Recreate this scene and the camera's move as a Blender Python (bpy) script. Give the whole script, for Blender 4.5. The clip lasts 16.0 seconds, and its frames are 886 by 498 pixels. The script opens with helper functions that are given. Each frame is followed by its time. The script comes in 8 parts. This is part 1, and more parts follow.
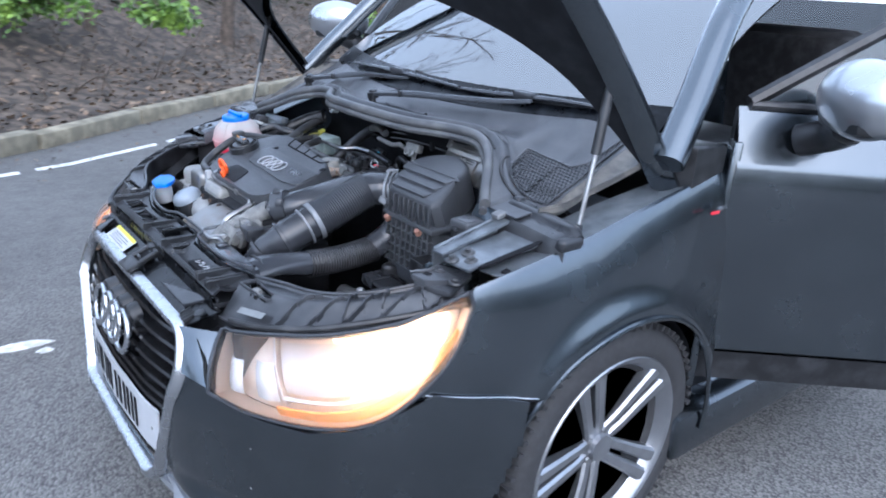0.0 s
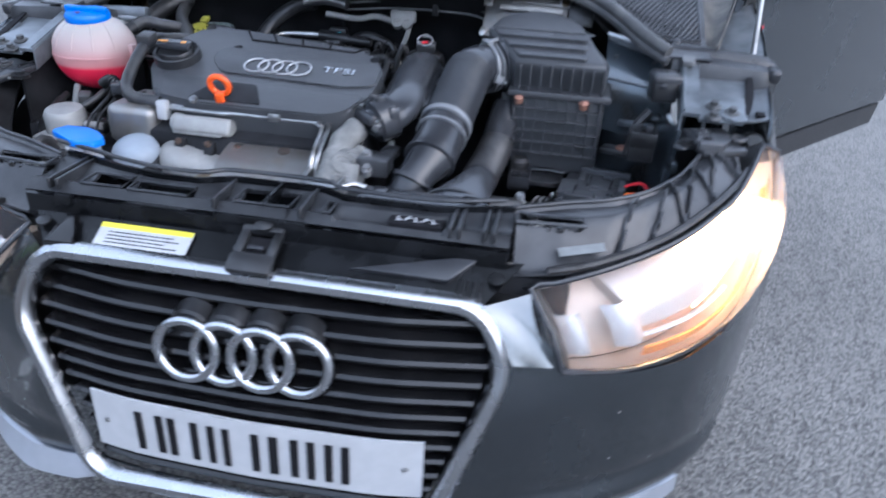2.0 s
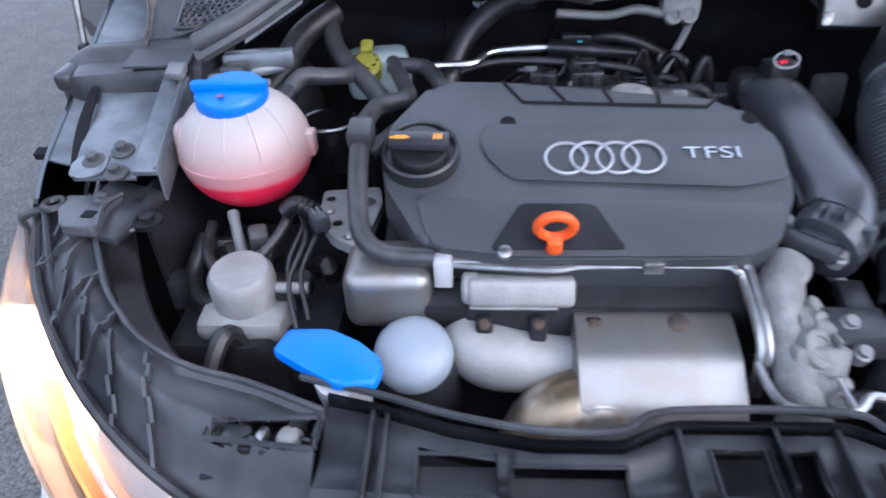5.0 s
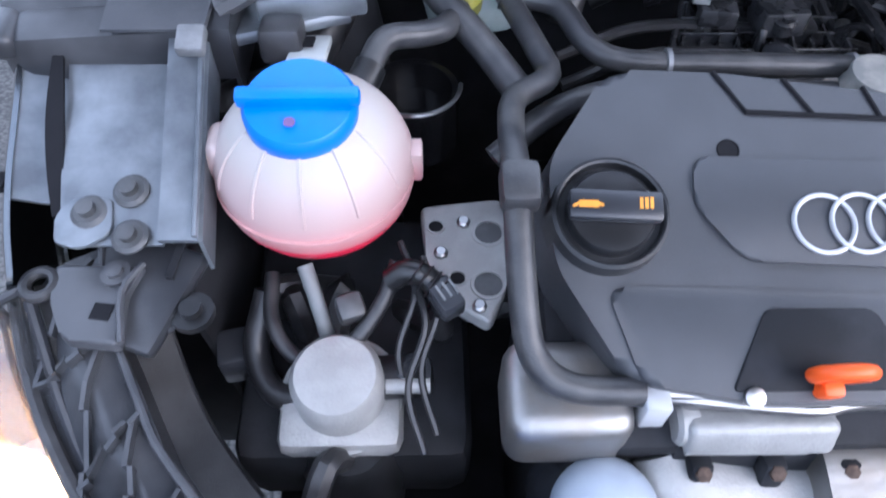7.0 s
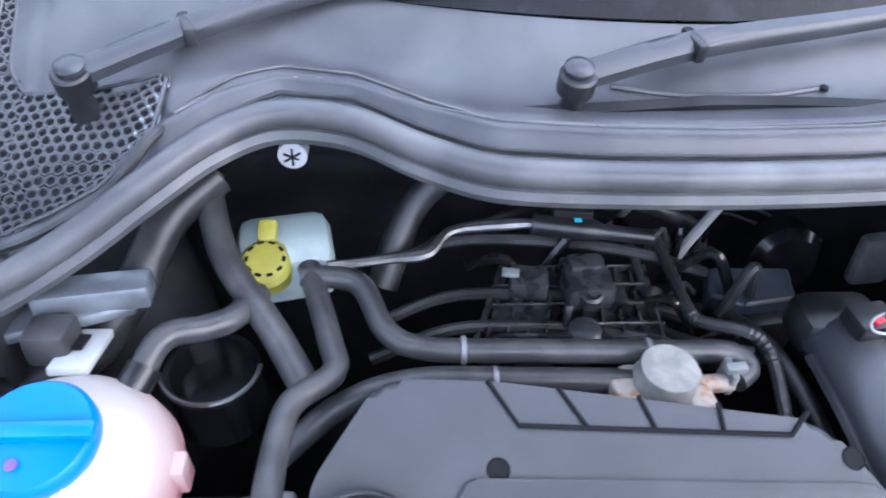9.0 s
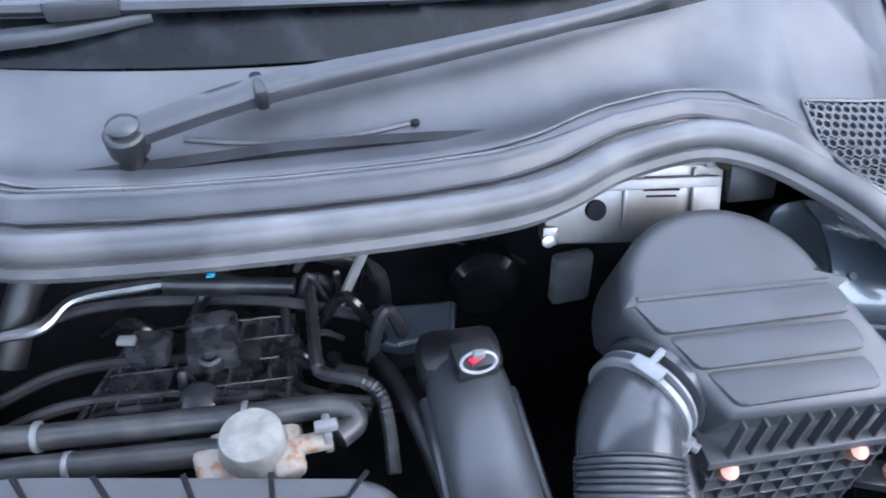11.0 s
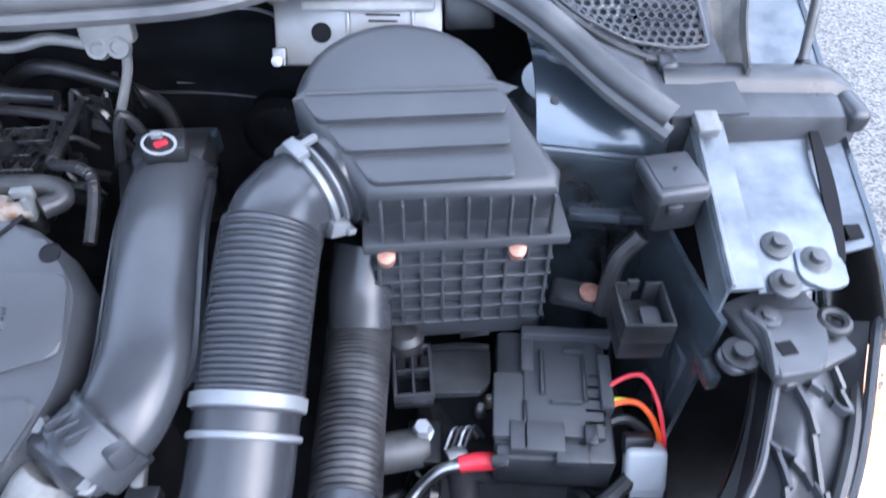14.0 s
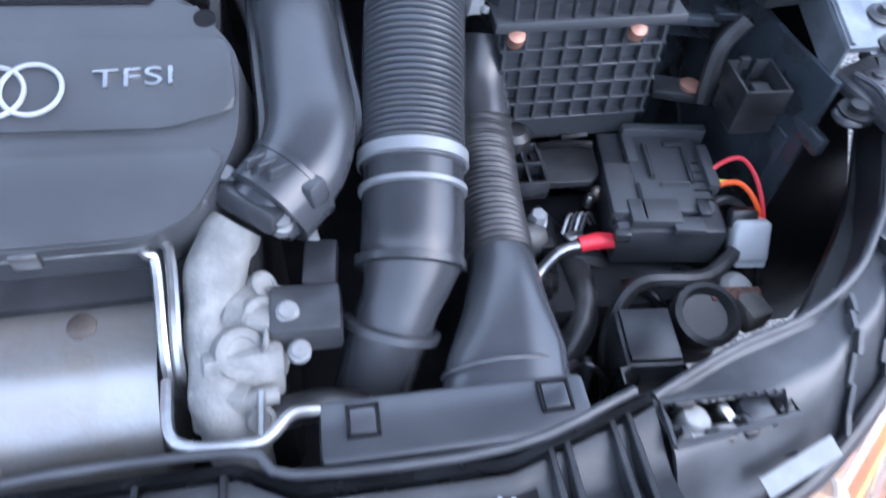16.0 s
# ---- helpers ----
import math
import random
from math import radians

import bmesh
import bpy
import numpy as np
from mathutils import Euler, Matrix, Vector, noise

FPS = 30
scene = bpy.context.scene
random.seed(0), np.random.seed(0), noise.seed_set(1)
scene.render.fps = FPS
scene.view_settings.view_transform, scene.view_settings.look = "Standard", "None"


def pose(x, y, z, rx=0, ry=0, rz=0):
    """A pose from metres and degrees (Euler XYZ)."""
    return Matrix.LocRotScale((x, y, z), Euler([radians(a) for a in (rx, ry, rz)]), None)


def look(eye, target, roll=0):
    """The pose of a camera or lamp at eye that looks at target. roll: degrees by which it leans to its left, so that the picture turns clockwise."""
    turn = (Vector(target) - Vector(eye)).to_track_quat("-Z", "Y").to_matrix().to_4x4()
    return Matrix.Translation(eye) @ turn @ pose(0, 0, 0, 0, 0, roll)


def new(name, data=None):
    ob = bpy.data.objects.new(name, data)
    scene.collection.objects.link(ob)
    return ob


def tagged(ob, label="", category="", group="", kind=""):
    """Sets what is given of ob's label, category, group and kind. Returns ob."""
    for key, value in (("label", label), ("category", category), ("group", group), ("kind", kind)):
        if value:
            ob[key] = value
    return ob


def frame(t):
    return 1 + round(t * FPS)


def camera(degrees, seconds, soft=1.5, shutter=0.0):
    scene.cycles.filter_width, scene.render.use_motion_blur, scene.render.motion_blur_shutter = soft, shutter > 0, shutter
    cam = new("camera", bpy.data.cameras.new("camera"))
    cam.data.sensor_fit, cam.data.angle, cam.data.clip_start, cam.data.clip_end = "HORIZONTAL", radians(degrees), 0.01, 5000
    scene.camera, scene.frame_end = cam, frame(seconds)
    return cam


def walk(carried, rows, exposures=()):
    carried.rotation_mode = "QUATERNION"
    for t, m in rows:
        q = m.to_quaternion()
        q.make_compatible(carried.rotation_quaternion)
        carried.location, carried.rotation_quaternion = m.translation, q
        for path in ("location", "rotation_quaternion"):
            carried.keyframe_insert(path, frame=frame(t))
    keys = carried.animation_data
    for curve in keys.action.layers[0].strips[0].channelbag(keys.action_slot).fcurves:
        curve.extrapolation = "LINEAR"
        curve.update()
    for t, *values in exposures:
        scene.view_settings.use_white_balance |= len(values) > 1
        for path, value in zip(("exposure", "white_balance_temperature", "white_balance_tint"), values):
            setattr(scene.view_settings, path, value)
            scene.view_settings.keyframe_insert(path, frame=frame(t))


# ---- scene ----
cam = camera(64.0, 16.0, 1.8, 0.4)
PATH = [
    (0, (1.601, -0.343, 1.255), (0.15, 0.851, 0.57), 4.1),
    (0.5, (1.327, -0.533, 1.22), (0.096, 0.903, 0.571), 5.0),
    (1, (1.043, -0.616, 1.183), (0.03, 0.959, 0.479), 3.3),
    (1.5, (0.729, -0.637, 1.142), (-0.127, 1.009, 0.396), 2.3),
    (2, (0.399, -0.744, 1.108), (0.135, 1.011, 0.185), 3.3),
    (2.5, (0.206, -0.74, 1.09), (-0.024, 0.944, 0.035), 1.3),
    (3, (0.074, -0.694, 1.106), (-0.161, 0.821, -0.179), 1.5),
    (3.5, (-0.072, -0.641, 1.12), (-0.014, 0.927, -0.121), 1.8),
    (4, (-0.167, -0.57, 1.148), (-0.048, 1.089, 0.038), 1.6),
    (4.5, (-0.192, -0.383, 1.15), (-0.157, 1.306, 0.079), -0.7),
    (5, (-0.221, -0.204, 1.168), (-0.339, 1.4, -0.021), -2.7),
    (5.2, (-0.257, -0.152, 1.162), (-0.39, 1.401, -0.093), -3.2),
    (7.3, (-0.416, 0.2, 1.217), (-0.354, 1.323, -0.437), 2.1),
    (7.5, (-0.41, 0.226, 1.234), (-0.337, 1.391, -0.39), 2.7),
    (8, (-0.387, 0.269, 1.256), (-0.242, 1.587, -0.241), 4.0),
    (8.2, (-0.372, 0.277, 1.266), (-0.195, 1.618, -0.208), 4.9),
    (10.3, (-0.026, 0.266, 1.279), (0.013, 1.712, -0.102), 0.9),
    (10.5, (0.005, 0.276, 1.281), (0.057, 1.715, -0.107), 0.5),
    (11, (0.037, 0.288, 1.288), (0.321, 1.701, -0.099), 2.2),
    (11.5, (0.133, 0.273, 1.298), (0.377, 1.719, -0.062), 0.5),
    (12, (0.261, 0.266, 1.291), (0.311, 1.742, -0.058), 1.1),
    (12.5, (0.347, 0.249, 1.281), (0.37, 1.705, -0.09), -0.4),
    (13, (0.377, 0.2, 1.255), (0.421, 1.608, -0.164), -1.5),
    (13.5, (0.374, 0.155, 1.24), (0.456, 1.551, -0.19), -0.3),
    (14, (0.342, 0.102, 1.222), (0.464, 1.479, -0.224), 0.4),
    (14.5, (0.277, 0.012, 1.189), (0.519, 1.365, -0.265), 0.8),
    (15, (0.23, -0.077, 1.182), (0.514, 1.271, -0.268), 0.5),
    (15.5, (0.179, -0.092, 1.144), (0.458, 1.195, -0.361), 2.1),
    (16, (0.155, -0.004, 1.137), (0.434, 1.235, -0.408), 4.1),
]
walk(cam, [(t, look(eye, target, roll)) for t, eye, target, roll in PATH], [(0.0, 1.07, 5350, 13), (1.5, 0.96, 5400, 14), (3.5, 0.9, 5450, 14), (4.5, 0.96, 5500, 16), (5.0, 1.13, 5550, 18), (7.5, 1.5, 5450, 18), (8.0, 1.66, 5500, 18), (10.5, 1.95, 5450, 15), (12.5, 1.84, 5400, 14), (14.5, 1.98, 5350, 16), (16.0, 1.7, 5250, 16)])

# ---- light ----
world = bpy.data.worlds.new("world")
scene.world = world
world.use_nodes = True
wt = world.node_tree
sky = wt.nodes.new("ShaderNodeTexSky")
sky.sky_type = "NISHITA"
sky.sun_disc = False
sky.sun_elevation = radians(38)
sky.sun_rotation = radians(122)
sky.air_density = 1.0
sky.dust_density = 3.0
# an even overcast sky over the clear one
cloud = wt.nodes.new("ShaderNodeMix")
cloud.data_type, cloud.blend_type = "RGBA", "ADD"
cloud.inputs["Factor"].default_value = 1.0
wt.links.new(sky.outputs[0], cloud.inputs[6])
cloud.inputs[7].default_value = (8.4, 9.0, 9.4, 1)
wt.links.new(cloud.outputs[2], wt.nodes["Background"].inputs[0])
wt.nodes["Background"].inputs[1].default_value = 0.09
sun = new("sun", bpy.data.lights.new("sun", "SUN"))
sun.data.energy = 0.7
sun.data.angle = radians(80)
sun.data.color = (1.0, 0.96, 0.9)
sun.matrix_world = look((2.2, -1.4, 3), (0, 0, 0))


# ---- materials ----
def material(name, color, rough=0.5, metal=0.0, vary=0.12, scale=40.0, bump=0.05, grain=300.0, coat=0.0, color2=None, patch=(0.42, 0.68)):
    """A surface with patches at one scale, and fine relief at another."""
    m = bpy.data.materials.new(name)
    m.use_nodes = True
    t = m.node_tree
    b = t.nodes["Principled BSDF"]
    b.inputs["Metallic"].default_value = metal
    b.inputs["Coat Weight"].default_value = coat
    b.inputs["Coat Roughness"].default_value = 0.05
    geo = t.nodes.new("ShaderNodeTexCoord")
    n1 = t.nodes.new("ShaderNodeTexNoise")
    n1.inputs["Scale"].default_value = scale
    n1.inputs["Detail"].default_value = 5
    n2 = t.nodes.new("ShaderNodeTexNoise")
    n2.inputs["Scale"].default_value = grain
    n2.inputs["Detail"].default_value = 3
    for n in (n1, n2):
        t.links.new(geo.outputs["Object"], n.inputs["Vector"])
    ramp = t.nodes.new("ShaderNodeValToRGB")
    ramp.color_ramp.elements[0].position, ramp.color_ramp.elements[1].position = patch
    c = Vector(color)
    ramp.color_ramp.elements[0].color = (*(c * (1 - vary)), 1)
    ramp.color_ramp.elements[1].color = (*(Vector(color2) if color2 else c * (1 + vary)), 1)
    t.links.new(n1.outputs[0], ramp.inputs[0])
    t.links.new(ramp.outputs[0], b.inputs["Base Color"])
    rr = t.nodes.new("ShaderNodeMapRange")
    rr.inputs[3].default_value = max(0.02, rough - 0.08)
    rr.inputs[4].default_value = min(1, rough + 0.1)
    t.links.new(n1.outputs[0], rr.inputs[0])
    t.links.new(rr.outputs[0], b.inputs["Roughness"])
    if bump:
        bp = t.nodes.new("ShaderNodeBump")
        bp.inputs["Strength"].default_value = bump
        bp.inputs["Distance"].default_value = 0.002
        t.links.new(n2.outputs[0], bp.inputs["Height"])
        t.links.new(bp.outputs[0], b.inputs["Normal"])
    return m


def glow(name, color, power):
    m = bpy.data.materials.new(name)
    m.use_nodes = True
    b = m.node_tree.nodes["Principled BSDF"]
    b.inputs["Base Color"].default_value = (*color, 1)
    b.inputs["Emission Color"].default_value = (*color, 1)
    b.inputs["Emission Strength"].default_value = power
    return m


def glass(name, color=(1, 1, 1), blend=0.3, haze=0.0):
    """A thin clear sheet: it lets light through, and mirrors more at a flat angle."""
    m = bpy.data.materials.new(name)
    m.use_nodes = True
    t = m.node_tree
    t.nodes.remove(t.nodes["Principled BSDF"])
    clear = t.nodes.new("ShaderNodeBsdfTransparent")
    clear.inputs[0].default_value = (*color, 1)
    gloss = t.nodes.new("ShaderNodeBsdfGlossy")
    gloss.inputs["Roughness"].default_value = 0.03
    lw = t.nodes.new("ShaderNodeLayerWeight")
    lw.inputs[0].default_value = blend
    mix = t.nodes.new("ShaderNodeMixShader")
    t.links.new(lw.outputs["Fresnel"], mix.inputs[0])
    t.links.new(clear.outputs[0], mix.inputs[1])
    t.links.new(gloss.outputs[0], mix.inputs[2])
    if haze:
        soft = t.nodes.new("ShaderNodeBsdfTranslucent")
        soft.inputs[0].default_value = (1, 1, 1, 1)
        over = t.nodes.new("ShaderNodeMixShader")
        over.inputs[0].default_value = haze
        t.links.new(mix.outputs[0], over.inputs[1])
        t.links.new(soft.outputs[0], over.inputs[2])
        mix = over
    t.links.new(mix.outputs[0], t.nodes["Material Output"].inputs[0])
    return m


PAINT = material("grey_paint", (0.1, 0.115, 0.13), 0.24, 1.0, 0.05, 8, 0.015, 1500, coat=0.7)
RAW = material("inner_paint", (0.14, 0.157, 0.178), 0.34, 0.4, 0.25, 26, 0.1, 260, color2=(0.2, 0.22, 0.24), patch=(0.34, 0.66))
PLASTIC = material("black_plastic", (0.013, 0.0135, 0.015), 0.32, 0, 0.25, 25, 0.12, 700, color2=(0.028, 0.029, 0.032))
GLOSS = material("gloss_black", (0.008, 0.008, 0.009), 0.16, 0, 0.2, 30, 0.02, 900, color2=(0.014, 0.014, 0.015))
FRAMEP = material("frame_plastic", (0.03, 0.032, 0.037), 0.3, 0, 0.25, 16, 0.14, 800, color2=(0.055, 0.057, 0.062))
SCUTTLE = material("scuttle_plastic", (0.05, 0.053, 0.06), 0.32, 0, 0.2, 13, 0.18, 800, color2=(0.068, 0.07, 0.076), patch=(0.36, 0.66))
SEALRUB = material("seal_rubber", (0.075, 0.077, 0.082), 0.42, 0, 0.15, 14, 0.1, 600, color2=(0.13, 0.13, 0.13))
DUSTY = material("dusty_plastic", (0.085, 0.083, 0.08), 0.6, 0, 0.15, 30, 0.3, 300, color2=(0.15, 0.14, 0.125))
SATIN = material("satin_plastic", (0.032, 0.034, 0.039), 0.22, 0, 0.12, 20, 0.1, 900)
COVER = material("cover_plastic", (0.052, 0.055, 0.061), 0.4, 0, 0.1, 14, 0.2, 1300)
RUBBER = material("rubber", (0.02, 0.02, 0.022), 0.38, 0, 0.25, 30, 0.15, 500, color2=(0.043, 0.043, 0.045))
# near-black that puts deep-bay shade into the colour; also serves real black parts
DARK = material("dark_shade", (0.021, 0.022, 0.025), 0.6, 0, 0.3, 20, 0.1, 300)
CHROME = material("chrome", (0.5, 0.515, 0.54), 0.26, 1.0, 0.04, 20, 0.0)
SILVER = material("silver_paint", (0.42, 0.45, 0.5), 0.35, 0.5, 0.08, 12, 0.03, 800, coat=0.5)
MIRRORC = material("mirror_paint", (0.45, 0.47, 0.5), 0.28, 0.85, 0.05, 10, 0.02, 900, coat=0.5)
ALLOY = material("cast_alloy", (0.33, 0.33, 0.322), 0.55, 0.35, 0.1, 40, 0.35, 350)
RUSTNUT = material("dark_rusty_nut", (0.09, 0.06, 0.045), 0.7, 0.4, 0.3, 200, 0.3, 400)
CASTDARK = material("dull_casting", (0.2, 0.205, 0.21), 0.6, 0.4, 0.15, 50, 0.5, 300)
STEEL = material("steel", (0.4, 0.4, 0.4), 0.35, 1.0, 0.15, 50, 0.1, 500)
SHIELD = material("heat_shield", (0.34, 0.335, 0.33), 0.42, 0.85, 0.15, 30, 0.2, 150, color2=(0.27, 0.25, 0.23))
TYRE = material("tyre", (0.03, 0.03, 0.032), 0.75, 0, 0.2, 60, 0.3, 300)
BOLTDARK = material("dark_alloy", (0.05, 0.052, 0.056), 0.5, 0.6, 0.15, 40, 0.1)
RIM = material("rim_alloy", (0.34, 0.35, 0.37), 0.33, 0.9, 0.08, 20, 0.03)
WHITE = material("white_plastic", (0.42, 0.43, 0.445), 0.4, 0, 0.05, 30, 0.03)
# black for print, and painted in for the shade inside holes and gaps
INK = material("ink_and_hole_black", (0.01, 0.01, 0.012), 0.75)
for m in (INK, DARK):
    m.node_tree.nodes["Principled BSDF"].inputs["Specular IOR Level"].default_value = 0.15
BLUE = material("blue_plastic", (0.01, 0.18, 0.72), 0.38, 0, 0.05, 30, 0.03)
AMBERINK = material("amber_print", (0.75, 0.3, 0.03), 0.5)
PAPER = material("paper", (0.17, 0.18, 0.183), 0.6, 0, 0.08, 60, 0.1, 200)
ORANGE = material("orange_plastic", (0.9, 0.11, 0.01), 0.4, 0, 0.06, 30, 0.03)
YELLOW = material("yellow_plastic", (0.72, 0.66, 0.04), 0.45, 0, 0.06, 30, 0.05)
RED = material("red_wire", (0.7, 0.03, 0.05), 0.4)
TINT = glass("tinted_glass", (0.4, 0.46, 0.48), 0.4)
SCREEN = glass("windscreen_glass", (0.42, 0.5, 0.52), 0.72)
LENS = glass("clear_lens", (0.97, 0.98, 1.0), 0.2, 0.17)
LEAF = material("green_leaf", (0.1, 0.2, 0.03), 0.5, 0, 0.3, 6, 0, color2=(0.22, 0.34, 0.05))
DRYLEAF = material("dry_leaf", (0.085, 0.055, 0.034), 0.8, 0, 0.5, 4, 0, color2=(0.24, 0.175, 0.12))
BARK = material("bark", (0.09, 0.07, 0.055), 0.9, 0, 0.4, 12, 0.8, 60)
def chippings(name, dark, light, size):
    """Stone chippings in bitumen, each chip its own grey; where traffic has worn it the chips lie in dark binder."""
    m = bpy.data.materials.new(name)
    m.use_nodes = True
    t = m.node_tree
    b = t.nodes["Principled BSDF"]
    co = t.nodes.new("ShaderNodeTexCoord")

    def math_node(op, x, y, z=None):
        n = t.nodes.new("ShaderNodeMath")
        n.operation = op
        for k, v in enumerate((x, y, z)):
            if v is None:
                continue
            if isinstance(v, (int, float)):
                n.inputs[k].default_value = v
            else:
                t.links.new(v, n.inputs[k])
        return n.outputs[0]

    def noise_node(scale, detail):
        n = t.nodes.new("ShaderNodeTexNoise")
        n.inputs["Scale"].default_value, n.inputs["Detail"].default_value = scale, detail
        t.links.new(co.outputs["Object"], n.inputs["Vector"])
        return n.outputs[0]

    warp = t.nodes.new("ShaderNodeVectorMath")
    warp.operation = "MULTIPLY_ADD"
    wn = t.nodes.new("ShaderNodeTexNoise")
    wn.inputs["Scale"].default_value = size * 0.8
    t.links.new(co.outputs["Object"], wn.inputs["Vector"])
    t.links.new(wn.outputs["Color"], warp.inputs[0])
    warp.inputs[1].default_value = (0.6 / size,) * 3
    t.links.new(co.outputs["Object"], warp.inputs[2])
    vo = t.nodes.new("ShaderNodeTexVoronoi")
    vo.inputs["Scale"].default_value = size
    t.links.new(warp.outputs[0], vo.inputs["Vector"])
    sp = t.nodes.new("ShaderNodeSeparateXYZ")
    t.links.new(co.outputs["Object"], sp.inputs[0])
    bw = t.nodes.new("ShaderNodeSeparateColor")
    t.links.new(vo.outputs["Color"], bw.inputs[0])
    broad, fine = noise_node(0.9, 6), noise_node(9, 5)
    # loose pale chippings on the side of the open door, worn smooth towards the kerb
    side = t.nodes.new("ShaderNodeMapRange")
    side.inputs[1].default_value, side.inputs[2].default_value = -2.2, 1.6
    t.links.new(math_node("MULTIPLY_ADD", broad, 1.6, math_node("ADD", sp.outputs[0], -0.8)), side.inputs[0])
    loose = side.outputs[0]
    gap = math_node("SMOOTH_MIN", math_node("MULTIPLY", vo.outputs["Distance"], 1.25), 1.0, 0.2)
    chip = math_node("MULTIPLY_ADD", bw.outputs[0], math_node("MULTIPLY_ADD", loose, 0.3, 0.16), math_node("MULTIPLY_ADD", fine, 0.3, math_node("MULTIPLY", broad, 0.22)))
    lift = math_node("MULTIPLY_ADD", loose, 0.3, chip)
    shade = math_node("SUBTRACT", lift, math_node("MULTIPLY", math_node("POWER", gap, 3.0), math_node("MULTIPLY_ADD", loose, 0.5, 0.2)))
    rp = t.nodes.new("ShaderNodeValToRGB")
    rp.color_ramp.elements[0].color, rp.color_ramp.elements[1].color = (*dark, 1), (*light, 1)
    rp.color_ramp.elements[0].position, rp.color_ramp.elements[1].position = 0.16, 0.98
    t.links.new(shade, rp.inputs[0])
    t.links.new(rp.outputs[0], b.inputs["Base Color"])
    b.inputs["Roughness"].default_value = 0.85
    bp = t.nodes.new("ShaderNodeBump")
    bp.invert = True
    bp.inputs["Strength"].default_value = 0.7
    bp.inputs["Distance"].default_value = 0.006
    t.links.new(math_node("MULTIPLY", vo.outputs["Distance"], math_node("MULTIPLY_ADD", loose, 0.8, 0.3)), bp.inputs["Height"])
    t.links.new(bp.outputs[0], b.inputs["Normal"])
    return m


ASPHALT = chippings("asphalt", (0.058, 0.057, 0.056), (0.25, 0.243, 0.23), 120)
KERB = material("kerb_stone", (0.2, 0.18, 0.13), 0.9, 0, 0.3, 8, 0.8, 60)
LEAFLITTER = material("leaf_litter", (0.05, 0.036, 0.025), 0.9, 0, 0.5, 9, 1.0, 60, color2=(0.11, 0.083, 0.06))
ROADPAINT = material("road_paint", (0.55, 0.55, 0.53), 0.8, 0, 0.3, 30, 0.6, 100)


# ---- mesh tools ----
def thing(name, label, category, at=(0, 0, 0), kind="", group=""):
    ob = new(name)
    ob.location = at
    return tagged(ob, label, category, group, kind)


def part(name, bm, mat, parent=None, label="", smooth=40):
    me = bpy.data.meshes.new(name)
    bmesh.ops.recalc_face_normals(bm, faces=bm.faces)
    bm.to_mesh(me)
    bm.free()
    me.materials.append(mat)
    if smooth:
        me.polygons.foreach_set("use_smooth", [True] * len(me.polygons))
        me.set_sharp_from_angle(angle=radians(smooth))
    ob = new(name, me)
    if parent:
        ob.parent = parent
        q, m = parent, Matrix()
        while q:
            m = Matrix.Translation(q.location) @ m
            q = q.parent
        ob.matrix_parent_inverse = m.inverted()
    return tagged(ob, label)


def box(bm, at, size, rot=(0, 0, 0), bevel=0.0, seg=2):
    r = bmesh.ops.create_cube(bm, size=1, matrix=pose(*at, *rot) @ Matrix.Diagonal((*size, 1)))
    if bevel:
        es = list({e for v in r["verts"] for e in v.link_edges})
        bmesh.ops.bevel(bm, geom=es, offset=bevel, segments=seg, affect="EDGES", profile=0.5)
    return bm


def B(at, size, rot=(0, 0, 0), bevel=0.004, seg=2):
    return box(bmesh.new(), at, size, rot, bevel, seg)


def spline(pts, n=6):
    """Points of a smooth line through pts."""
    p = [Vector(q) for q in pts]
    if len(p) < 3:
        return p
    p = [2 * p[0] - p[1], *p, 2 * p[-1] - p[-2]]
    out = []
    for a, b, c, d in zip(p, p[1:], p[2:], p[3:]):
        for i in range(n):
            u = i / n
            out.append(0.5 * (2 * b + (c - a) * u + (2 * a - 5 * b + 4 * c - d) * u * u + (3 * b - a - 3 * c + d) * u ** 3))
    out.append(p[-2])
    return out


def tube(bm, pts, r, seg=12, n=6, cap=True, flat=1.0):
    """A round hose along a smooth line; r: a radius, or a function of the way along (0 to 1); flat squeezes it in height."""
    line = spline(pts, n) if n else [Vector(q) for q in pts]
    side, rings = None, []
    for i, c in enumerate(line):
        t = (line[min(i + 1, len(line) - 1)] - line[max(i - 1, 0)]).normalized()
        if side is None:
            side = t.orthogonal() if abs(t.z) > 0.9 else t.cross(Vector((0, 0, 1)))
        side = (side - t * side.dot(t)).normalized()
        up = side.cross(t)
        rad = r(i / (len(line) - 1)) if callable(r) else r
        rings.append([bm.verts.new(c + (side * math.cos(a) + up * math.sin(a) * flat) * rad) for a in (2 * math.pi * k / seg for k in range(seg))])
    for a, b in zip(rings, rings[1:]):
        for k in range(seg):
            bm.faces.new((a[k], a[(k + 1) % seg], b[(k + 1) % seg], b[k]))
    if cap:
        bm.faces.new(rings[0])
        bm.faces.new(list(reversed(rings[-1])))
    return bm


def T(pts, r, seg=12, n=6, **k):
    return tube(bmesh.new(), pts, r, seg, n, **k)


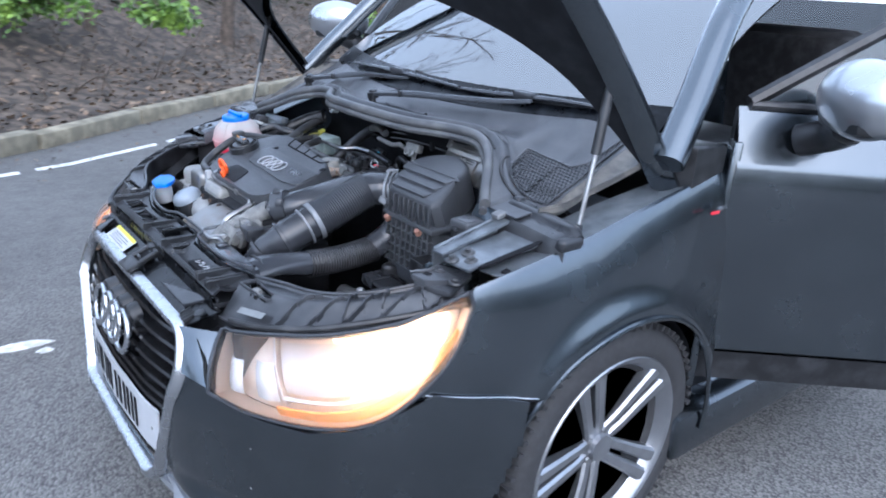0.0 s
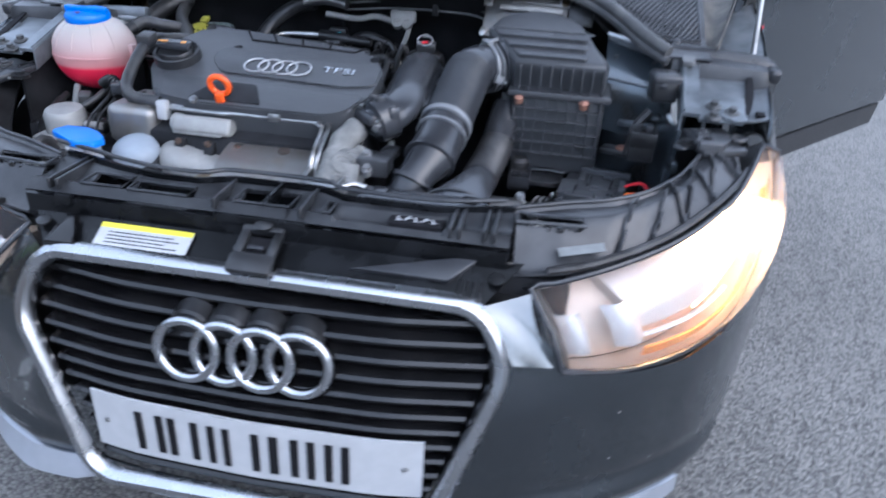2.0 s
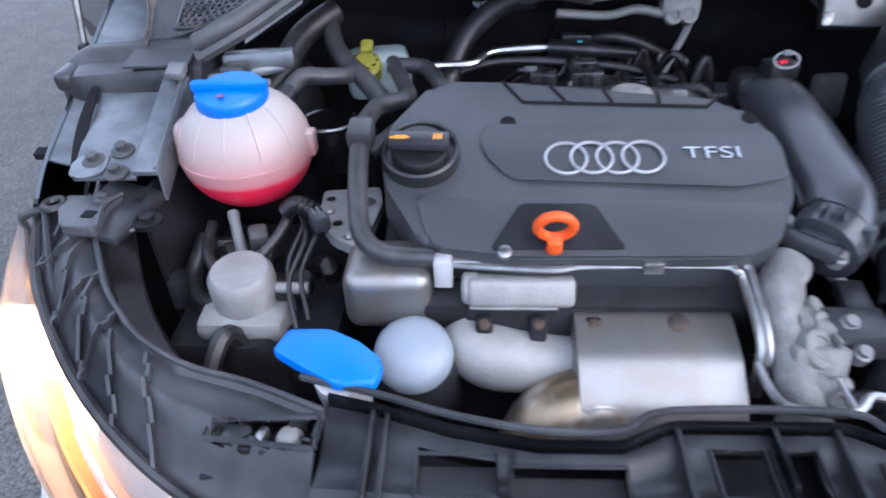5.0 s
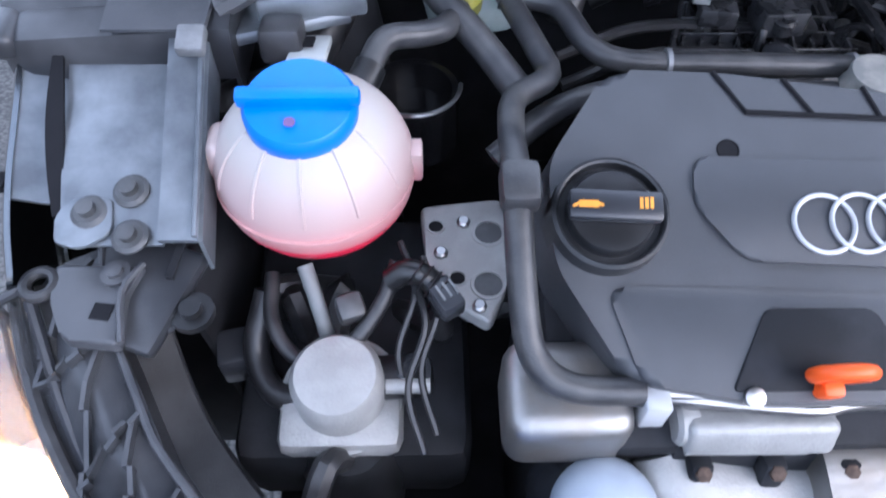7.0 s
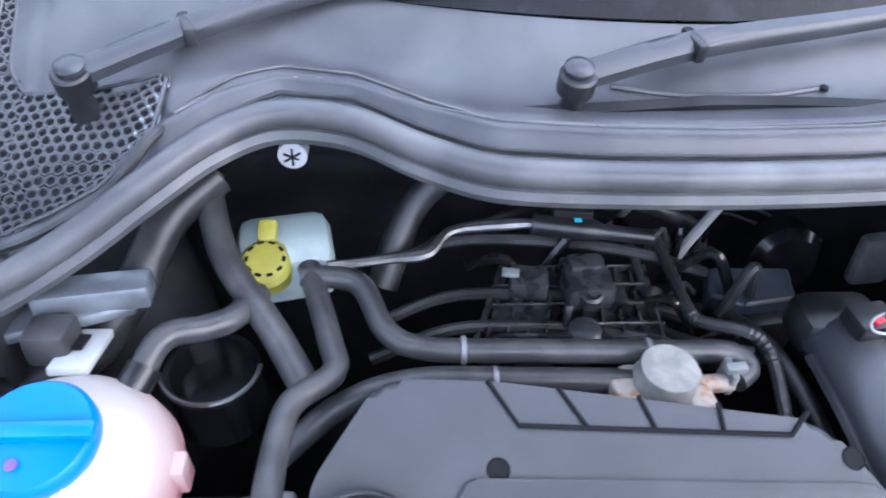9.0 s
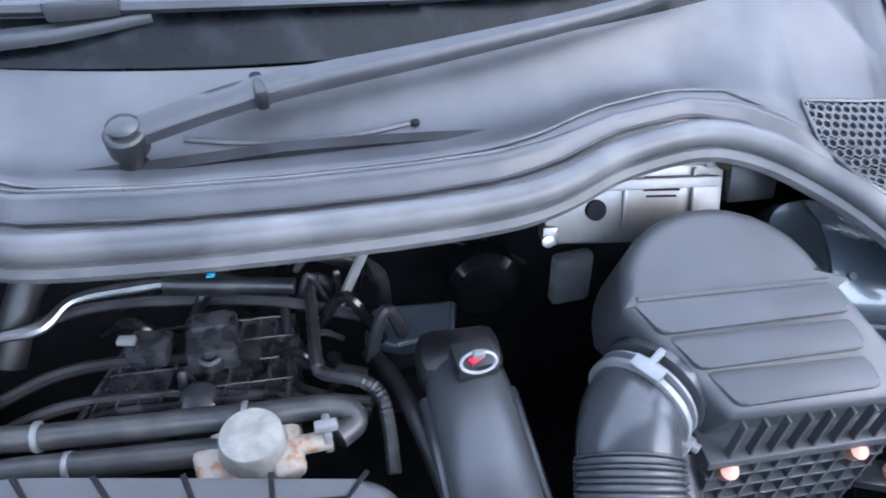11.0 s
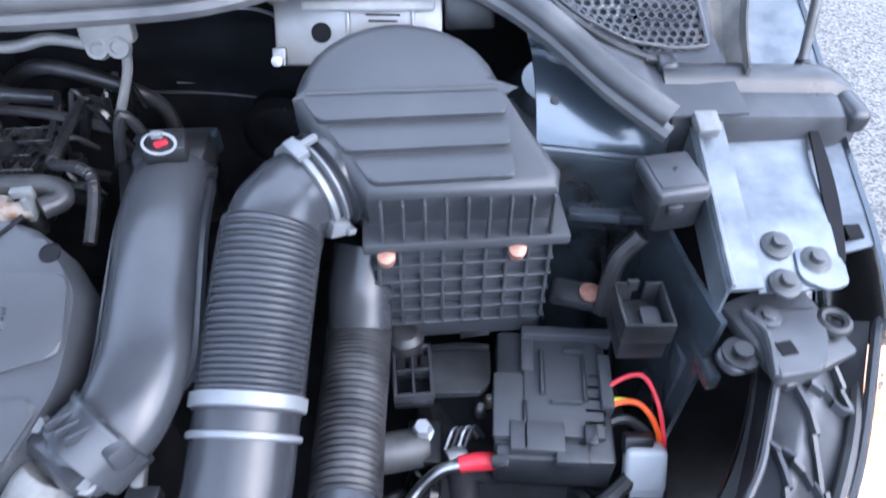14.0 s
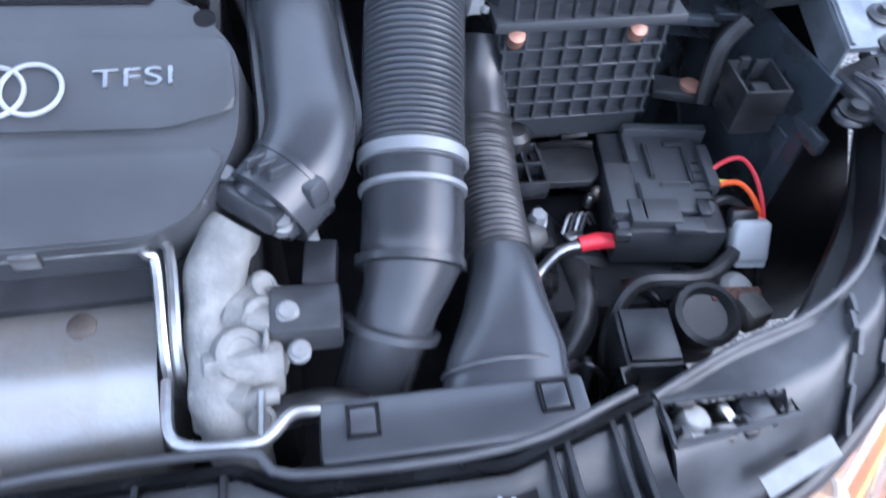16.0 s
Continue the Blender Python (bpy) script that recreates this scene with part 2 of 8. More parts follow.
def lathe(bm, at, axis, prof, seg=24):
    """A turned body: prof lists (radius, height along axis)."""
    q = Vector(axis).normalized().to_track_quat("Z", "Y")
    rings = []
    for r, h in prof:
        rings.append([bm.verts.new(Vector(at) + q @ Vector((max(r, 1e-5) * math.cos(a), max(r, 1e-5) * math.sin(a), h))) for a in (2 * math.pi * k / seg for k in range(seg))])
    for a, b in zip(rings, rings[1:]):
        for k in range(seg):
            bm.faces.new((a[k], a[(k + 1) % seg], b[(k + 1) % seg], b[k]))
    bm.faces.new(list(reversed(rings[0])))
    bm.faces.new(rings[-1])
    return bm


def L(at, axis, prof, seg=24):
    return lathe(bmesh.new(), at, axis, prof, seg)


def prism(bm, outline, low, high, m=None, bevel=0.0, seg=3, inset=0.0):
    """A plate with a flat outline (x, y) between two heights, set by m; its top edge rounded."""
    m = m or Matrix()
    c = sum((Vector(p) for p in outline), Vector((0, 0))) / len(outline)
    lo = [bm.verts.new(m @ Vector((x, y, low))) for x, y in outline]
    hi = [bm.verts.new(m @ Vector((c.x + (x - c.x) * (1 - inset), c.y + (y - c.y) * (1 - inset), high))) for x, y in outline]
    top = bm.faces.new(hi)
    bm.faces.new(list(reversed(lo)))
    n = len(lo)
    for k in range(n):
        bm.faces.new((lo[k], lo[(k + 1) % n], hi[(k + 1) % n], hi[k]))
    if bevel:
        bmesh.ops.bevel(bm, geom=list(top.edges), offset=bevel, segments=seg, affect="EDGES", profile=0.5)
    return bm


def P(outline, low, high, m=None, bevel=0.0, seg=3, inset=0.0):
    return prism(bmesh.new(), outline, low, high, m, bevel, seg, inset)


def grid(bm, f, us, vs, keep=None):
    """A sheet of points f(u, v); keep(u, v) leaves cells out."""
    rows = [[bm.verts.new(f(u, v)) for v in vs] for u in us]
    for i in range(len(us) - 1):
        for j in range(len(vs) - 1):
            if keep is None or keep((us[i] + us[i + 1]) / 2, (vs[j] + vs[j + 1]) / 2):
                bm.faces.new((rows[i][j], rows[i + 1][j], rows[i + 1][j + 1], rows[i][j + 1]))
    bmesh.ops.delete(bm, geom=[v for v in bm.verts if not v.link_faces], context="VERTS")
    return bm


def thick(bm, d):
    bmesh.ops.recalc_face_normals(bm, faces=bm.faces)
    bmesh.ops.solidify(bm, geom=bm.faces[:], thickness=d)
    return bm


def steps(a, b, n):
    return [a + (b - a) * i / n for i in range(n + 1)]


def lerp(x, table):
    """The value at x of a line through (x, value) pairs."""
    if x <= table[0][0]:
        return table[0][1]
    for (a, p), (b, q) in zip(table, table[1:]):
        if x <= b:
            return p + (q - p) * (x - a) / (b - a)
    return table[-1][1]


def curve_at(x, table):
    """The same with rounded corners."""
    w = 0.03
    return sum(lerp(x + d * w, table) for d in (-1, -0.5, 0, 0.5, 1)) / 5


# ---- ground and verge ----
bm = grid(bmesh.new(), lambda x, y: Vector((x, y, 0)), [-60, -20, -8, -4.5, -2, 0, 2, 4, 8, 20, 60], [-60, -20, -8, -3, 0, 3, 8, 20, 60])
tagged(part("road", bm, ASPHALT, smooth=0), "worn grey asphalt road with loose chippings", "road", kind="structure")
KLINE = spline([(-1.2, -8, 0), (-2.3, -3, 0), (-3.7, 0, 0), (-4.62, 1.25, 0), (-5.65, 2.65, 0), (-6.4, 3.7, 0), (-7.35, 5.1, 0), (-9.3, 8, 0), (-13, 13, 0), (-18, 20, 0)], 8)


def kerb_x(y):
    return lerp(y, [(p.y, p.x) for p in KLINE])


KB = thing("kerb", "low mossy stone kerb beside the road", "kerb", kind="structure")
y = -4.0
while y < 12.5:
    a, b = Vector((kerb_x(y), y, 0)), Vector((kerb_x(y + 0.9), y + 0.9, 0))
    d = b - a
    c = (a + b) / 2
    part("kerb_stone", B((c.x - 0.06, c.y, 0.045 + random.uniform(-0.008, 0.008)), (0.13, d.length - 0.012, 0.15), (random.uniform(-1, 1), random.uniform(-2, 2), math.degrees(math.atan2(d.y, d.x)) - 90 + random.uniform(-1, 1)), 0.018), KERB, KB)
    y += 0.9


def bank_z(d, y):
    return 0.1 + 0.12 * d + 0.35 * max(0, d - 1.2) ** 0.9 + 0.06 * noise.noise(Vector((d * 1.3, y * 1.1, 0.3))) * min(1, d)


bm = grid(bmesh.new(), lambda y, d: Vector((kerb_x(y) - 0.1 - 0.8 * d, y - 0.6 * d, bank_z(d, y))), steps(-8, 20, 76), [0, 0.15, 0.4, 0.8, 1.2, 1.7, 2.3, 3, 4, 6, 9, 14, 25])
tagged(part("bank", bm, LEAFLITTER), "brown bank covered with dead leaves", "bank", kind="structure")
bm = grid(bmesh.new(), lambda y, v: Vector((lerp(y, [(-6, -1.1), (0.6, -3.55), (1.25, -3.93), (2.1, -4.45), (2.8, -4.83), (3.4, -5.15), (6, -7.0), (9, -9.2)]) + 0.075 * v + 0.006 * noise.noise(Vector((y * 9, v, 0))), y, 0.004)), steps(-6, 9, 150), [0, 1], lambda y, v: noise.noise(Vector((y * 4, 3.1, 0))) > -0.32)
tagged(part("road_line", bm, ROADPAINT, smooth=0), "worn white edge line on the road", "road marking", kind="structure")
for x, y, w, l in ((-0.97, -0.08, 0.03, 0.1), (-0.9, -0.02, 0.02, 0.03), (-1.05, 0.6, 0.05, 0.07), (-1.09, 0.48, 0.03, 0.06), (-1.12, 0.4, 0.03, 0.05), (-0.98, 0.5, 0.02, 0.02), (-0.95, 0.7, 0.03, 0.04)):
    q = [(x + w * math.cos(a) * random.uniform(0.6, 1.2), y + l * math.sin(a) * random.uniform(0.6, 1.2)) for a in (2 * math.pi * k / 11 for k in range(11))]
    tagged(part("paint_patch", P(q, 0.001, 0.004), ROADPAINT, smooth=0), "chipped white paint patch on the road", "road marking", kind="structure")


def scatter(bm, c, size, tilt):
    m = Matrix.Translation(c) @ Euler((random.uniform(-tilt, tilt), random.uniform(-tilt, tilt), random.uniform(0, 6.3))).to_matrix().to_4x4()
    w, l = size * random.uniform(0.35, 0.6), size * random.uniform(0.7, 1.2)
    vs = [bm.verts.new(m @ Vector(p)) for p in ((0, -l, 0), (w, -0.2 * l, 0.15 * l), (0.6 * w, 0.5 * l, 0.1 * l), (0, l, 0), (-0.6 * w, 0.5 * l, 0.1 * l), (-w, -0.2 * l, 0.15 * l))]
    bm.faces.new(vs)


bm = bmesh.new()
for k in range(9000):
    y = random.uniform(-1, 13)
    d = random.uniform(0, 1) ** 1.3 * 5
    scatter(bm, Vector((kerb_x(y) - 0.15 - 0.8 * d, y - 0.6 * d, bank_z(d, y) + 0.012)), 0.035, 0.9)
for k in range(500):
    y = random.uniform(-1, 13)
    scatter(bm, Vector((kerb_x(y) + random.uniform(0, 1) ** 2 * 0.9 + 0.03, y, 0.008)), 0.02, 0.4)
tagged(part("dead_leaves", bm, DRYLEAF, smooth=0), "brown dead leaves on the bank and gutter", "leaves", kind="stuff")
bm = bmesh.new()
for k in range(900):
    y = random.uniform(-1, 13)
    d = random.uniform(0.5, 5)
    c = Vector((kerb_x(y) - 0.1 - 0.8 * d, y - 0.6 * d, bank_z(d, y)))
    t = Vector((random.uniform(-0.5, 0.5), random.uniform(-0.5, 0.5), random.uniform(0.1, 0.9)))
    l = random.uniform(0.15, 0.7)
    tube(bm, [c, c + t * l * 0.5 + Vector((0, 0, 0.05)), c + t * l + Vector((random.uniform(-0.2, 0.2), random.uniform(-0.2, 0.2), -0.05))], lambda u: 0.007 * (1.1 - u), 4, 2)
tagged(part("undergrowth", bm, BARK), "tangle of dry brown stems and twigs", "undergrowth", kind="stuff")


def bush(at, r, n, name, label):
    t = thing(name, label, "bush", at)
    bm = bmesh.new()
    tips = []
    for k in range(26):
        d = Vector((random.gauss(0, 1), random.gauss(0, 1), abs(random.gauss(0.7, 0.6)))).normalized()
        tip = Vector(at) + d * r * random.uniform(0.6, 1.1)
        tips.append((tip, d))
        tube(bm, [at, Vector(at) + d * r * 0.5 + Vector((0, 0, 0.08)), tip], lambda u: 0.012 * (1.05 - u), 5, 3)
    part("stem", bm, BARK, t, "woody stems")
    bm = bmesh.new()
    for k in range(n):
        tip, d = random.choice(tips)
        c = Vector(at).lerp(tip, random.uniform(0.5, 1.05)) + Vector((random.gauss(0, 1), random.gauss(0, 1), random.gauss(0, 1))) * r * 0.13
        scatter(bm, c, 0.045, 1.4)
    part("foliage", bm, LEAF, t, "fresh green leaves", smooth=0)
    return t


bush((-6.5, 0.9, 0.8), 0.55, 1500, "bush", "bright green leafy bush on the bank")
bush((-6.4, 2.2, 0.72), 0.36, 700, "bush", "sparse green shrub among bare stems")
bush((-6.9, 5.05, 0.62), 0.28, 260, "bush", "small green shrub on the bank")


def tree(at, h, r, label):
    t = thing("tree", label, "tree", at)
    base = Vector(at)
    top = base + Vector((random.uniform(-0.4, 0.4), random.uniform(-0.4, 0.4), h))
    part("trunk", T([base - Vector((0, 0, 0.2)), base.lerp(top, 0.4) + Vector((random.uniform(-0.2, 0.2), random.uniform(-0.2, 0.2), 0)), top], lambda u: r * (1 - 0.85 * u), 9), BARK, t, "bare trunk")
    bm = bmesh.new()
    for k in range(22):
        p = base.lerp(top, random.uniform(0.3, 0.98))
        d = Vector((random.gauss(0, 1), random.gauss(0, 1), random.uniform(0.2, 1.2))).normalized() * random.uniform(0.8, 2.4)
        tube(bm, [p, p + d * 0.5 + Vector((0, 0, 0.1)), p + d], lambda u: 0.03 * (1.04 - u), 5, 3)
        for j in range(6):
            q = p + d * random.uniform(0.35, 1)
            e = Vector((random.gauss(0, 1), random.gauss(0, 1), random.uniform(-0.1, 1))).normalized() * random.uniform(0.3, 0.9)
            tube(bm, [q, q + e * 0.5 + Vector((0, 0, 0.05)), q + e], lambda u: 0.009 * (1.05 - u), 4, 2)
    part("crown", bm, BARK, t, "bare winter branches")


for x, y, h, r in ((-7.3, 1.7, 6, 0.07), (-8.2, 3.6, 7, 0.1), (-9.5, 6.5, 8, 0.12), (-7.9, -1.5, 7, 0.09), (-12.5, 9, 9, 0.14), (-9, 0.4, 8, 0.12), (-16, 13, 9, 0.16), (-8.5, -4.5, 8, 0.1)):
    tree((x, y, 0.5), h, r, "bare young tree on the bank")
bm = bmesh.new()
for k in range(9000):
    y = random.uniform(-6, 18)
    d = random.uniform(2.2, 8)
    scatter(bm, Vector((kerb_x(y) - 0.1 - 0.8 * d, y - 0.6 * d, bank_z(d, y) + abs(random.gauss(0, 1)) * 0.5 * (0.5 + 0.3 * noise.noise(Vector((d, y, 1)))))), 0.07, 1.5)
tagged(part("hedge_growth", bm, material("dark_foliage", (0.03, 0.04, 0.018), 0.7, 0, 0.4, 3, 0, color2=(0.1, 0.085, 0.05)), smooth=0), "dark ivy and brambles under the trees", "undergrowth", kind="stuff")

HEDGE = material("dark_hedge", (0.03, 0.035, 0.02), 0.9, 0, 0.5, 1.5, 1.0, 8, color2=(0.07, 0.06, 0.04))
# added hedge ring, out of view, gives the car paint something dark to mirror
bm = grid(bmesh.new(), lambda a, v: Vector((13 * math.cos(a) * (1 + 0.05 * noise.noise(Vector((a * 9, v * 3, 0)))) + 3, 15 * math.sin(a) + 2, v * (2.4 + 1.0 * noise.noise(Vector((a * 5, 0, 2))) + 0.6 * noise.noise(Vector((a * 31, 0, 5)))))), steps(radians(-150), radians(105), 200), steps(0, 1, 10))
tagged(part("backdrop", bm, HEDGE), "unseen dark hedge added around the far side for dark reflections", "hedge", kind="structure")

# ---- the car ----
CAR = thing("car", "dark grey small hatchback with its bonnet and doors open", "car")
NOSE = [(0, -0.015), (0.2, -0.008), (0.36, 0.02), (0.46, 0.06), (0.56, 0.118), (0.66, 0.2), (0.715, 0.275), (0.748, 0.335), (0.79, 0.44), (0.82, 0.55)]
CX = 0.014


def across(s, x):
    """The place of x on the left or right half of the car."""
    return CX + s * (x - CX)


def nose_y(x):
    return curve_at(abs(x), NOSE)


def recede(z):
    return 0.048 * (max(0, z - 0.45) / 0.15) ** 1.5


def rounded(pts, r, n=5):
    """A closed outline with its corners rounded."""
    out = []
    for k in range(len(pts)):
        a, b, c = (Vector(pts[(k + d) % len(pts)]) for d in (-1, 0, 1))
        p, q = b + (a - b).normalized() * r, b + (c - b).normalized() * r
        for i in range(n + 1):
            u = i / n
            out.append(p * (1 - u) ** 2 + b * 2 * u * (1 - u) + q * u * u)
    return out


HEX = [(-0.326, 0.612), (0.326, 0.612), (0.372, 0.533), (0.278, 0.234), (-0.278, 0.234), (-0.372, 0.533)]


def in_hex(x, z, g=0.0):
    n = len(HEX)
    for k in range(n):
        a, b = Vector(HEX[k]), Vector(HEX[(k + 1) % n])
        d = (b - a).normalized()
        if d.x * (z - a.y) - d.y * (x - a.x) > -g:
            return False
    return True


BUMPTOP = [(0, 0.606), (0.32, 0.606), (0.37, 0.595), (0.4, 0.572), (0.445, 0.522), (0.53, 0.502), (0.62, 0.495), (0.69, 0.515), (0.73, 0.556), (0.748, 0.578), (0.82, 0.546)]


def bumper_point(x, v):
    top = lerp(abs(x), BUMPTOP)
    z = 0.175 + (top - 0.175) * v
    back = recede(z) * max(0.3, min(1, (0.55 - abs(x)) / 0.15)) + 0.045 * max(0, (0.33 - z) / 0.15) ** 1.5
    if z < 0.3:
        back -= 0.02 * max(0, min(1, (0.3 - z) / 0.03)) * max(0, min(1, (abs(x) - 0.3) / 0.1))
    return Vector((CX + x * (1 - 0.25 * back), nose_y(x) + back, z))


def on_bumper(x, z, out=0.0):
    p = bumper_point(x, (z - 0.175) / (lerp(abs(x), BUMPTOP) - 0.175))
    n = Vector((0.9 * x, -0.75, 0)).normalized()
    return p + n * out


xs = sorted({round(s * v, 4) for s in (-1, 1) for v in steps(0, 0.66, 66) + steps(0.66, 0.82, 40)})
bm = grid(bmesh.new(), bumper_point, xs, steps(0, 1, 44), lambda x, v: not in_hex(x, bumper_point(x, v).z, 0.008) and (bumper_point(x, v).y - 0.815) ** 2 + (bumper_point(x, v).z - 0.32) ** 2 > 0.33 ** 2 and bumper_point(x, v).z > lerp(abs(x), [(0.62, 0.17), (0.68, 0.235), (0.76, 0.31), (0.84, 0.38)]))
part("front_bumper", thick(bm, 0.004), PAINT, CAR, "dark grey painted front bumper with stone chips")
bm = grid(bmesh.new(), lambda x, v: on_bumper(x, 0.178 + v * (lerp(abs(x), [(0, 0.022), (0.26, 0.022), (0.31, 0.045), (0.44, 0.06), (0.58, 0.05), (0.74, 0.03)])), 0.012 - 0.006 * v), steps(-0.665, 0.665, 80), steps(0, 1, 4))
FS = part("front_splitter", thick(bm, 0.008), SILVER, CAR, "silver lower lip of the bumper")
for s in (1, -1):
    bm = grid(bmesh.new(), lambda u, v, s=s: on_bumper(s * (0.262 + 0.4 * u), 0.235 - 0.04 * v, 0.004 + v * lerp(u, [(0, 0.0), (0.12, 0.032), (0.35, 0.034), (1, 0.01)])), steps(0, 1, 24), steps(0, 1, 4))
    part("lip_blade", thick(bm, 0.006), SILVER, FS)

# grille
GR = part("grille", grid(bmesh.new(), lambda x, z: Vector((CX + x, nose_y(x) + 0.085 + recede(z), z)), steps(-0.33, 0.33, 10), steps(0.25, 0.59, 6)), DARK, CAR, "black slatted radiator grille in a chrome frame")
bm = bmesh.new()
line = [Vector((CX + x, nose_y(x) - 0.006 + recede(z), z)) for x, z in rounded([(x * 0.975, 0.44 + (z - 0.44) * 0.975) for x, z in HEX], 0.042)]
rows = []
for k, c in enumerate(line):
    t = (line[(k + 1) % len(line)] - line[k - 1]).normalized()
    side = Vector((0, -1, 0)).cross(t).normalized()
    w = 0.0135
    rows.append([bm.verts.new(c + side * a * w + Vector((0, b, 0))) for a, b in ((-1, 0.012), (-0.9, -0.002), (-0.4, -0.009), (0.4, -0.009), (0.9, -0.002), (1, 0.012))])
for k in range(len(rows)):
    p, q = rows[k], rows[(k + 1) % len(rows)]
    for j in range(6):
        bm.faces.new((p[j], p[(j + 1) % 6], q[(j + 1) % 6], q[j]))
part("chrome_frame", bm, CHROME, GR, "chrome frame of the grille")
z = 0.268
while z < 0.582:
    w = max(x for x in steps(0.1, 0.36, 200) if in_hex(x, z, 0.024))
    bm = bmesh.new()
    rows = []
    for x in steps(-w, w, 24):
        y = nose_y(x) + 0.016 + recede(z)
        rows.append([bm.verts.new(Vector((CX + x, y + b, z + c))) for b, c in ((0.035, 0.008), (0.004, 0.006), (0, 0.001), (0.003, -0.005), (0.035, -0.003))])
    for p, q in zip(rows, rows[1:]):
        for j in range(5):
            bm.faces.new((p[j], p[(j + 1) % 5], q[(j + 1) % 5], q[j]))
    part("slat", bm, GLOSS, GR)
    z += 0.0275
bm = B((CX, 0.06, 0.525), (0.2, 0.03, 0.055), (-12, 0, 0), 0.012)
part("emblem_base", bm, PLASTIC, GR)
for k in (-1.5, -0.5, 0.5, 1.5):
    c = Vector((CX + k * 0.0545, 0.001, 0.507))
    ring = [c + Vector((0.0435 * math.cos(a), 0.007 * math.sin(a) + 0.0015 * (k % 2), 0.0435 * math.sin(a))) for a in (2 * math.pi * i / 40 for i in range(41))]
    part("ring", T(ring, 0.0072, 10, 0, cap=False), CHROME, GR, "chrome ring")
    part("emblem_arch", L(c + Vector((0, 0.045, 0.034)), (0, -1, -0.25), [(0.03, 0), (0.03, 0.024), (0.026, 0.028)], 20), PLASTIC, GR)
bm = grid(bmesh.new(), lambda x, z: Vector((CX + x, nose_y(x) + 0.012, 0.341 + z)), steps(-0.26, 0.26, 16), [-0.053, 0.053])
PLATE = part("number_plate", thick(bm, 0.004), WHITE, CAR, "white number plate with black characters")
for x, w in ((-0.178, 0.012), (-0.144, 0.012), (-0.124, 0.012), (-0.087, 0.012), (-0.06, 0.011), (-0.036, 0.011), (0.01, 0.012), (0.038, 0.014), (0.07, 0.012), (0.095, 0.012), (0.122, 0.012), (0.147, 0.012)):
    bm = grid(bmesh.new(), lambda u, v, x=x, w=w: Vector((CX + x + u * w, nose_y(x + u * w) + 0.0095, 0.339 + v)), steps(-0.5, 0.5, 3), [-0.036, 0.036])
    part("bar", thick(bm, 0.001), INK, PLATE, "black bar in place of a character")
for s in (1, -1):
    part("plate_screw", L((CX + s * 0.235, nose_y(s * 0.235) + 0.01, 0.344), (0, -1, 0), [(0.004, 0), (0.004, 0.002), (0.002, 0.003)], 10), STEEL, PLATE)

for s in (1, -1):
    def corner_point(u, v, s=s):
        top = Vector((0.322, 0.052, 0.61)).lerp(Vector((0.385, 0.104, 0.61)), u)
        low = Vector((0.374, 0.034, 0.536)).lerp(Vector((0.44, 0.066, 0.521)), u)
        p = top.lerp(low, v) + Vector((0.2, -0.8, 0.25)) * 0.006 * math.sin(math.pi * v) * math.sin(math.pi * u)
        return Vector((across(s, p.x + 0.012), p.y, p.z))
    part("corner_panel", thick(grid(bmesh.new(), corner_point, steps(0, 1, 10), steps(0, 1, 14)), 0.003), PAINT, CAR, "grey painted corner between grille and headlight")
    part("corner_filler", B((s * 0.372, 0.155, 0.565), (0.1, 0.07, 0.05), (0, 0, s * 25), 0.006), PLASTIC, CAR)

# radiator cover and latch
DULLB = material("dull_black_plastic", (0.005, 0.0055, 0.0065), 0.26, 0, 0.3, 20, 0.06, 600, color2=(0.011, 0.012, 0.014))
DULLB.node_tree.nodes["Principled BSDF"].inputs["Specular IOR Level"].default_value = 0.25
RC = part("radiator_cover", thick(grid(bmesh.new(), lambda k, v: Vector((CX + k * (0.322 + 0.046 * v), 0.05 + 0.01 * k * k * (1 - v) + 0.07 * v, 0.608 + 0.038 * v)), steps(-1, 1, 30), steps(0, 1, 8)), 0.004), DULLB, CAR, "black plastic cover above the grille")
st = [(-0.231, 0.067), (-0.089, 0.067), (-0.089, 0.106), (-0.231, 0.106)]
tilt = Matrix.Translation((0, 0.05, 0.609)) @ pose(0, 0, 0, 28.5) @ Matrix.Translation((0, -0.05, 0))
STK = part("sticker", P(st, 0.003, 0.0045, tilt), WHITE, RC, "white service sticker with a yellow stripe")
part("stripe", P([(-0.231, 0.0975), (-0.089, 0.0975), (-0.089, 0.106), (-0.231, 0.106)], 0.0046, 0.0052, tilt), YELLOW, STK, "yellow stripe")
for k, (w, y) in enumerate(((0.1, 0.09), (0.11, 0.084), (0.09, 0.078), (0.11, 0.072))):
    part("bar", P([(-0.215, y), (-0.215 + w, y), (-0.215 + w, y + 0.0018), (-0.215, y + 0.0018)], 0.0046, 0.005, tilt), SATIN, STK)
LBR = part("latch_bracket", B((CX, 0.052, 0.628), (0.066, 0.034, 0.014), (26, 0, 0), 0.006), PLASTIC, RC, "black latch bracket with a square opening")
for x, w in ((-0.024, 0.014), (0.024, 0.014)):
    part("bracket_arm", B((CX + x, 0.09, 0.646), (w, 0.054, 0.012), (26, 0, 0), 0.004), PLASTIC, LBR)
part("bracket_head", B((CX, 0.112, 0.656), (0.064, 0.026, 0.014), (20, 0, 0), 0.005), PLASTIC, LBR)
part("bracket_hole", B((CX, 0.084, 0.6385), (0.034, 0.03, 0.004), (26, 0, 0), 0), INK, LBR)
part("bracket_clip", B((CX, 0.073, 0.642), (0.022, 0.006, 0.008), (26, 0, 0), 0.001), SATIN, LBR)
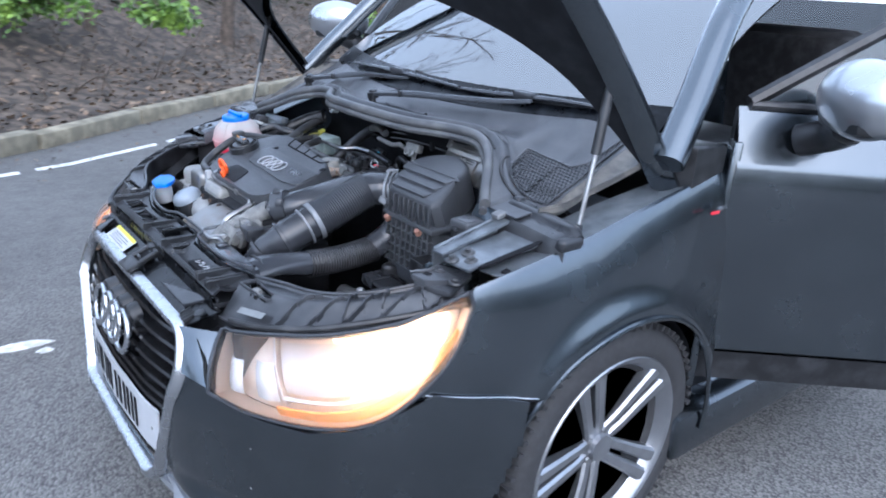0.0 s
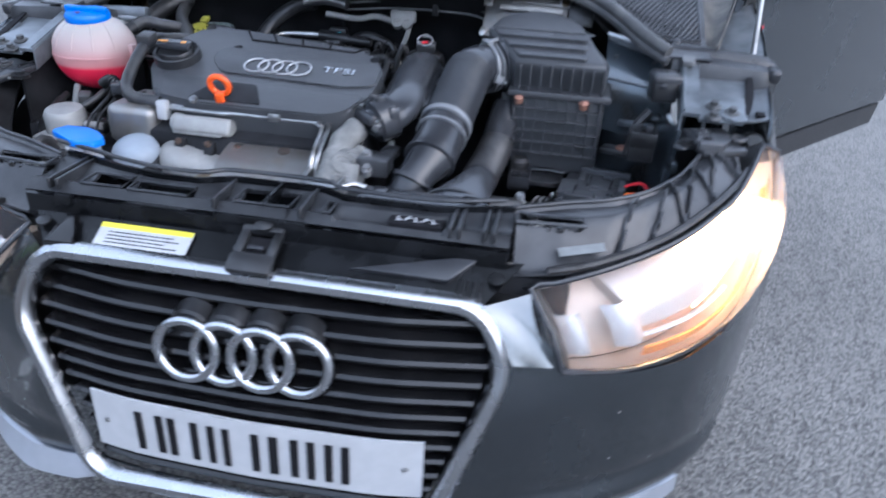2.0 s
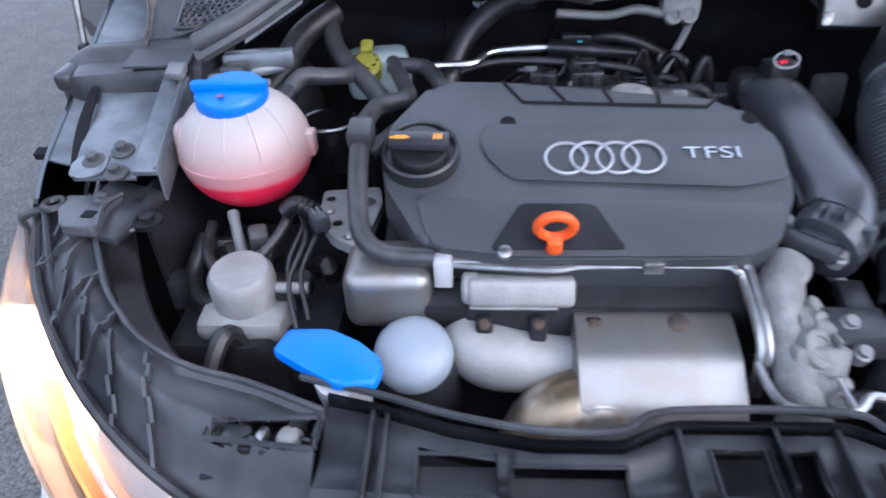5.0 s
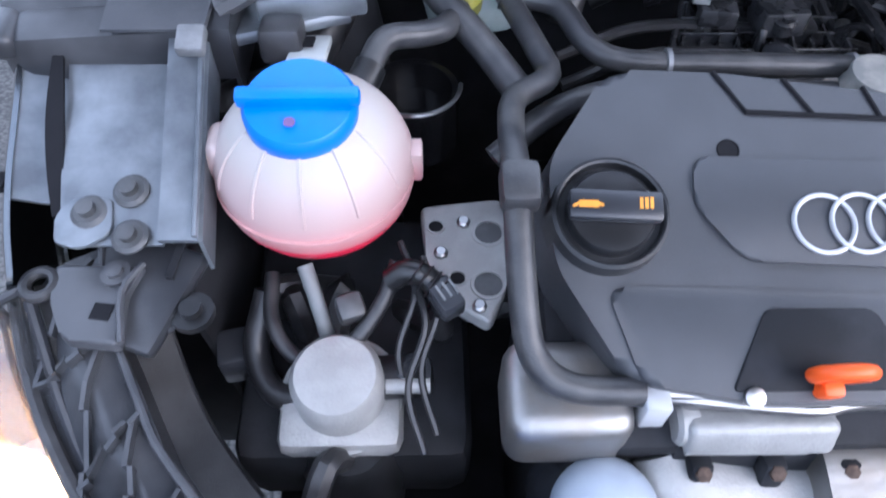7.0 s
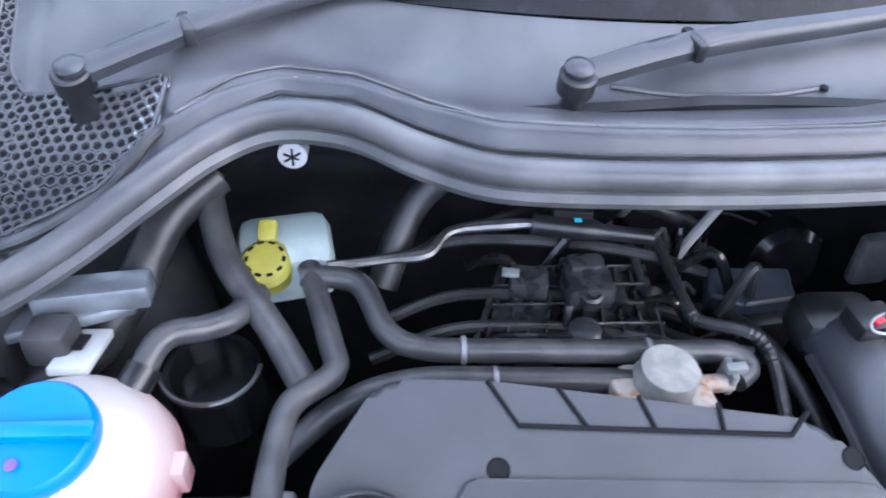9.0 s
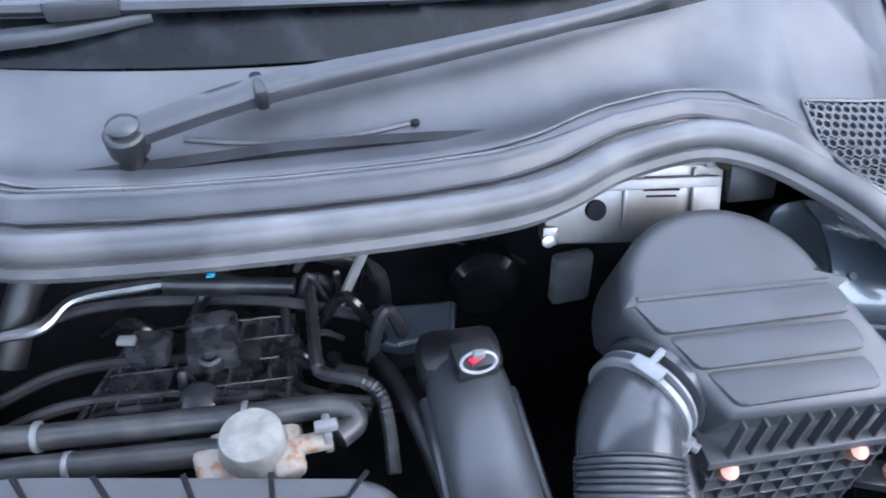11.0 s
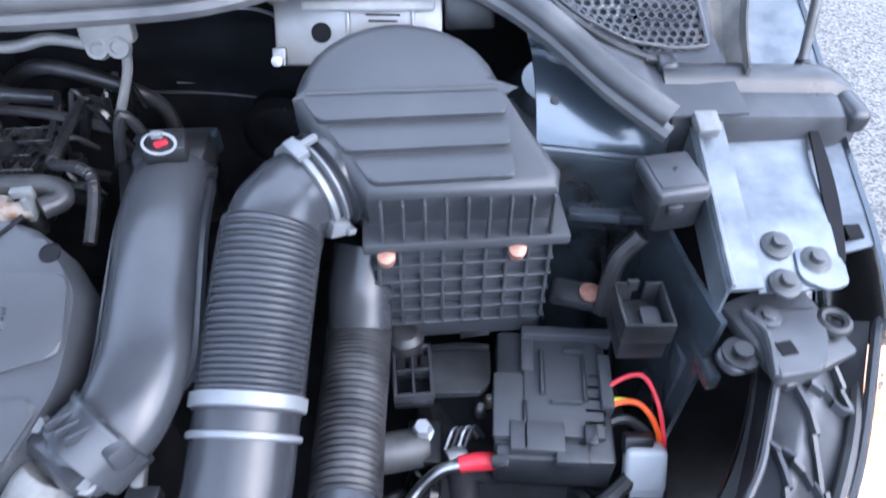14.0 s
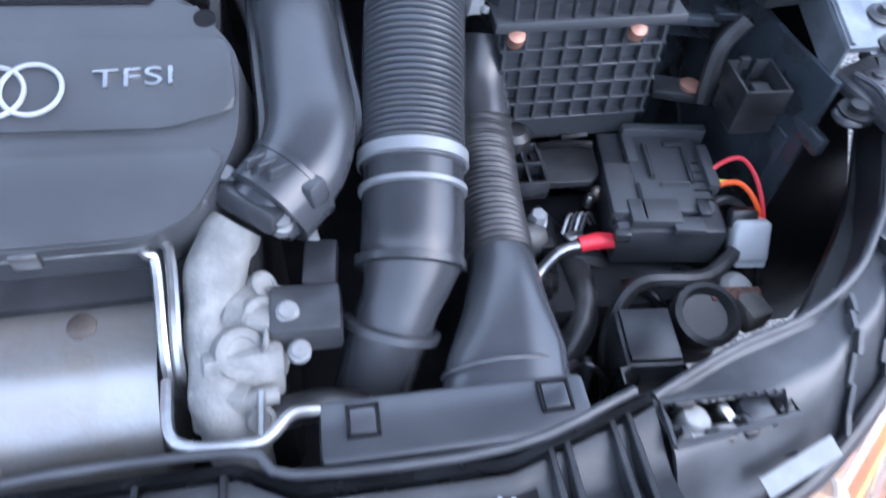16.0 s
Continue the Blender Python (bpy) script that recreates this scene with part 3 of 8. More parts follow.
part("screw", L((CX, 0.108, 0.662), (0, -0.3, 1), [(0.014, 0), (0.014, 0.003), (0.009, 0.006), (0.003, 0.007)], 18), PLASTIC, RC)
# lighter satin wedge imitates the triangle of sky mirrored in the cover
part("facet", P([(0.145, 0.083), (0.285, 0.083), (0.325, 0.127), (0.31, 0.128)], -0.002, 0.006, tilt, 0.003), SATIN, RC, "raised paler facet standing in for reflected sky")
part("facet", P([(-0.3, 0.058), (-0.25, 0.058), (-0.264, 0.075), (-0.272, 0.108), (-0.285, 0.108)], -0.002, 0.01, tilt, 0.004), GLOSS, RC)
part("front_bead", P([(-0.29, 0.056), (0.31, 0.056), (0.31, 0.062), (-0.29, 0.062)], -0.002, 0.006, tilt, 0.003), GLOSS, RC)
part("rear_bead", P([(-0.34, 0.122), (0.37, 0.122), (0.37, 0.127), (-0.34, 0.127)], -0.002, 0.006, tilt, 0.003), GLOSS, RC)
for s in (1, -1):
    part("screw", L((across(s, 0.349), 0.088, 0.634), (0, -0.35, 1), [(0.011, 0), (0.011, 0.003), (0.004, 0.004)], 14), PLASTIC, RC)
    for k in range(4):
        part("rib", B((across(s, 0.3 + 0.01 * k), 0.075, 0.619), (0.003, 0.03, 0.01), (20, 0, 0), 0), PLASTIC, RC)

# slam panel
REAR = [(-0.673, 0.5), (-0.659, 0.46), (-0.61, 0.385), (-0.536, 0.314), (-0.467, 0.255), (-0.386, 0.225), (-0.318, 0.208), (-0.25, 0.185), (-0.178, 0.17), (-0.11, 0.17), (-0.068, 0.191), (0.075, 0.191), (0.112, 0.171), (0.249, 0.169), (0.345, 0.197), (0.425, 0.228), (0.507, 0.247), (0.56, 0.28), (0.618, 0.35), (0.66, 0.43), (0.673, 0.5)]


def rear_y(x):
    return lerp(x, REAR[2:-2])


SLAMP = material("lock_carrier_plastic", (0.02, 0.021, 0.024), 0.3, 0, 0.25, 16, 0.12, 800, color2=(0.036, 0.038, 0.042))
SLAMP.node_tree.nodes["Principled BSDF"].inputs["Specular IOR Level"].default_value = 0.35
SLAM = part("slam_panel", thick(grid(bmesh.new(), lambda x, v: Vector((x, 0.112 + (rear_y(x) - 0.112) * v, 0.652)), steps(-0.36, 0.36, 60), steps(0, 1, 3)), 0.01), SLAMP, CAR, "black plastic lock carrier across the front of the engine bay")
bm = bmesh.new()
for f, dz in ((lambda x: 0.109, 0.01), (lambda x: rear_y(x) - 0.004, 0.04)):
    rows = [[bm.verts.new(Vector((x, f(x) + d, zz))) for d, zz in ((0, 0.63), (0, 0.655 + dz), (0.006, 0.655 + dz), (0.006, 0.63))] for x in steps(-0.36, 0.36, 80)]
    for p, q in zip(rows, rows[1:]):
        for j in range(4):
            bm.faces.new((p[j], p[(j + 1) % 4], q[(j + 1) % 4], q[j]))
part("edge_wall", bm, DULLB, SLAM)
part("front_skirt", B((CX, 0.118, 0.64), (0.69, 0.008, 0.045), (-12, 0, 0)), DARK, SLAM)
WINDOWS = [(-0.277, -0.212), (-0.2, -0.108), (-0.039, 0.004), (0.009, 0.045), (0.092, 0.104)]


def plate_y(x, v):
    return 0.11 + (rear_y(x) - 0.117) * v


def top_ok(x, v):
    return not (0.2 < v < 0.8 and any(a < x < b for a, b in WINDOWS))


bm = grid(bmesh.new(), lambda x, v: Vector((x, plate_y(x, v), 0.682 - 0.016 * max(0, 1 - v / 0.2) + 0.006 * math.cos(6.28 * v) - 0.006 * (1 if abs(x - 0.19) < 0.08 and 0.1 < v < 0.8 else 0))), sorted(set(steps(-0.36, 0.36, 144) + [w for p in WINDOWS for w in p])), [0, 0.06, 0.12, 0.2, 0.22, 0.35, 0.5, 0.65, 0.8, 0.9, 1], top_ok)
part("top_plate", thick(bm, 0.005), SLAMP, SLAM)
for a, b in WINDOWS:
    y0, y1 = plate_y((a + b) / 2, 0.2), plate_y((a + b) / 2, 0.8)
    if b < -0.1:
        # paler plastic stands in for the sky sheen on the recess floor
        part("window_floor", B(((a + b) / 2, (y0 + y1) / 2, 0.664), (b - a, y1 - y0 + 0.01, 0.006), (-12, 0, 0), 0), SCUTTLE, SLAM)
    part("window_rim", T([(a, y0, 0.686), (b, y0, 0.686), (b, y1, 0.686), (a, y1, 0.686), (a, y0, 0.686)], 0.0022, 6, 0), SLAMP, SLAM)
for x in (-0.318, -0.305, -0.062, 0.066, 0.278, 0.29, 0.325, 0.338):
    y0, y1 = 0.108, rear_y(x)
    part("rib", B((x, (y0 + y1) / 2, 0.685), (0.005, y1 - y0, 0.016), (0, 0, 0), 0.001, 1), SLAMP, SLAM)
part("front_strap", B((-0.298, 0.112, 0.662), (0.026, 0.016, 0.02), (0, 0, 0), 0.003), DULLB, SLAM)
part("front_strap", B((0.005, 0.11, 0.664), (0.14, 0.008, 0.018), (0, 0, 0), 0.004), DULLB, SLAM)
part("marked_pad", B((0.226, 0.142, 0.678), (0.078, 0.034, 0.008), (0, 0, 0), 0.001), INK, SLAM)
for k in range(5):
    part("bar", B((0.2 + 0.0125 * k, 0.142 + 0.002 * (k % 2), 0.6822), (0.003, 0.014, 0.001), (0, 0, 20 * (-1) ** k), 0), WHITE, SLAM, "white paint-pen bar")
    part("bar", B((0.202 + 0.0125 * k, 0.137 + 0.008 * (k % 2), 0.6822), (0.009, 0.0022, 0.001), (0, 0, 8), 0), WHITE, SLAM)
part("centre_bridge", B((CX, 0.158, 0.688), (0.004, 0.06, 0.02)), DULLB, SLAM)
part("bay_seal", T([(x, y + 0.006, 0.702 + 0.08 * max(0, (y - 0.22)) / 0.28) for x, y in REAR if abs(x) < 0.4], 0.0036, 8, 4), FRAMEP, CAR, "rubber strip along the front of the bay")

# headlight support frames
OUTER = [(0.37, 0.116), (0.435, 0.124), (0.49, 0.15), (0.545, 0.188), (0.598, 0.233), (0.645, 0.284), (0.69, 0.346), (0.73, 0.438)]
INNER = [(0.36, 0.2), (0.425, 0.226), (0.507, 0.245), (0.56, 0.28), (0.6, 0.325), (0.625, 0.37), (0.65, 0.42), (0.662, 0.475)]
for s in (1, -1):
    def frame_xy(u, v):
        k = u * (len(OUTER) - 1)
        i = min(int(k), len(OUTER) - 2)
        return Vector(INNER[i]).lerp(Vector(INNER[i + 1]), k - i).lerp(Vector(OUTER[i]).lerp(Vector(OUTER[i + 1]), k - i), v)

    def frame_point(u, v, s=s):
        p = frame_xy(u, v)
        w = max(0, min(1, (v - 0.35) / 0.65))
        z = 0.692 + 0.063 * u ** 1.3 - 0.006 * min(1, v / 0.06) - lerp(u, [(0, 0.055), (0.5, 0.05), (1, 0.025)]) * w * w * (3 - 2 * w)
        return Vector((s * p.x, p.y, z))

    def frame_ok(u, v):
        p = frame_xy(u, v)
        return not (0.366 < p.x < 0.46 and 0.166 + 0.1 * (p.x - 0.366) < p.y < 0.198 - 0.05 * (p.x - 0.366))
    FR = part("headlight_frame", thick(grid(bmesh.new(), frame_point, steps(0, 1, 70), [0, 0.03, 0.06] + steps(0.1, 1, 36), frame_ok), 0.004), FRAMEP, CAR, "grey-black moulded plastic frame behind the headlight")
    for u0, u1, v0 in ((0.36, 0.33, 0.1), (0.5, 0.46, 0.3), (0.5, 0.6, 0.05), (0.66, 0.6, 0.1), (0.66, 0.76, 0.05), (0.82, 0.74, 0.1), (0.82, 0.9, 0.05), (0.97, 0.9, 0.1)):
        bm = bmesh.new()
        q = [frame_point(u0 + (u1 - u0) * k / 6, v0 + (0.98 - v0) * k / 6) for k in range(7)]
        for p0, p1 in zip(q, q[1:]):
            bm.faces.new([bm.verts.new(w) for w in (p0 + Vector((0, 0, 0.009)), p1 + Vector((0, 0, 0.009)), p1 - Vector((0, 0, 0.006)), p0 - Vector((0, 0, 0.006)))])
        part("rib", thick(bm, 0.0035), FRAMEP, FR)
    part("edge_strip", T([frame_point(u, 1) + Vector((0, 0, 0.004)) for u in steps(0.1, 1, 8)], 0.006, 8, 3), RUBBER, FR)
    part("rim", T([frame_point(u, 0) + Vector((0, 0, 0.002)) for u in steps(0, 1, 12)], 0.0034, 8, 3), FRAMEP, FR)
    bm = grid(bmesh.new(), lambda u, d: frame_point(u, 0) - Vector((0, 0, d)), steps(0, 1, 24), [0, 0.02, 0.05])
    part("frame_wall", thick(bm, 0.003), PLASTIC, FR)
    part("pocket", B((s * 0.412, 0.182, 0.652), (0.11, 0.05, 0.012), (0, 0, 0), 0.002), DARK, FR, "dark adjuster pocket")
    part("pocket_wall", T([(s * x, y, 0.688) for x, y in ((0.364, 0.165), (0.365, 0.199), (0.46, 0.195), (0.462, 0.175), (0.364, 0.165))], 0.0028, 6, 0), FRAMEP, FR)
    part("adjuster", L((s * 0.39, 0.186, 0.66), (0.1 * s, 0.1, 1), [(0.012, 0), (0.012, 0.016), (0.009, 0.02), (0.004, 0.021)], 16), ALLOY, FR, "grey adjuster screw")
    part("adjuster", B((s * 0.438, 0.186, 0.672), (0.026, 0.02, 0.022), (0, 0, s * 8), 0.004), SATIN, FR)
    part("adjuster_rod", T([(s * 0.372, 0.176, 0.67), (s * 0.412, 0.178, 0.675), (s * 0.45, 0.174, 0.672)], 0.004, 8, 2), STEEL, FR)
    for x, y, z, w, d, h, a in ((0.375, 0.176, 0.672, 0.014, 0.014, 0.024, 12), (0.404, 0.172, 0.67, 0.022, 0.012, 0.022, -6), (0.425, 0.176, 0.672, 0.014, 0.018, 0.022, 10), (0.384, 0.197, 0.678, 0.018, 0.008, 0.02, 0), (0.453, 0.186, 0.676, 0.008, 0.014, 0.02, 8)):
        part("adjuster_block", B((s * x, y, z), (w, d, h), (0, 0, s * a), 0.004), GLOSS, FR, "black adjuster block")
    part("adjuster_clip", B((s * 0.415, 0.19, 0.668), (0.008, 0.014, 0.024), (10, 0, s * 20), 0.001), STEEL, FR)
    part("screw", L((s * 0.485, 0.214, 0.69), (0, -0.1, 1), [(0.013, 0), (0.013, 0.002), (0.009, 0.003), (0.0085, 0.001), (0.004, 0.001), (0.004, 0.006), (0.002, 0.006)], 18), FRAMEP, FR)
    part("frame_hole", B((s * 0.484, 0.234, 0.6915), (0.014, 0.013, 0.004), (0, 0, s * 25), 0), INK, FR)
    if s > 0:
        part("label", B((0.458, 0.146, 0.666), (0.066, 0.015, 0.001), (24, -6, 18), 0), PAPER, FR, "pale paper label")

# headlights
BULB = glow("warm_lamp", (1.0, 0.58, 0.25), 110)
# emission on the reflector stands in for the bulb light it would bounce
GLOWREFL = glow("emissive_reflector", (1.0, 0.66, 0.36), 4)
CLEARW = material("milky_light_guide", (0.5, 0.5, 0.5), 0.25, 0.2, 0.05, 30, 0)
AMBER = material("amber_lens", (0.9, 0.3, 0.03), 0.3)
REFL = material("reflector", (0.8, 0.8, 0.8), 0.4, 0.7, 0.03, 20, 0)
LINING = material("lamp_lining", (0.7, 0.58, 0.48), 0.5, 0.2, 0.06, 30, 0)
PROJ = material("lamp_module", (0.5, 0.47, 0.45), 0.3, 0.3, 0.06, 30, 0)
LT = [(0.396, 0.112, 0.613), (0.493, 0.147, 0.638), (0.588, 0.216, 0.658), (0.655, 0.285, 0.682), (0.698, 0.345, 0.706), (0.738, 0.437, 0.752)]
LB = [(0.4525, 0.06, 0.519), (0.55, 0.112, 0.505), (0.65, 0.2, 0.501), (0.715, 0.27, 0.53), (0.75, 0.335, 0.59), (0.766, 0.39, 0.66), (0.76, 0.425, 0.73)]
ST, SB = spline(LT, 8), spline(LB, 8)


def at(line, u):
    k = u * (len(line) - 1)
    i = min(int(k), len(line) - 2)
    return line[i].lerp(line[i + 1], k - i)


for s in (1, -1):
    def lens_point(u, v, s=s, deep=0.0):
        p = at(SB, u).lerp(at(ST, u), v)
        n = Vector((0.55 + 0.3 * u, -0.75 + 0.35 * u, 0.35)).normalized()
        p = p + n * (0.05 * math.sin(math.pi * v ** 0.85) * min(1, 0.3 + 3 * u * (1 - u)) - deep)
        return Vector((across(s, p.x), p.y, p.z))
    HL = part("headlight", thick(grid(bmesh.new(), lambda u, v: lens_point(u, v, deep=0.075), steps(0.03, 0.97, 24), steps(0.04, 0.96, 8)), 0.003), LINING, CAR, "headlight switched on, with a clear lens")
    part("lens", grid(bmesh.new(), lens_point, steps(0, 1, 40), steps(0, 1, 14)), LENS, HL, "clear curved headlight lens")
    part("housing_back", thick(grid(bmesh.new(), lambda u, v: lens_point(u, v, deep=0.088), steps(0, 1, 24), steps(0, 1, 8)), 0.004), PLASTIC, HL, "black lamp housing")
    part("housing_top", thick(grid(bmesh.new(), lambda u, d: lens_point(u, 0.99, deep=d), steps(0, 1, 20), [0.006, 0.05, 0.09]), 0.003), PLASTIC, HL)
    part("surround", T([lens_point(u, 0) for u in steps(0, 1, 16)] + [lens_point(1, v) for v in (0.5, 1)] + [lens_point(u, 1) for u in steps(1, 0, 16)] + [lens_point(0, v) for v in (0.5, 0)], 0.0045, 8, 2), SATIN, HL)
    part("housing_wall", grid(bmesh.new(), lambda u, d: lens_point(u, 0.02, deep=d), steps(0, 1, 20), [0.004, 0.075]), LINING, HL)
    part("housing_lining", grid(bmesh.new(), lambda u, d: lens_point(u, 0.955, deep=d), steps(0.02, 0.98, 20), [0.01, 0.075]), LINING, HL)
    part("housing_lining", grid(bmesh.new(), lambda v, d: lens_point(0.025, v, deep=d), steps(0.04, 0.95, 8), [0.008, 0.075]), LINING, HL)
    # self-glowing sheet imitating the reflector as lit by the bulb
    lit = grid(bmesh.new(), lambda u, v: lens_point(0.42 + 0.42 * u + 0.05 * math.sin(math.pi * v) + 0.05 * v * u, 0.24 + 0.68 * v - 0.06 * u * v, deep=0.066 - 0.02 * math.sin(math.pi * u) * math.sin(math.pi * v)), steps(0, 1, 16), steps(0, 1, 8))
    part("reflector_glow", thick(lit, 0.003), GLOWREFL, HL, "reflector sheet made emissive in place of bounced lamp light")
    ax = Vector((s * 0.45, -0.85, 0.2))
    c, r = lens_point(0.72, 0.56, deep=0.056), 0.042
    part("reflector_bowl", L(c, ax, [(r * 0.5, 0.0), (r * 0.85, 0.012), (r, 0.026), (r * 1.06, 0.026), (r * 0.9, 0.008)], 28), REFL, HL)
    part("bulb", L(c, ax, [(0.008, 0.002), (r * 0.45, 0.006), (r * 0.42, 0.016), (r * 0.25, 0.026), (0.002, 0.028)], 24), BULB, HL, "glowing warm lamp")
    part("module_panel", thick(grid(bmesh.new(), lambda u, v: lens_point(0.24 + 0.27 * u, 0.32 + 0.56 * v, deep=0.064), steps(0, 1, 8), steps(0, 1, 6)), 0.003), PROJ, HL)
    for u0, v0, v1 in ((0.045, 0.16, 0.62), (0.165, 0.22, 0.66)):
        part("side_lamp", thick(grid(bmesh.new(), lambda u, v: lens_point(u0 + 0.065 * u, v0 + (v1 - v0) * v, deep=0.042 - 0.012 * math.sin(math.pi * u)), steps(0, 1, 6), steps(0, 1, 8)), 0.004), CLEARW, HL)
    part("lamp_divider", thick(grid(bmesh.new(), lambda v, d: lens_point(0.245 - 0.02 * v, v, deep=d), steps(0.18, 0.95, 6), [0.046, 0.075]), 0.004), PROJ, HL)
    part("module_edge", T([lens_point(u, 0.27 - 0.02 * u, deep=0.05) for u in steps(0.24, 0.52, 8)], 0.004, 6, 0), CLEARW, HL)
    part("indicator", thick(grid(bmesh.new(), lambda u, v: lens_point(0.22 + 0.68 * u, 0.06 + 0.17 * v * (0.6 + 0.4 * u), deep=0.026), steps(0, 1, 22), steps(0, 1, 3)), 0.004), AMBER, HL, "amber indicator strip")


# wings, wheels, doors
def shell_x(y):
    return curve_at(y, [(0.3, 0.728), (0.33, 0.745), (0.42, 0.782), (0.55, 0.82), (0.7, 0.842), (0.85, 0.85), (1.1, 0.845), (2.2, 0.85), (3.2, 0.84), (3.9, 0.71)])


def edge_x(y):
    return curve_at(y, [(0.3, 0.69), (0.4, 0.735), (0.45, 0.75), (0.5, 0.76), (0.6, 0.771), (0.7, 0.782), (0.8, 0.789), (0.9, 0.793), (1.1, 0.798)])


def edge_z(y):
    return curve_at(y, [(0.3, 0.7), (0.4, 0.752), (0.45, 0.768), (0.5, 0.783), (0.6, 0.806), (0.7, 0.833), (0.8, 0.864), (0.9, 0.889), (1.0, 0.911), (1.1, 0.93)])


def side_point(s, y, v):
    zt, zm = edge_z(y), 0.52
    z = 0.3 + (zt - 0.3) * v
    xo, xi = shell_x(y), edge_x(y)
    r = ((y - WC[0]) ** 2 + (z - WC[1]) ** 2) ** 0.5
    flare = 0.012 * math.exp(-((r - 0.34) / 0.04) ** 2)
    x = xo if z < zm else xi + (xo - xi) * max(0.0, 1 - ((z - zm) / (zt - zm)) ** 1.5) ** 0.72
    return Vector((across(s, x + flare), y, z))


def seam_z(y):
    return lerp(y, [(0.33, 0.574), (0.56, 0.54)])


WC = (0.815, 0.32)
for s in (1, -1):
    def wing_ok(y, v, s=s):
        p = side_point(s, y, v)
        return (p.y - WC[0]) ** 2 + (p.z - WC[1]) ** 2 > 0.328 ** 2 and (p.z > seam_z(y) or y > 0.9) and y > lerp(p.z, [(0.55, 0.31), (0.593, 0.338), (0.66, 0.393), (0.73, 0.43), (0.77, 0.438)])
    bm = grid(bmesh.new(), lambda y, v, s=s: side_point(s, y, v), steps(0.31, 1.118, 240), steps(0, 1, 140), wing_ok)
    WG = part("front_wing", thick(bm, 0.004), PAINT, CAR, "dark grey metallic front wing")
    arch = [Vector((across(s, shell_x(WC[0] + 0.33 * math.cos(a)) + 0.006), WC[0] + 0.33 * math.cos(a), WC[1] + 0.33 * math.sin(a))) for a in (radians(d) for d in range(-8, 169, 4))]
    part("panel_gap", T([side_point(s, y, (seam_z(y) - 0.301) / (edge_z(y) - 0.3)) + Vector((s * 0.001, 0, 0)) for y in steps(0.345, 0.55, 14)], 0.0012, 6, 0), INK, WG)
    # thin silver bead paints the glint along the wing's lower edge
    part("edge_glint", T([side_point(s, y, (seam_z(y) - 0.2965) / (edge_z(y) - 0.3)) + Vector((s * 0.0012, 0, 0)) for y in steps(0.345, 0.55, 14)], 0.0011, 6, 0), SILVER, WG, "silver bead imitating light caught on the wing edge")
    part("arch_lip", T(arch, 0.006, 8, 0), PAINT, WG)
    bm = grid(bmesh.new(), lambda a, x, s=s: Vector((s * x, WC[0] + 0.324 * math.cos(a), WC[1] + 0.324 * math.sin(a))), [radians(d) for d in range(-10, 191, 8)], [0.58, 0.7, 0.81])
    part("arch_liner", bm, DARK, WG, "black wheel arch liner")
    bm = grid(bmesh.new(), lambda y, v, s=s: Vector((across(s, edge_x(y) - lerp(y, [(0.5, 0.07), (0.66, 0.125), (1.0, 0.085)]) * v), y, edge_z(y) - 0.004 - 0.012 * v ** 0.5)), steps(0.5, 1.0, 20), steps(0, 1, 3))
    part("wing_flange", thick(bm, 0.003), RAW, WG, "bare painted flange of the wing")
    part("flange_hole", B((s * 0.744, 0.516, edge_z(0.516) - 0.009), (0.014, 0.014, 0.008), (12, 0, 0), 0), INK, WG)
    if s > 0:
        part("badge", B((0.836, 1.03, 0.848), (0.004, 0.03, 0.006), (0, 0, 0), 0.001), RED, WG, "small red and silver side badge")
        part("badge", B((0.834, 1.058, 0.854), (0.004, 0.03, 0.01), (0, 0, 0), 0.001), CHROME, WG)


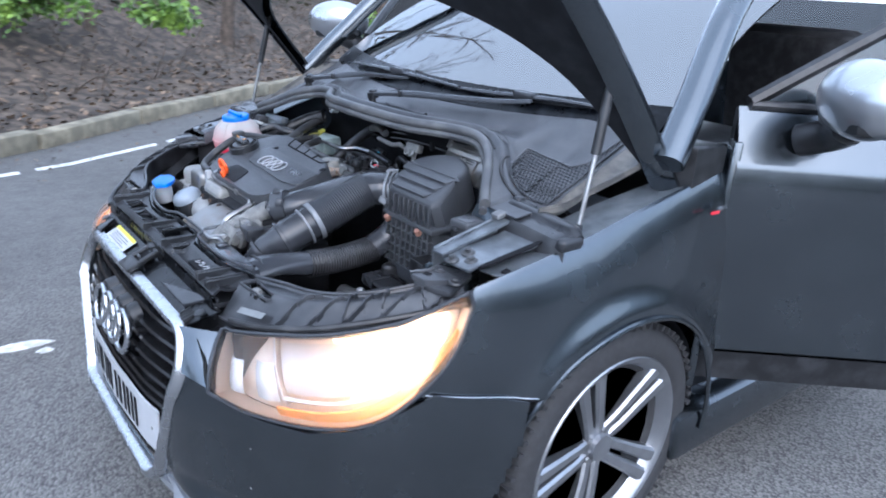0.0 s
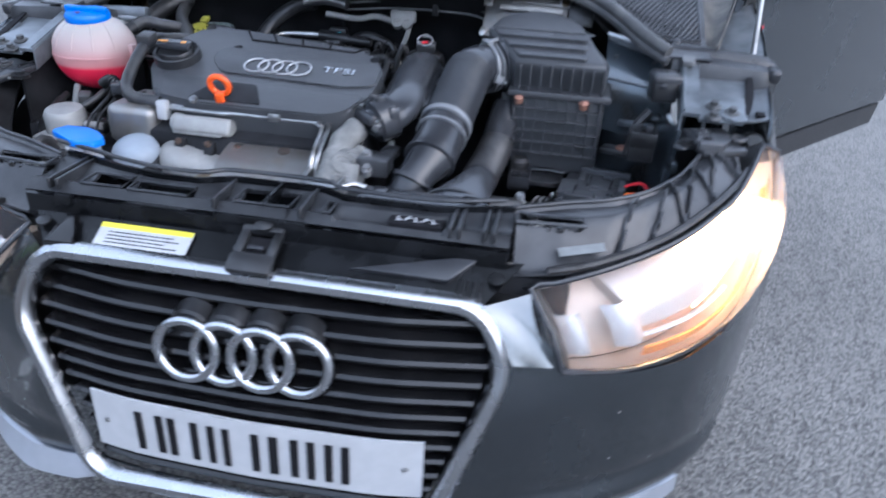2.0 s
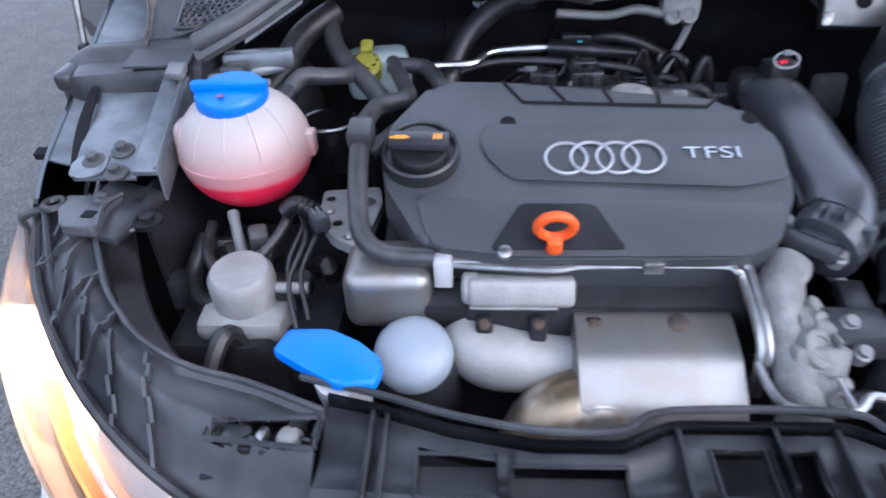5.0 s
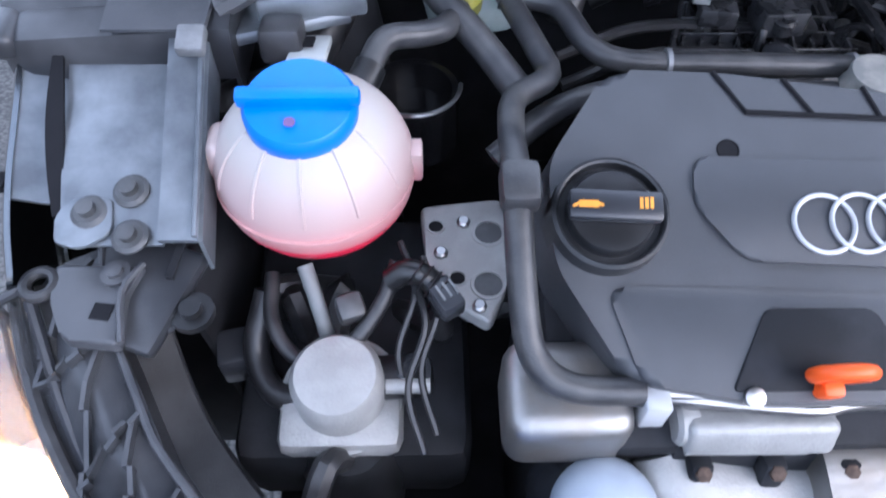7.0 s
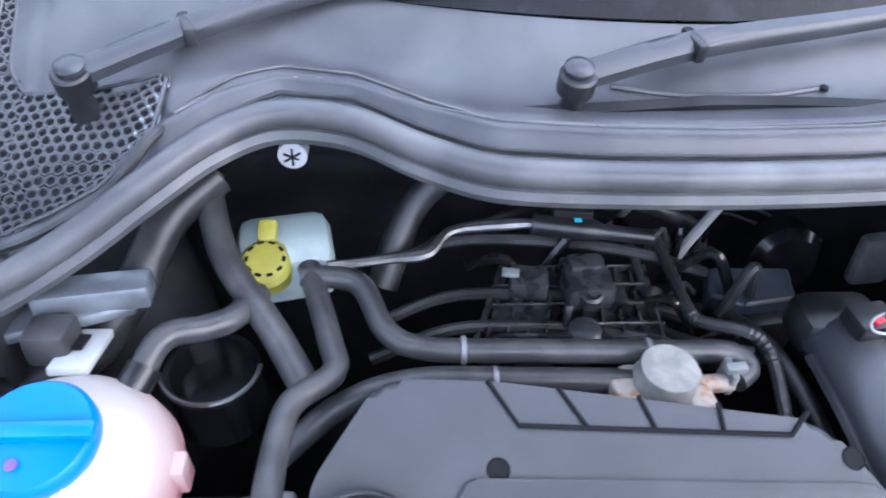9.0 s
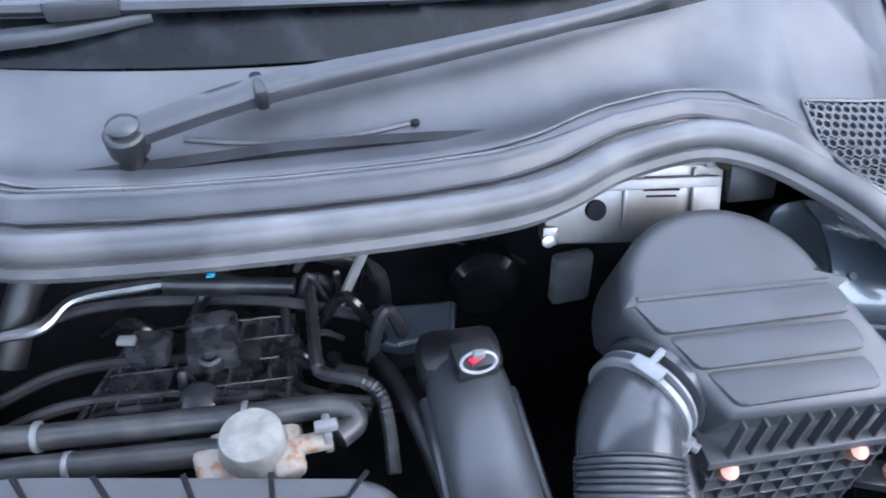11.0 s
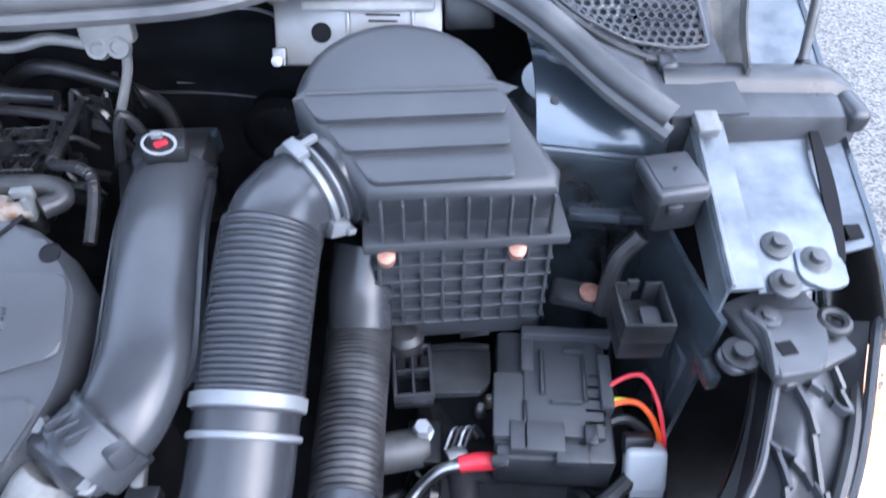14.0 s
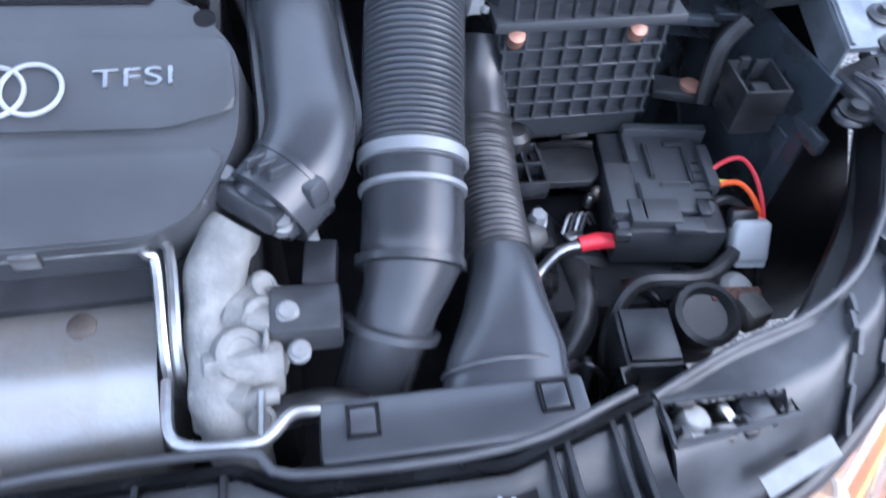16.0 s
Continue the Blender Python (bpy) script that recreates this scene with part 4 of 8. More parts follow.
def wheel(x, y, s):
    w = part("wheel", L((x, y, 0.31), (s, 0, 0), [(0.19, -0.1), (0.28, -0.1), (0.3, -0.088), (0.307, -0.07), (0.31, 0), (0.307, 0.07), (0.3, 0.088), (0.28, 0.101), (0.25, 0.105), (0.234, 0.098), (0.19, 0.06)], 64), TYRE, CAR, "black low-profile tyre on an alloy wheel")
    for k in range(72):
        a = 2 * math.pi * k / 72
        r = 0.3035
        part("tread_block", B((x + s * 0.083, y + r * math.cos(a), 0.31 + r * math.sin(a)), (0.03, 0.008, 0.014), (math.degrees(a) - 90 + 0, 0, 0), 0), TYRE, w) if s > 0 and y < 1.5 else None
    part("rim", L((x, y, 0.31), (s, 0, 0), [(0.228, 0.06), (0.237, 0.094), (0.231, 0.101), (0.219, 0.096), (0.196, 0.06), (0.19, -0.08), (0.186, -0.08), (0.19, 0.055), (0.2, 0.06)], 64), RIM, w, "silver alloy rim")
    part("brake_disc", L((x, y, 0.31), (s, 0, 0), [(0.06, 0.0), (0.135, 0.0), (0.135, 0.014), (0.06, 0.014), (0.05, 0.04)], 40), STEEL, w)
    part("well", L((x, y, 0.31), (s, 0, 0), [(0.19, -0.06), (0.02, -0.06), (0.02, -0.055), (0.19, -0.05)], 32), DARK, w)
    part("hub_cap", L((x, y, 0.31), (s, 0, 0), [(0.06, 0.03), (0.055, 0.062), (0.034, 0.07), (0.032, 0.082), (0.012, 0.084)], 30), RIM, w)
    for k in range(5):
        a = radians(72 * k + 40)
        for d in (-1, 1):
            bm = bmesh.new()
            rows = []
            for r, off, wd, dx in ((0.03, 0.016, 0.014, 0.062), (0.075, 0.0185, 0.0135, 0.07), (0.15, 0.0225, 0.0155, 0.079), (0.221, 0.0275, 0.019, 0.088)):
                rad = Vector((0, math.cos(a), math.sin(a)))
                tan = Vector((0, -math.sin(a), math.cos(a)))
                c = Vector((x + s * dx, y, 0.31)) + rad * r + tan * off * d
                rows.append([bm.verts.new(c + tan * e * wd + Vector((s * h, 0, 0))) for e, h in ((-1, -0.03), (-1, 0), (-0.6, 0.006), (0.6, 0.006), (1, 0), (1, -0.03))])
            for p, q in zip(rows, rows[1:]):
                for j in range(6):
                    bm.faces.new((p[j], p[(j + 1) % 6], q[(j + 1) % 6], q[j]))
            part("spoke", bm, RIM, w)
        web, mid = bmesh.new(), []
        for r, wd, dx in ((0.04, 0.02, 0.05), (0.12, 0.016, 0.058), (0.222, 0.022, 0.072)):
            rad, tan = Vector((0, math.cos(a), math.sin(a))), Vector((0, -math.sin(a), math.cos(a)))
            c = Vector((x + s * dx, y, 0.31)) + rad * r
            mid.append([web.verts.new(c + tan * e * wd + Vector((s * h, 0, 0))) for e, h in ((-1, -0.012), (-1, 0), (1, 0), (1, -0.012))])
        for p, q in zip(mid, mid[1:]):
            for j in range(4):
                web.faces.new((p[j], p[(j + 1) % 4], q[(j + 1) % 4], q[j]))
        part("spoke_web", web, BOLTDARK, w, "dark slot between the twin spokes")
        part("wheel_bolt", L(Vector((x + s * 0.06, y + 0.04 * math.cos(a + 0.6), 0.31 + 0.04 * math.sin(a + 0.6))), (s, 0, 0), [(0.008, 0), (0.008, 0.012), (0.005, 0.014)], 10), STEEL, w)


for s in (1, -1):
    for y in (0.82, 3.27):
        wheel(across(s, 0.72), y, s)

# body behind the doors, roof, cabin
for s in (1, -1):
    bm = grid(bmesh.new(), lambda y, z, s=s: Vector((s * (shell_x(y) - 0.02 * max(0, (z - 0.75) / 0.2) ** 2 - 0.03 * max(0, (0.4 - z) / 0.15)), y, z)), steps(2.25, 3.85, 24), steps(0.26, 0.98, 12), lambda y, z: (y - 3.27) ** 2 + (z - 0.305) ** 2 > 0.34 ** 2)
    part("rear_side_panel", thick(bm, 0.004), PAINT, CAR)
    part("sill", B((s * 0.8, 1.66, 0.26), (0.09, 1.2, 0.13), (0, 0, 0), 0.02), PAINT, CAR, "painted sill")
    part("door_frame_post", B((s * 0.755, 1.14, 0.62), (0.06, 0.07, 0.7), (0, 0, 0), 0.01), PAINT, CAR)
    pil = [(across(s, x), y, z) for x, y, z in ((0.785, 0.9, 0.955), (0.752, 1.0, 1.065), (0.68, 1.21, 1.275), (0.635, 1.45, 1.39), (0.585, 1.85, 1.44), (0.57, 2.6, 1.44), (0.58, 3.3, 1.37), (0.66, 3.7, 1.0))]
    part("windscreen_pillar", T(pil, 0.036, 12, 6, flat=0.8), PAINT, CAR, "grey pillar and roof rail")
    part("scuttle_corner", P([(s * 0.72, 0.95), (s * 0.8, 0.98), (s * 0.8, 1.09), (s * 0.7, 1.06)], 0.88, 0.985, None, 0.012), PLASTIC, CAR, "black corner trim at the foot of the pillar")
bm = grid(bmesh.new(), lambda x, v: Vector((x * (1 - 0.1 * v), 1.78 + 1.5 * v, 1.4 + 0.025 * math.sin(v * 3) - 0.06 * x * x)), steps(-0.6, 0.6, 12), steps(0, 1, 8))
part("roof", thick(bm, 0.01), PAINT, CAR, "grey roof")
part("tailgate", B((0, 3.82, 0.8), (1.3, 0.08, 0.75), (-12, 0, 0), 0.03), PAINT, CAR)
part("rear_bumper", B((0, 3.86, 0.42), (1.5, 0.14, 0.36), (0, 0, 0), 0.05), PAINT, CAR)
part("rear_window", B((0, 3.56, 1.22), (1.1, 0.01, 0.4), (-55, 0, 0), 0), TINT, CAR)
part("cabin_floor", B((0, 2.3, 0.28), (1.5, 2.4, 0.04)), DARK, CAR)
part("dashboard", B((0, 1.32, 0.86), (1.36, 0.42, 0.2), (0, 0, 0), 0.05), PLASTIC, CAR, "black dashboard")
for s in (1, -1):
    part("front_seat", B((s * 0.36, 2.25, 0.85), (0.46, 0.14, 0.75), (12, 0, 0), 0.05), RUBBER, CAR, "dark front seat")


def screen_point(x, v):
    k = x / 0.7
    return Vector((x * (1 - 0.15 * v), 0.85 + 0.15 * k * k + 0.85 * v - 0.2 * v * (1 - v), 0.972 + 0.02 * k * k + 0.42 * v + 0.14 * v * (1 - v)))


part("windscreen", thick(grid(bmesh.new(), screen_point, steps(-0.7, 0.7, 24), steps(0, 1, 12)), 0.005), SCREEN, CAR, "windscreen reflecting pale sky")
BAND = material("black_screen_band", (0.005, 0.006, 0.008), 0.28, 0, 0.3, 30, 0.1, 200, color2=(0.014, 0.017, 0.021), patch=(0.5, 0.75))
BAND.node_tree.nodes["Principled BSDF"].inputs["Specular IOR Level"].default_value = 0.15
part("windscreen_band", thick(grid(bmesh.new(), lambda x, v: screen_point(x, 0.002 + v * 0.088) + Vector((0, -0.003, 0.006)), steps(-0.69, 0.69, 40), steps(0, 1, 6)), 0.003), BAND, CAR, "dusty black band along the foot of the windscreen")

# scuttle, seal, wipers
SEAL = [(-0.578, 0.642, 0.862), (-0.55, 0.65, 0.874), (-0.505, 0.672, 0.894), (-0.45, 0.705, 0.922), (-0.409, 0.737, 0.936), (-0.361, 0.757, 0.944), (-0.3, 0.747, 0.945), (-0.245, 0.71, 0.945), (-0.189, 0.684, 0.945), (-0.1, 0.677, 0.945), (0, 0.676, 0.945), (0.1, 0.68, 0.945), (0.168, 0.687, 0.945), (0.215, 0.702, 0.945), (0.274, 0.733, 0.945), (0.35, 0.752, 0.944), (0.4, 0.743, 0.938), (0.445, 0.72, 0.924), (0.49, 0.685, 0.905), (0.54, 0.637, 0.876), (0.585, 0.598, 0.856)]


def seal_at(x):
    return lerp(x, [(a, b) for a, b, c in SEAL]), lerp(x, [(a, c) for a, b, c in SEAL])


def cowl_back(x):
    k = x / 0.7
    return 0.848 + 0.15 * k * k, 0.976 + 0.04 * k * k


def cowl_point(x, v):
    y0, z0 = seal_at(max(-0.576, min(0.585, x)))
    if abs(x) > 0.585:
        y0, z0 = 0.6, 0.852
    y1, z1 = cowl_back(x)
    y0 += 0.008
    lip = 0.014 * math.exp(-((v - 0.16) / 0.07) ** 2) * max(0, 1 - (abs(x) / 0.62) ** 4) - 0.006 * math.exp(-((v - 0.3) / 0.06) ** 2)
    side = max(0, (abs(x) - 0.45) / 0.2)
    sag = -0.02 * math.sin(math.pi * v) * min(1, side)
    y = y0 + (y1 - y0) * v
    low = min(1, max(0, (max(0.822 - y, abs(x) - 0.628) + 0.1) / 0.1)) * min(1, max(0, (abs(x) - 0.44) / 0.05))
    low = low * low * (3 - 2 * low)
    step = -0.02 * low * min(1, max(0, (abs(x) - 0.42) / 0.08)) * min(1, v / 0.22)
    dip = -0.02 * math.sin(math.pi * max(0, min(1, (v - 0.24) / 0.76))) ** 1.3 * max(0, min(1, (0.5 - abs(x)) / 0.14))
    return Vector((x, y, z0 - 0.006 + (z1 - z0 + 0.006) * v + lip + sag * 0.4 + step + dip))


POLY = rounded([(0.482, 0.806), (0.56, 0.81), (0.61, 0.813), (0.63, 0.84), (0.638, 0.945), (0.65, 0.945), (0.654, 0.698), (0.622, 0.696), (0.571, 0.7), (0.523, 0.718), (0.49, 0.75)], 0.007, 2)


def inside(x, y):
    r = False
    for (a, b), (c, d) in zip(POLY, POLY[1:] + POLY[:1]):
        if (b > y) != (d > y) and x < (c - a) * (y - b) / (d - b) + a:
            r = not r
    return r


COWL = part("scuttle_panel", thick(grid(bmesh.new(), cowl_point, steps(-0.664, 0.664, 220), steps(0, 1, 84), lambda x, v: not inside(abs(x - CX) + CX, cowl_point(x, v).y)), 0.003), SCUTTLE, CAR, "grey plastic scuttle panel below the windscreen")
part("bulkhead_seal", T([(x, y - 0.004, z) for x, y, z in SEAL], 0.0115, 12, 5), SEALRUB, CAR, "thick grey rubber seal along the bulkhead")
part("seal_lip", T([(x, y - 0.008, z - 0.017) for x, y, z in SEAL], 0.009, 8, 4), SEALRUB, CAR)
for off, r in ((0.012, 0.0022), (0.036, 0.0016), (0.058, 0.0014)):
    part("scuttle_groove", T([cowl_point(x, off / (cowl_back(x)[0] - seal_at(x)[0])) + Vector((0, 0, 0.0012)) for x in steps(-0.44, 0.44, 44)], r, 6, 0), RUBBER if off < 0.02 else SEALRUB, COWL)
def on_cowl(x, y):
    """The point of the scuttle panel over x and y."""
    y0, y1 = seal_at(x)[0] + 0.008, cowl_back(x)[0]
    return cowl_point(x, (y - y0) / (y1 - y0)) + Vector((0, 0, 0.001))


part("scuttle_ridge", T([on_cowl(x, curve_at(x, [(-0.09, 0.8), (-0.05, 0.786), (0.02, 0.784), (0.08, 0.787), (0.12, 0.8)])) for x in steps(-0.08, 0.11, 24)], 0.0026, 6, 0), SCUTTLE, COWL)
part("pin", L(on_cowl(0.11, 0.793), (0, 0, 1), [(0.004, 0), (0.004, 0.003), (0.001, 0.004)], 10), INK, COWL)
for s in (1, -1):
    def mesh_z(x, y):
        y0, z0 = (seal_at(min(0.585, x)) if x < 0.585 else (0.6, 0.852))
        y1, z1 = cowl_back(x)
        v = max(0, min(1, (y - y0 - 0.008) / (y1 - y0 - 0.008)))
        return cowl_point(across(s, x), v).z
    bm, pit = bmesh.new(), bmesh.new()
    step = 0.0098
    for j in range(40):
        for i in range(30):
            x = 0.47 + i * step + (j % 2) * step / 2
            y = 0.69 + j * step * 0.866
            if not inside(x, y):
                continue
            c = Vector((across(s, x), y, mesh_z(x, y) + 0.003))
            a = [c + Vector((math.cos(radians(60 * k + 30)), math.sin(radians(60 * k + 30)), 0.45 * math.sin(radians(60 * k + 30)))) * step * 0.57 for k in range(6)]
            b = [c + (p - c) * 0.68 for p in a]
            lo = [p - Vector((0, 0, 0.0025)) for p in b]
            va, vb, vl = ([bm.verts.new(p) for p in q] for q in (a, b, lo))
            for k in range(6):
                bm.faces.new((va[k], va[(k + 1) % 6], vb[(k + 1) % 6], vb[k]))
                bm.faces.new((vb[k], vb[(k + 1) % 6], vl[(k + 1) % 6], vl[k]))
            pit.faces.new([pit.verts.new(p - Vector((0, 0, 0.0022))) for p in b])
    part("air_mesh", bm, SCUTTLE, COWL, "honeycomb air intake mesh", smooth=0)
    # black faces close the mesh openings in place of the shade within
    part("mesh_hole_shade", pit, INK, COWL, smooth=0)
    part("mesh_rim", T([(across(s, x), y, mesh_z(x, y) + 0.003) for x, y in POLY + POLY[:1]], 0.0022, 6, 0), SCUTTLE, COWL)
    def channel(y, v, s=s):
        x0, x1 = 0.662, 0.672 + 0.3 * (y - 0.64)
        z = mesh_z(0.66, y) - 0.016 * math.sin(math.pi * min(1, v * 1.2)) + (0.012 if v > 0.9 else 0)
        return Vector((across(s, x0 + (x1 - x0) * v), y, z))
    part("drain_channel", thick(grid(bmesh.new(), channel, steps(0.655, 0.99, 24), [0, 0.15, 0.3, 0.5, 0.7, 0.85, 0.9, 0.95, 1]), 0.004), DUSTY, COWL, "dusty grey channel beside the scuttle mesh")
    # dark tube drawn for the shadow of the step before the mesh
    part("mesh_step_shade", T([(across(s, x), y - 0.008, mesh_z(x, y) + 0.0) for x, y in ((0.474, 0.762), (0.484, 0.738), (0.512, 0.708), (0.56, 0.689), (0.61, 0.683), (0.65, 0.684))], 0.004, 6, 4), RUBBER, COWL)
    sec = [(0.608, 0.79), (0.609, 0.822), (0.614, 0.834), (0.628, 0.838), (0.644, 0.84), (0.65, 0.848), (0.657, 0.853), (0.674, 0.853), (0.682, 0.848), (0.685, 0.81)]
    SE = part("seal_end", thick(grid(bmesh.new(), lambda x, k, s=s: Vector((across(s, x), 0.645 + (sec[k][0] - 0.645) * (1 - 0.3 * max(0, (x - 0.765) / 0.02)), sec[k][1] + 0.006 - 0.06 * (x - 0.62) - 0.01 * max(0, (x - 0.765) / 0.02))), steps(0.596, 0.785, 16), range(10)), 0.004), FRAMEP, CAR, "grey plastic end block of the seal")
    part("end_wall", P([(0.61, 0.78), (0.61, 0.824), (0.618, 0.84), (0.646, 0.842), (0.658, 0.855), (0.678, 0.855), (0.684, 0.78)], 0.596, 0.6, Matrix(((0, 0, s, CX * (1 - s)), (1, 0, 0, 0), (0, 1, 0, 0), (0, 0, 0, 1))), 0), FRAMEP, SE)
    part("end_knob", B((across(s, 0.778), 0.64, 0.824), (0.024, 0.06, 0.026), (0, 6 * s, 0), 0.009, 4), FRAMEP, SE)
    part("end_knob", B((across(s, 0.603), 0.672, 0.853), (0.02, 0.024, 0.026), (0, 0, 0), 0.006, 3), FRAMEP, SE)


def wiper(pts, blade):
    line = spline(pts, 6)
    bm, rows = bmesh.new(), []
    for k, p in enumerate(line):
        u = k / (len(line) - 1)
        t = (line[min(k + 1, len(line) - 1)] - line[max(k - 1, 0)]).normalized()
        side = t.cross(Vector((0, -0.2, 1))).normalized()
        w, h = lerp(u, [(0, 0.0115), (0.24, 0.0125), (0.26, 0.0105), (0.6, 0.0075), (1, 0.005)]), lerp(u, [(0, 0.012), (0.24, 0.012), (0.26, 0.015), (1, 0.008)])
        rows.append([bm.verts.new(p + side * i * w + Vector((0, 0, j * h))) for i, j in ((-1, -0.4), (-1, 0.3), (-0.6, 0.6), (0.6, 0.6), (1, 0.3), (1, -0.4))])
    for p, q in zip(rows, rows[1:]):
        for j in range(6):
            bm.faces.new((p[j], p[(j + 1) % 6], q[(j + 1) % 6], q[j]))
    bm.faces.new(rows[0])
    bm.faces.new(rows[-1][::-1])
    w = part("wiper", bm, SATIN, CAR, "black wiper arm resting at the foot of the windscreen")
    p = Vector(pts[0])
    part("spindle", L(p + Vector((0, 0, -0.045)), (0, -0.1, 1), [(0.013, 0), (0.011, 0.02), (0.009, 0.036)], 16), PLASTIC, w)
    part("arm_head", L(p + Vector((0, 0, -0.012)), (0, -0.2, 1), [(0.016, 0), (0.016, 0.016), (0.014, 0.018)], 22), PLASTIC, w)
    part("pivot_cap", L(p + Vector((0, 0, 0.004)), (0, -0.2, 1), [(0.0125, 0), (0.0125, 0.006), (0.009, 0.009), (0.003, 0.01)], 20), SATIN, w)
    j = at(line, 0.25)
    d = at(line, 0.27) - j
    part("arm_joint", B(j, (0.01, 0.034, 0.018), (0, 0, math.degrees(math.atan2(d.y, d.x))), 0.003), PLASTIC, w)
    part("blade", T(blade, 0.0065, 6, 4, flat=1.4), RUBBER, w, "rubber wiper blade")
    part("blade_frame", T([Vector(b) + Vector((0, -0.012, 0.01)) for b in blade[1:-1]], 0.005, 6, 4), PLASTIC, w)


wiper([(-0.117, 0.774, 0.967), (-0.015, 0.804, 0.98), (0.13, 0.826, 0.992), (0.295, 0.856, 1.006), (0.4, 0.885, 1.02)], [(0.1, 0.9, 1.0), (0.25, 0.905, 1.006), (0.45, 0.95, 1.015), (0.6, 1.0, 1.01)])
wiper([(-0.525, 0.79, 0.955), (-0.44, 0.835, 0.972), (-0.32, 0.872, 0.992), (-0.18, 0.872, 1.004), (-0.1, 0.885, 1.01)], [(-0.45, 0.94, 1.0), (-0.25, 0.905, 1.008), (-0.05, 0.893, 1.008), (0.12, 0.895, 1.004)])

# bonnet, held open by gas struts
UP = Vector((0, -0.731, 0.682))


def bonnet_point(x, k, lift=0.0):
    s0 = curve_at(abs(x), [(0, 0.545), (0.2, 0.54), (0.35, 0.52), (0.42, 0.5), (0.5, 0.475), (0.56, 0.445), (0.61, 0.41), (0.655, 0.365), (0.69, 0.3), (0.712, 0.22), (0.73, 0.12), (0.745, 0.0), (0.78, 0.0)])
    # unseen front end runs overlong to block sky from the radiator cover
    s1 = 1.36 - 0.5 * (abs(x) / 0.79) ** 3
    s = s0 + (s1 - s0) * k
    crown = 0.03 * (1 - (x / 0.79) ** 2) + lift
    return Vector((x, 0.99, 0.881)) + UP * s + Vector((0, 0.682, 0.731)) * (crown + 0.03 * math.sin(math.pi * k))


BON = part("bonnet", thick(grid(bmesh.new(), bonnet_point, steps(-0.775, 0.775, 62), steps(0, 1, 24)), 0.006), PAINT, CAR, "open dark grey bonnet")
part("bonnet_liner", thick(grid(bmesh.new(), lambda x, k: bonnet_point(x, k, -0.03), steps(-0.735, 0.735, 60), steps(0.02, 0.96, 20)), 0.006), DARK, BON, "black padded underside of the bonnet")
for s in (1, -1):
    part("bonnet_edge", thick(grid(bmesh.new(), lambda k, d, s=s: bonnet_point(s * (0.775 - 0.03 * d), k, -0.045 * d ** 0.5), steps(0, 1, 24), [0, 0.3, 0.7, 1]), 0.003), PAINT, BON)
    part("hinge", T([(s * 0.76, 0.985, 0.865), (s * 0.757, 0.96, 0.89), (s * 0.755, 0.9, 0.95)], 0.01, 8), RAW, BON, "painted bonnet hinge")
    part("gas_strut", T([(s * 0.752, 0.69, 0.835), (s * 0.745, 0.72, 0.98)], 0.005, 10, 0), STEEL, BON, "gas strut")
    part("strut_body", T([(s * 0.745, 0.72, 0.98), (s * 0.735, 0.75, 1.13)], 0.01, 12, 0), PLASTIC, BON)
    part("strut_foot", B((s * 0.752, 0.69, 0.838), (0.012, 0.016, 0.02), (0, 0, 0), 0.004), PLASTIC, BON)


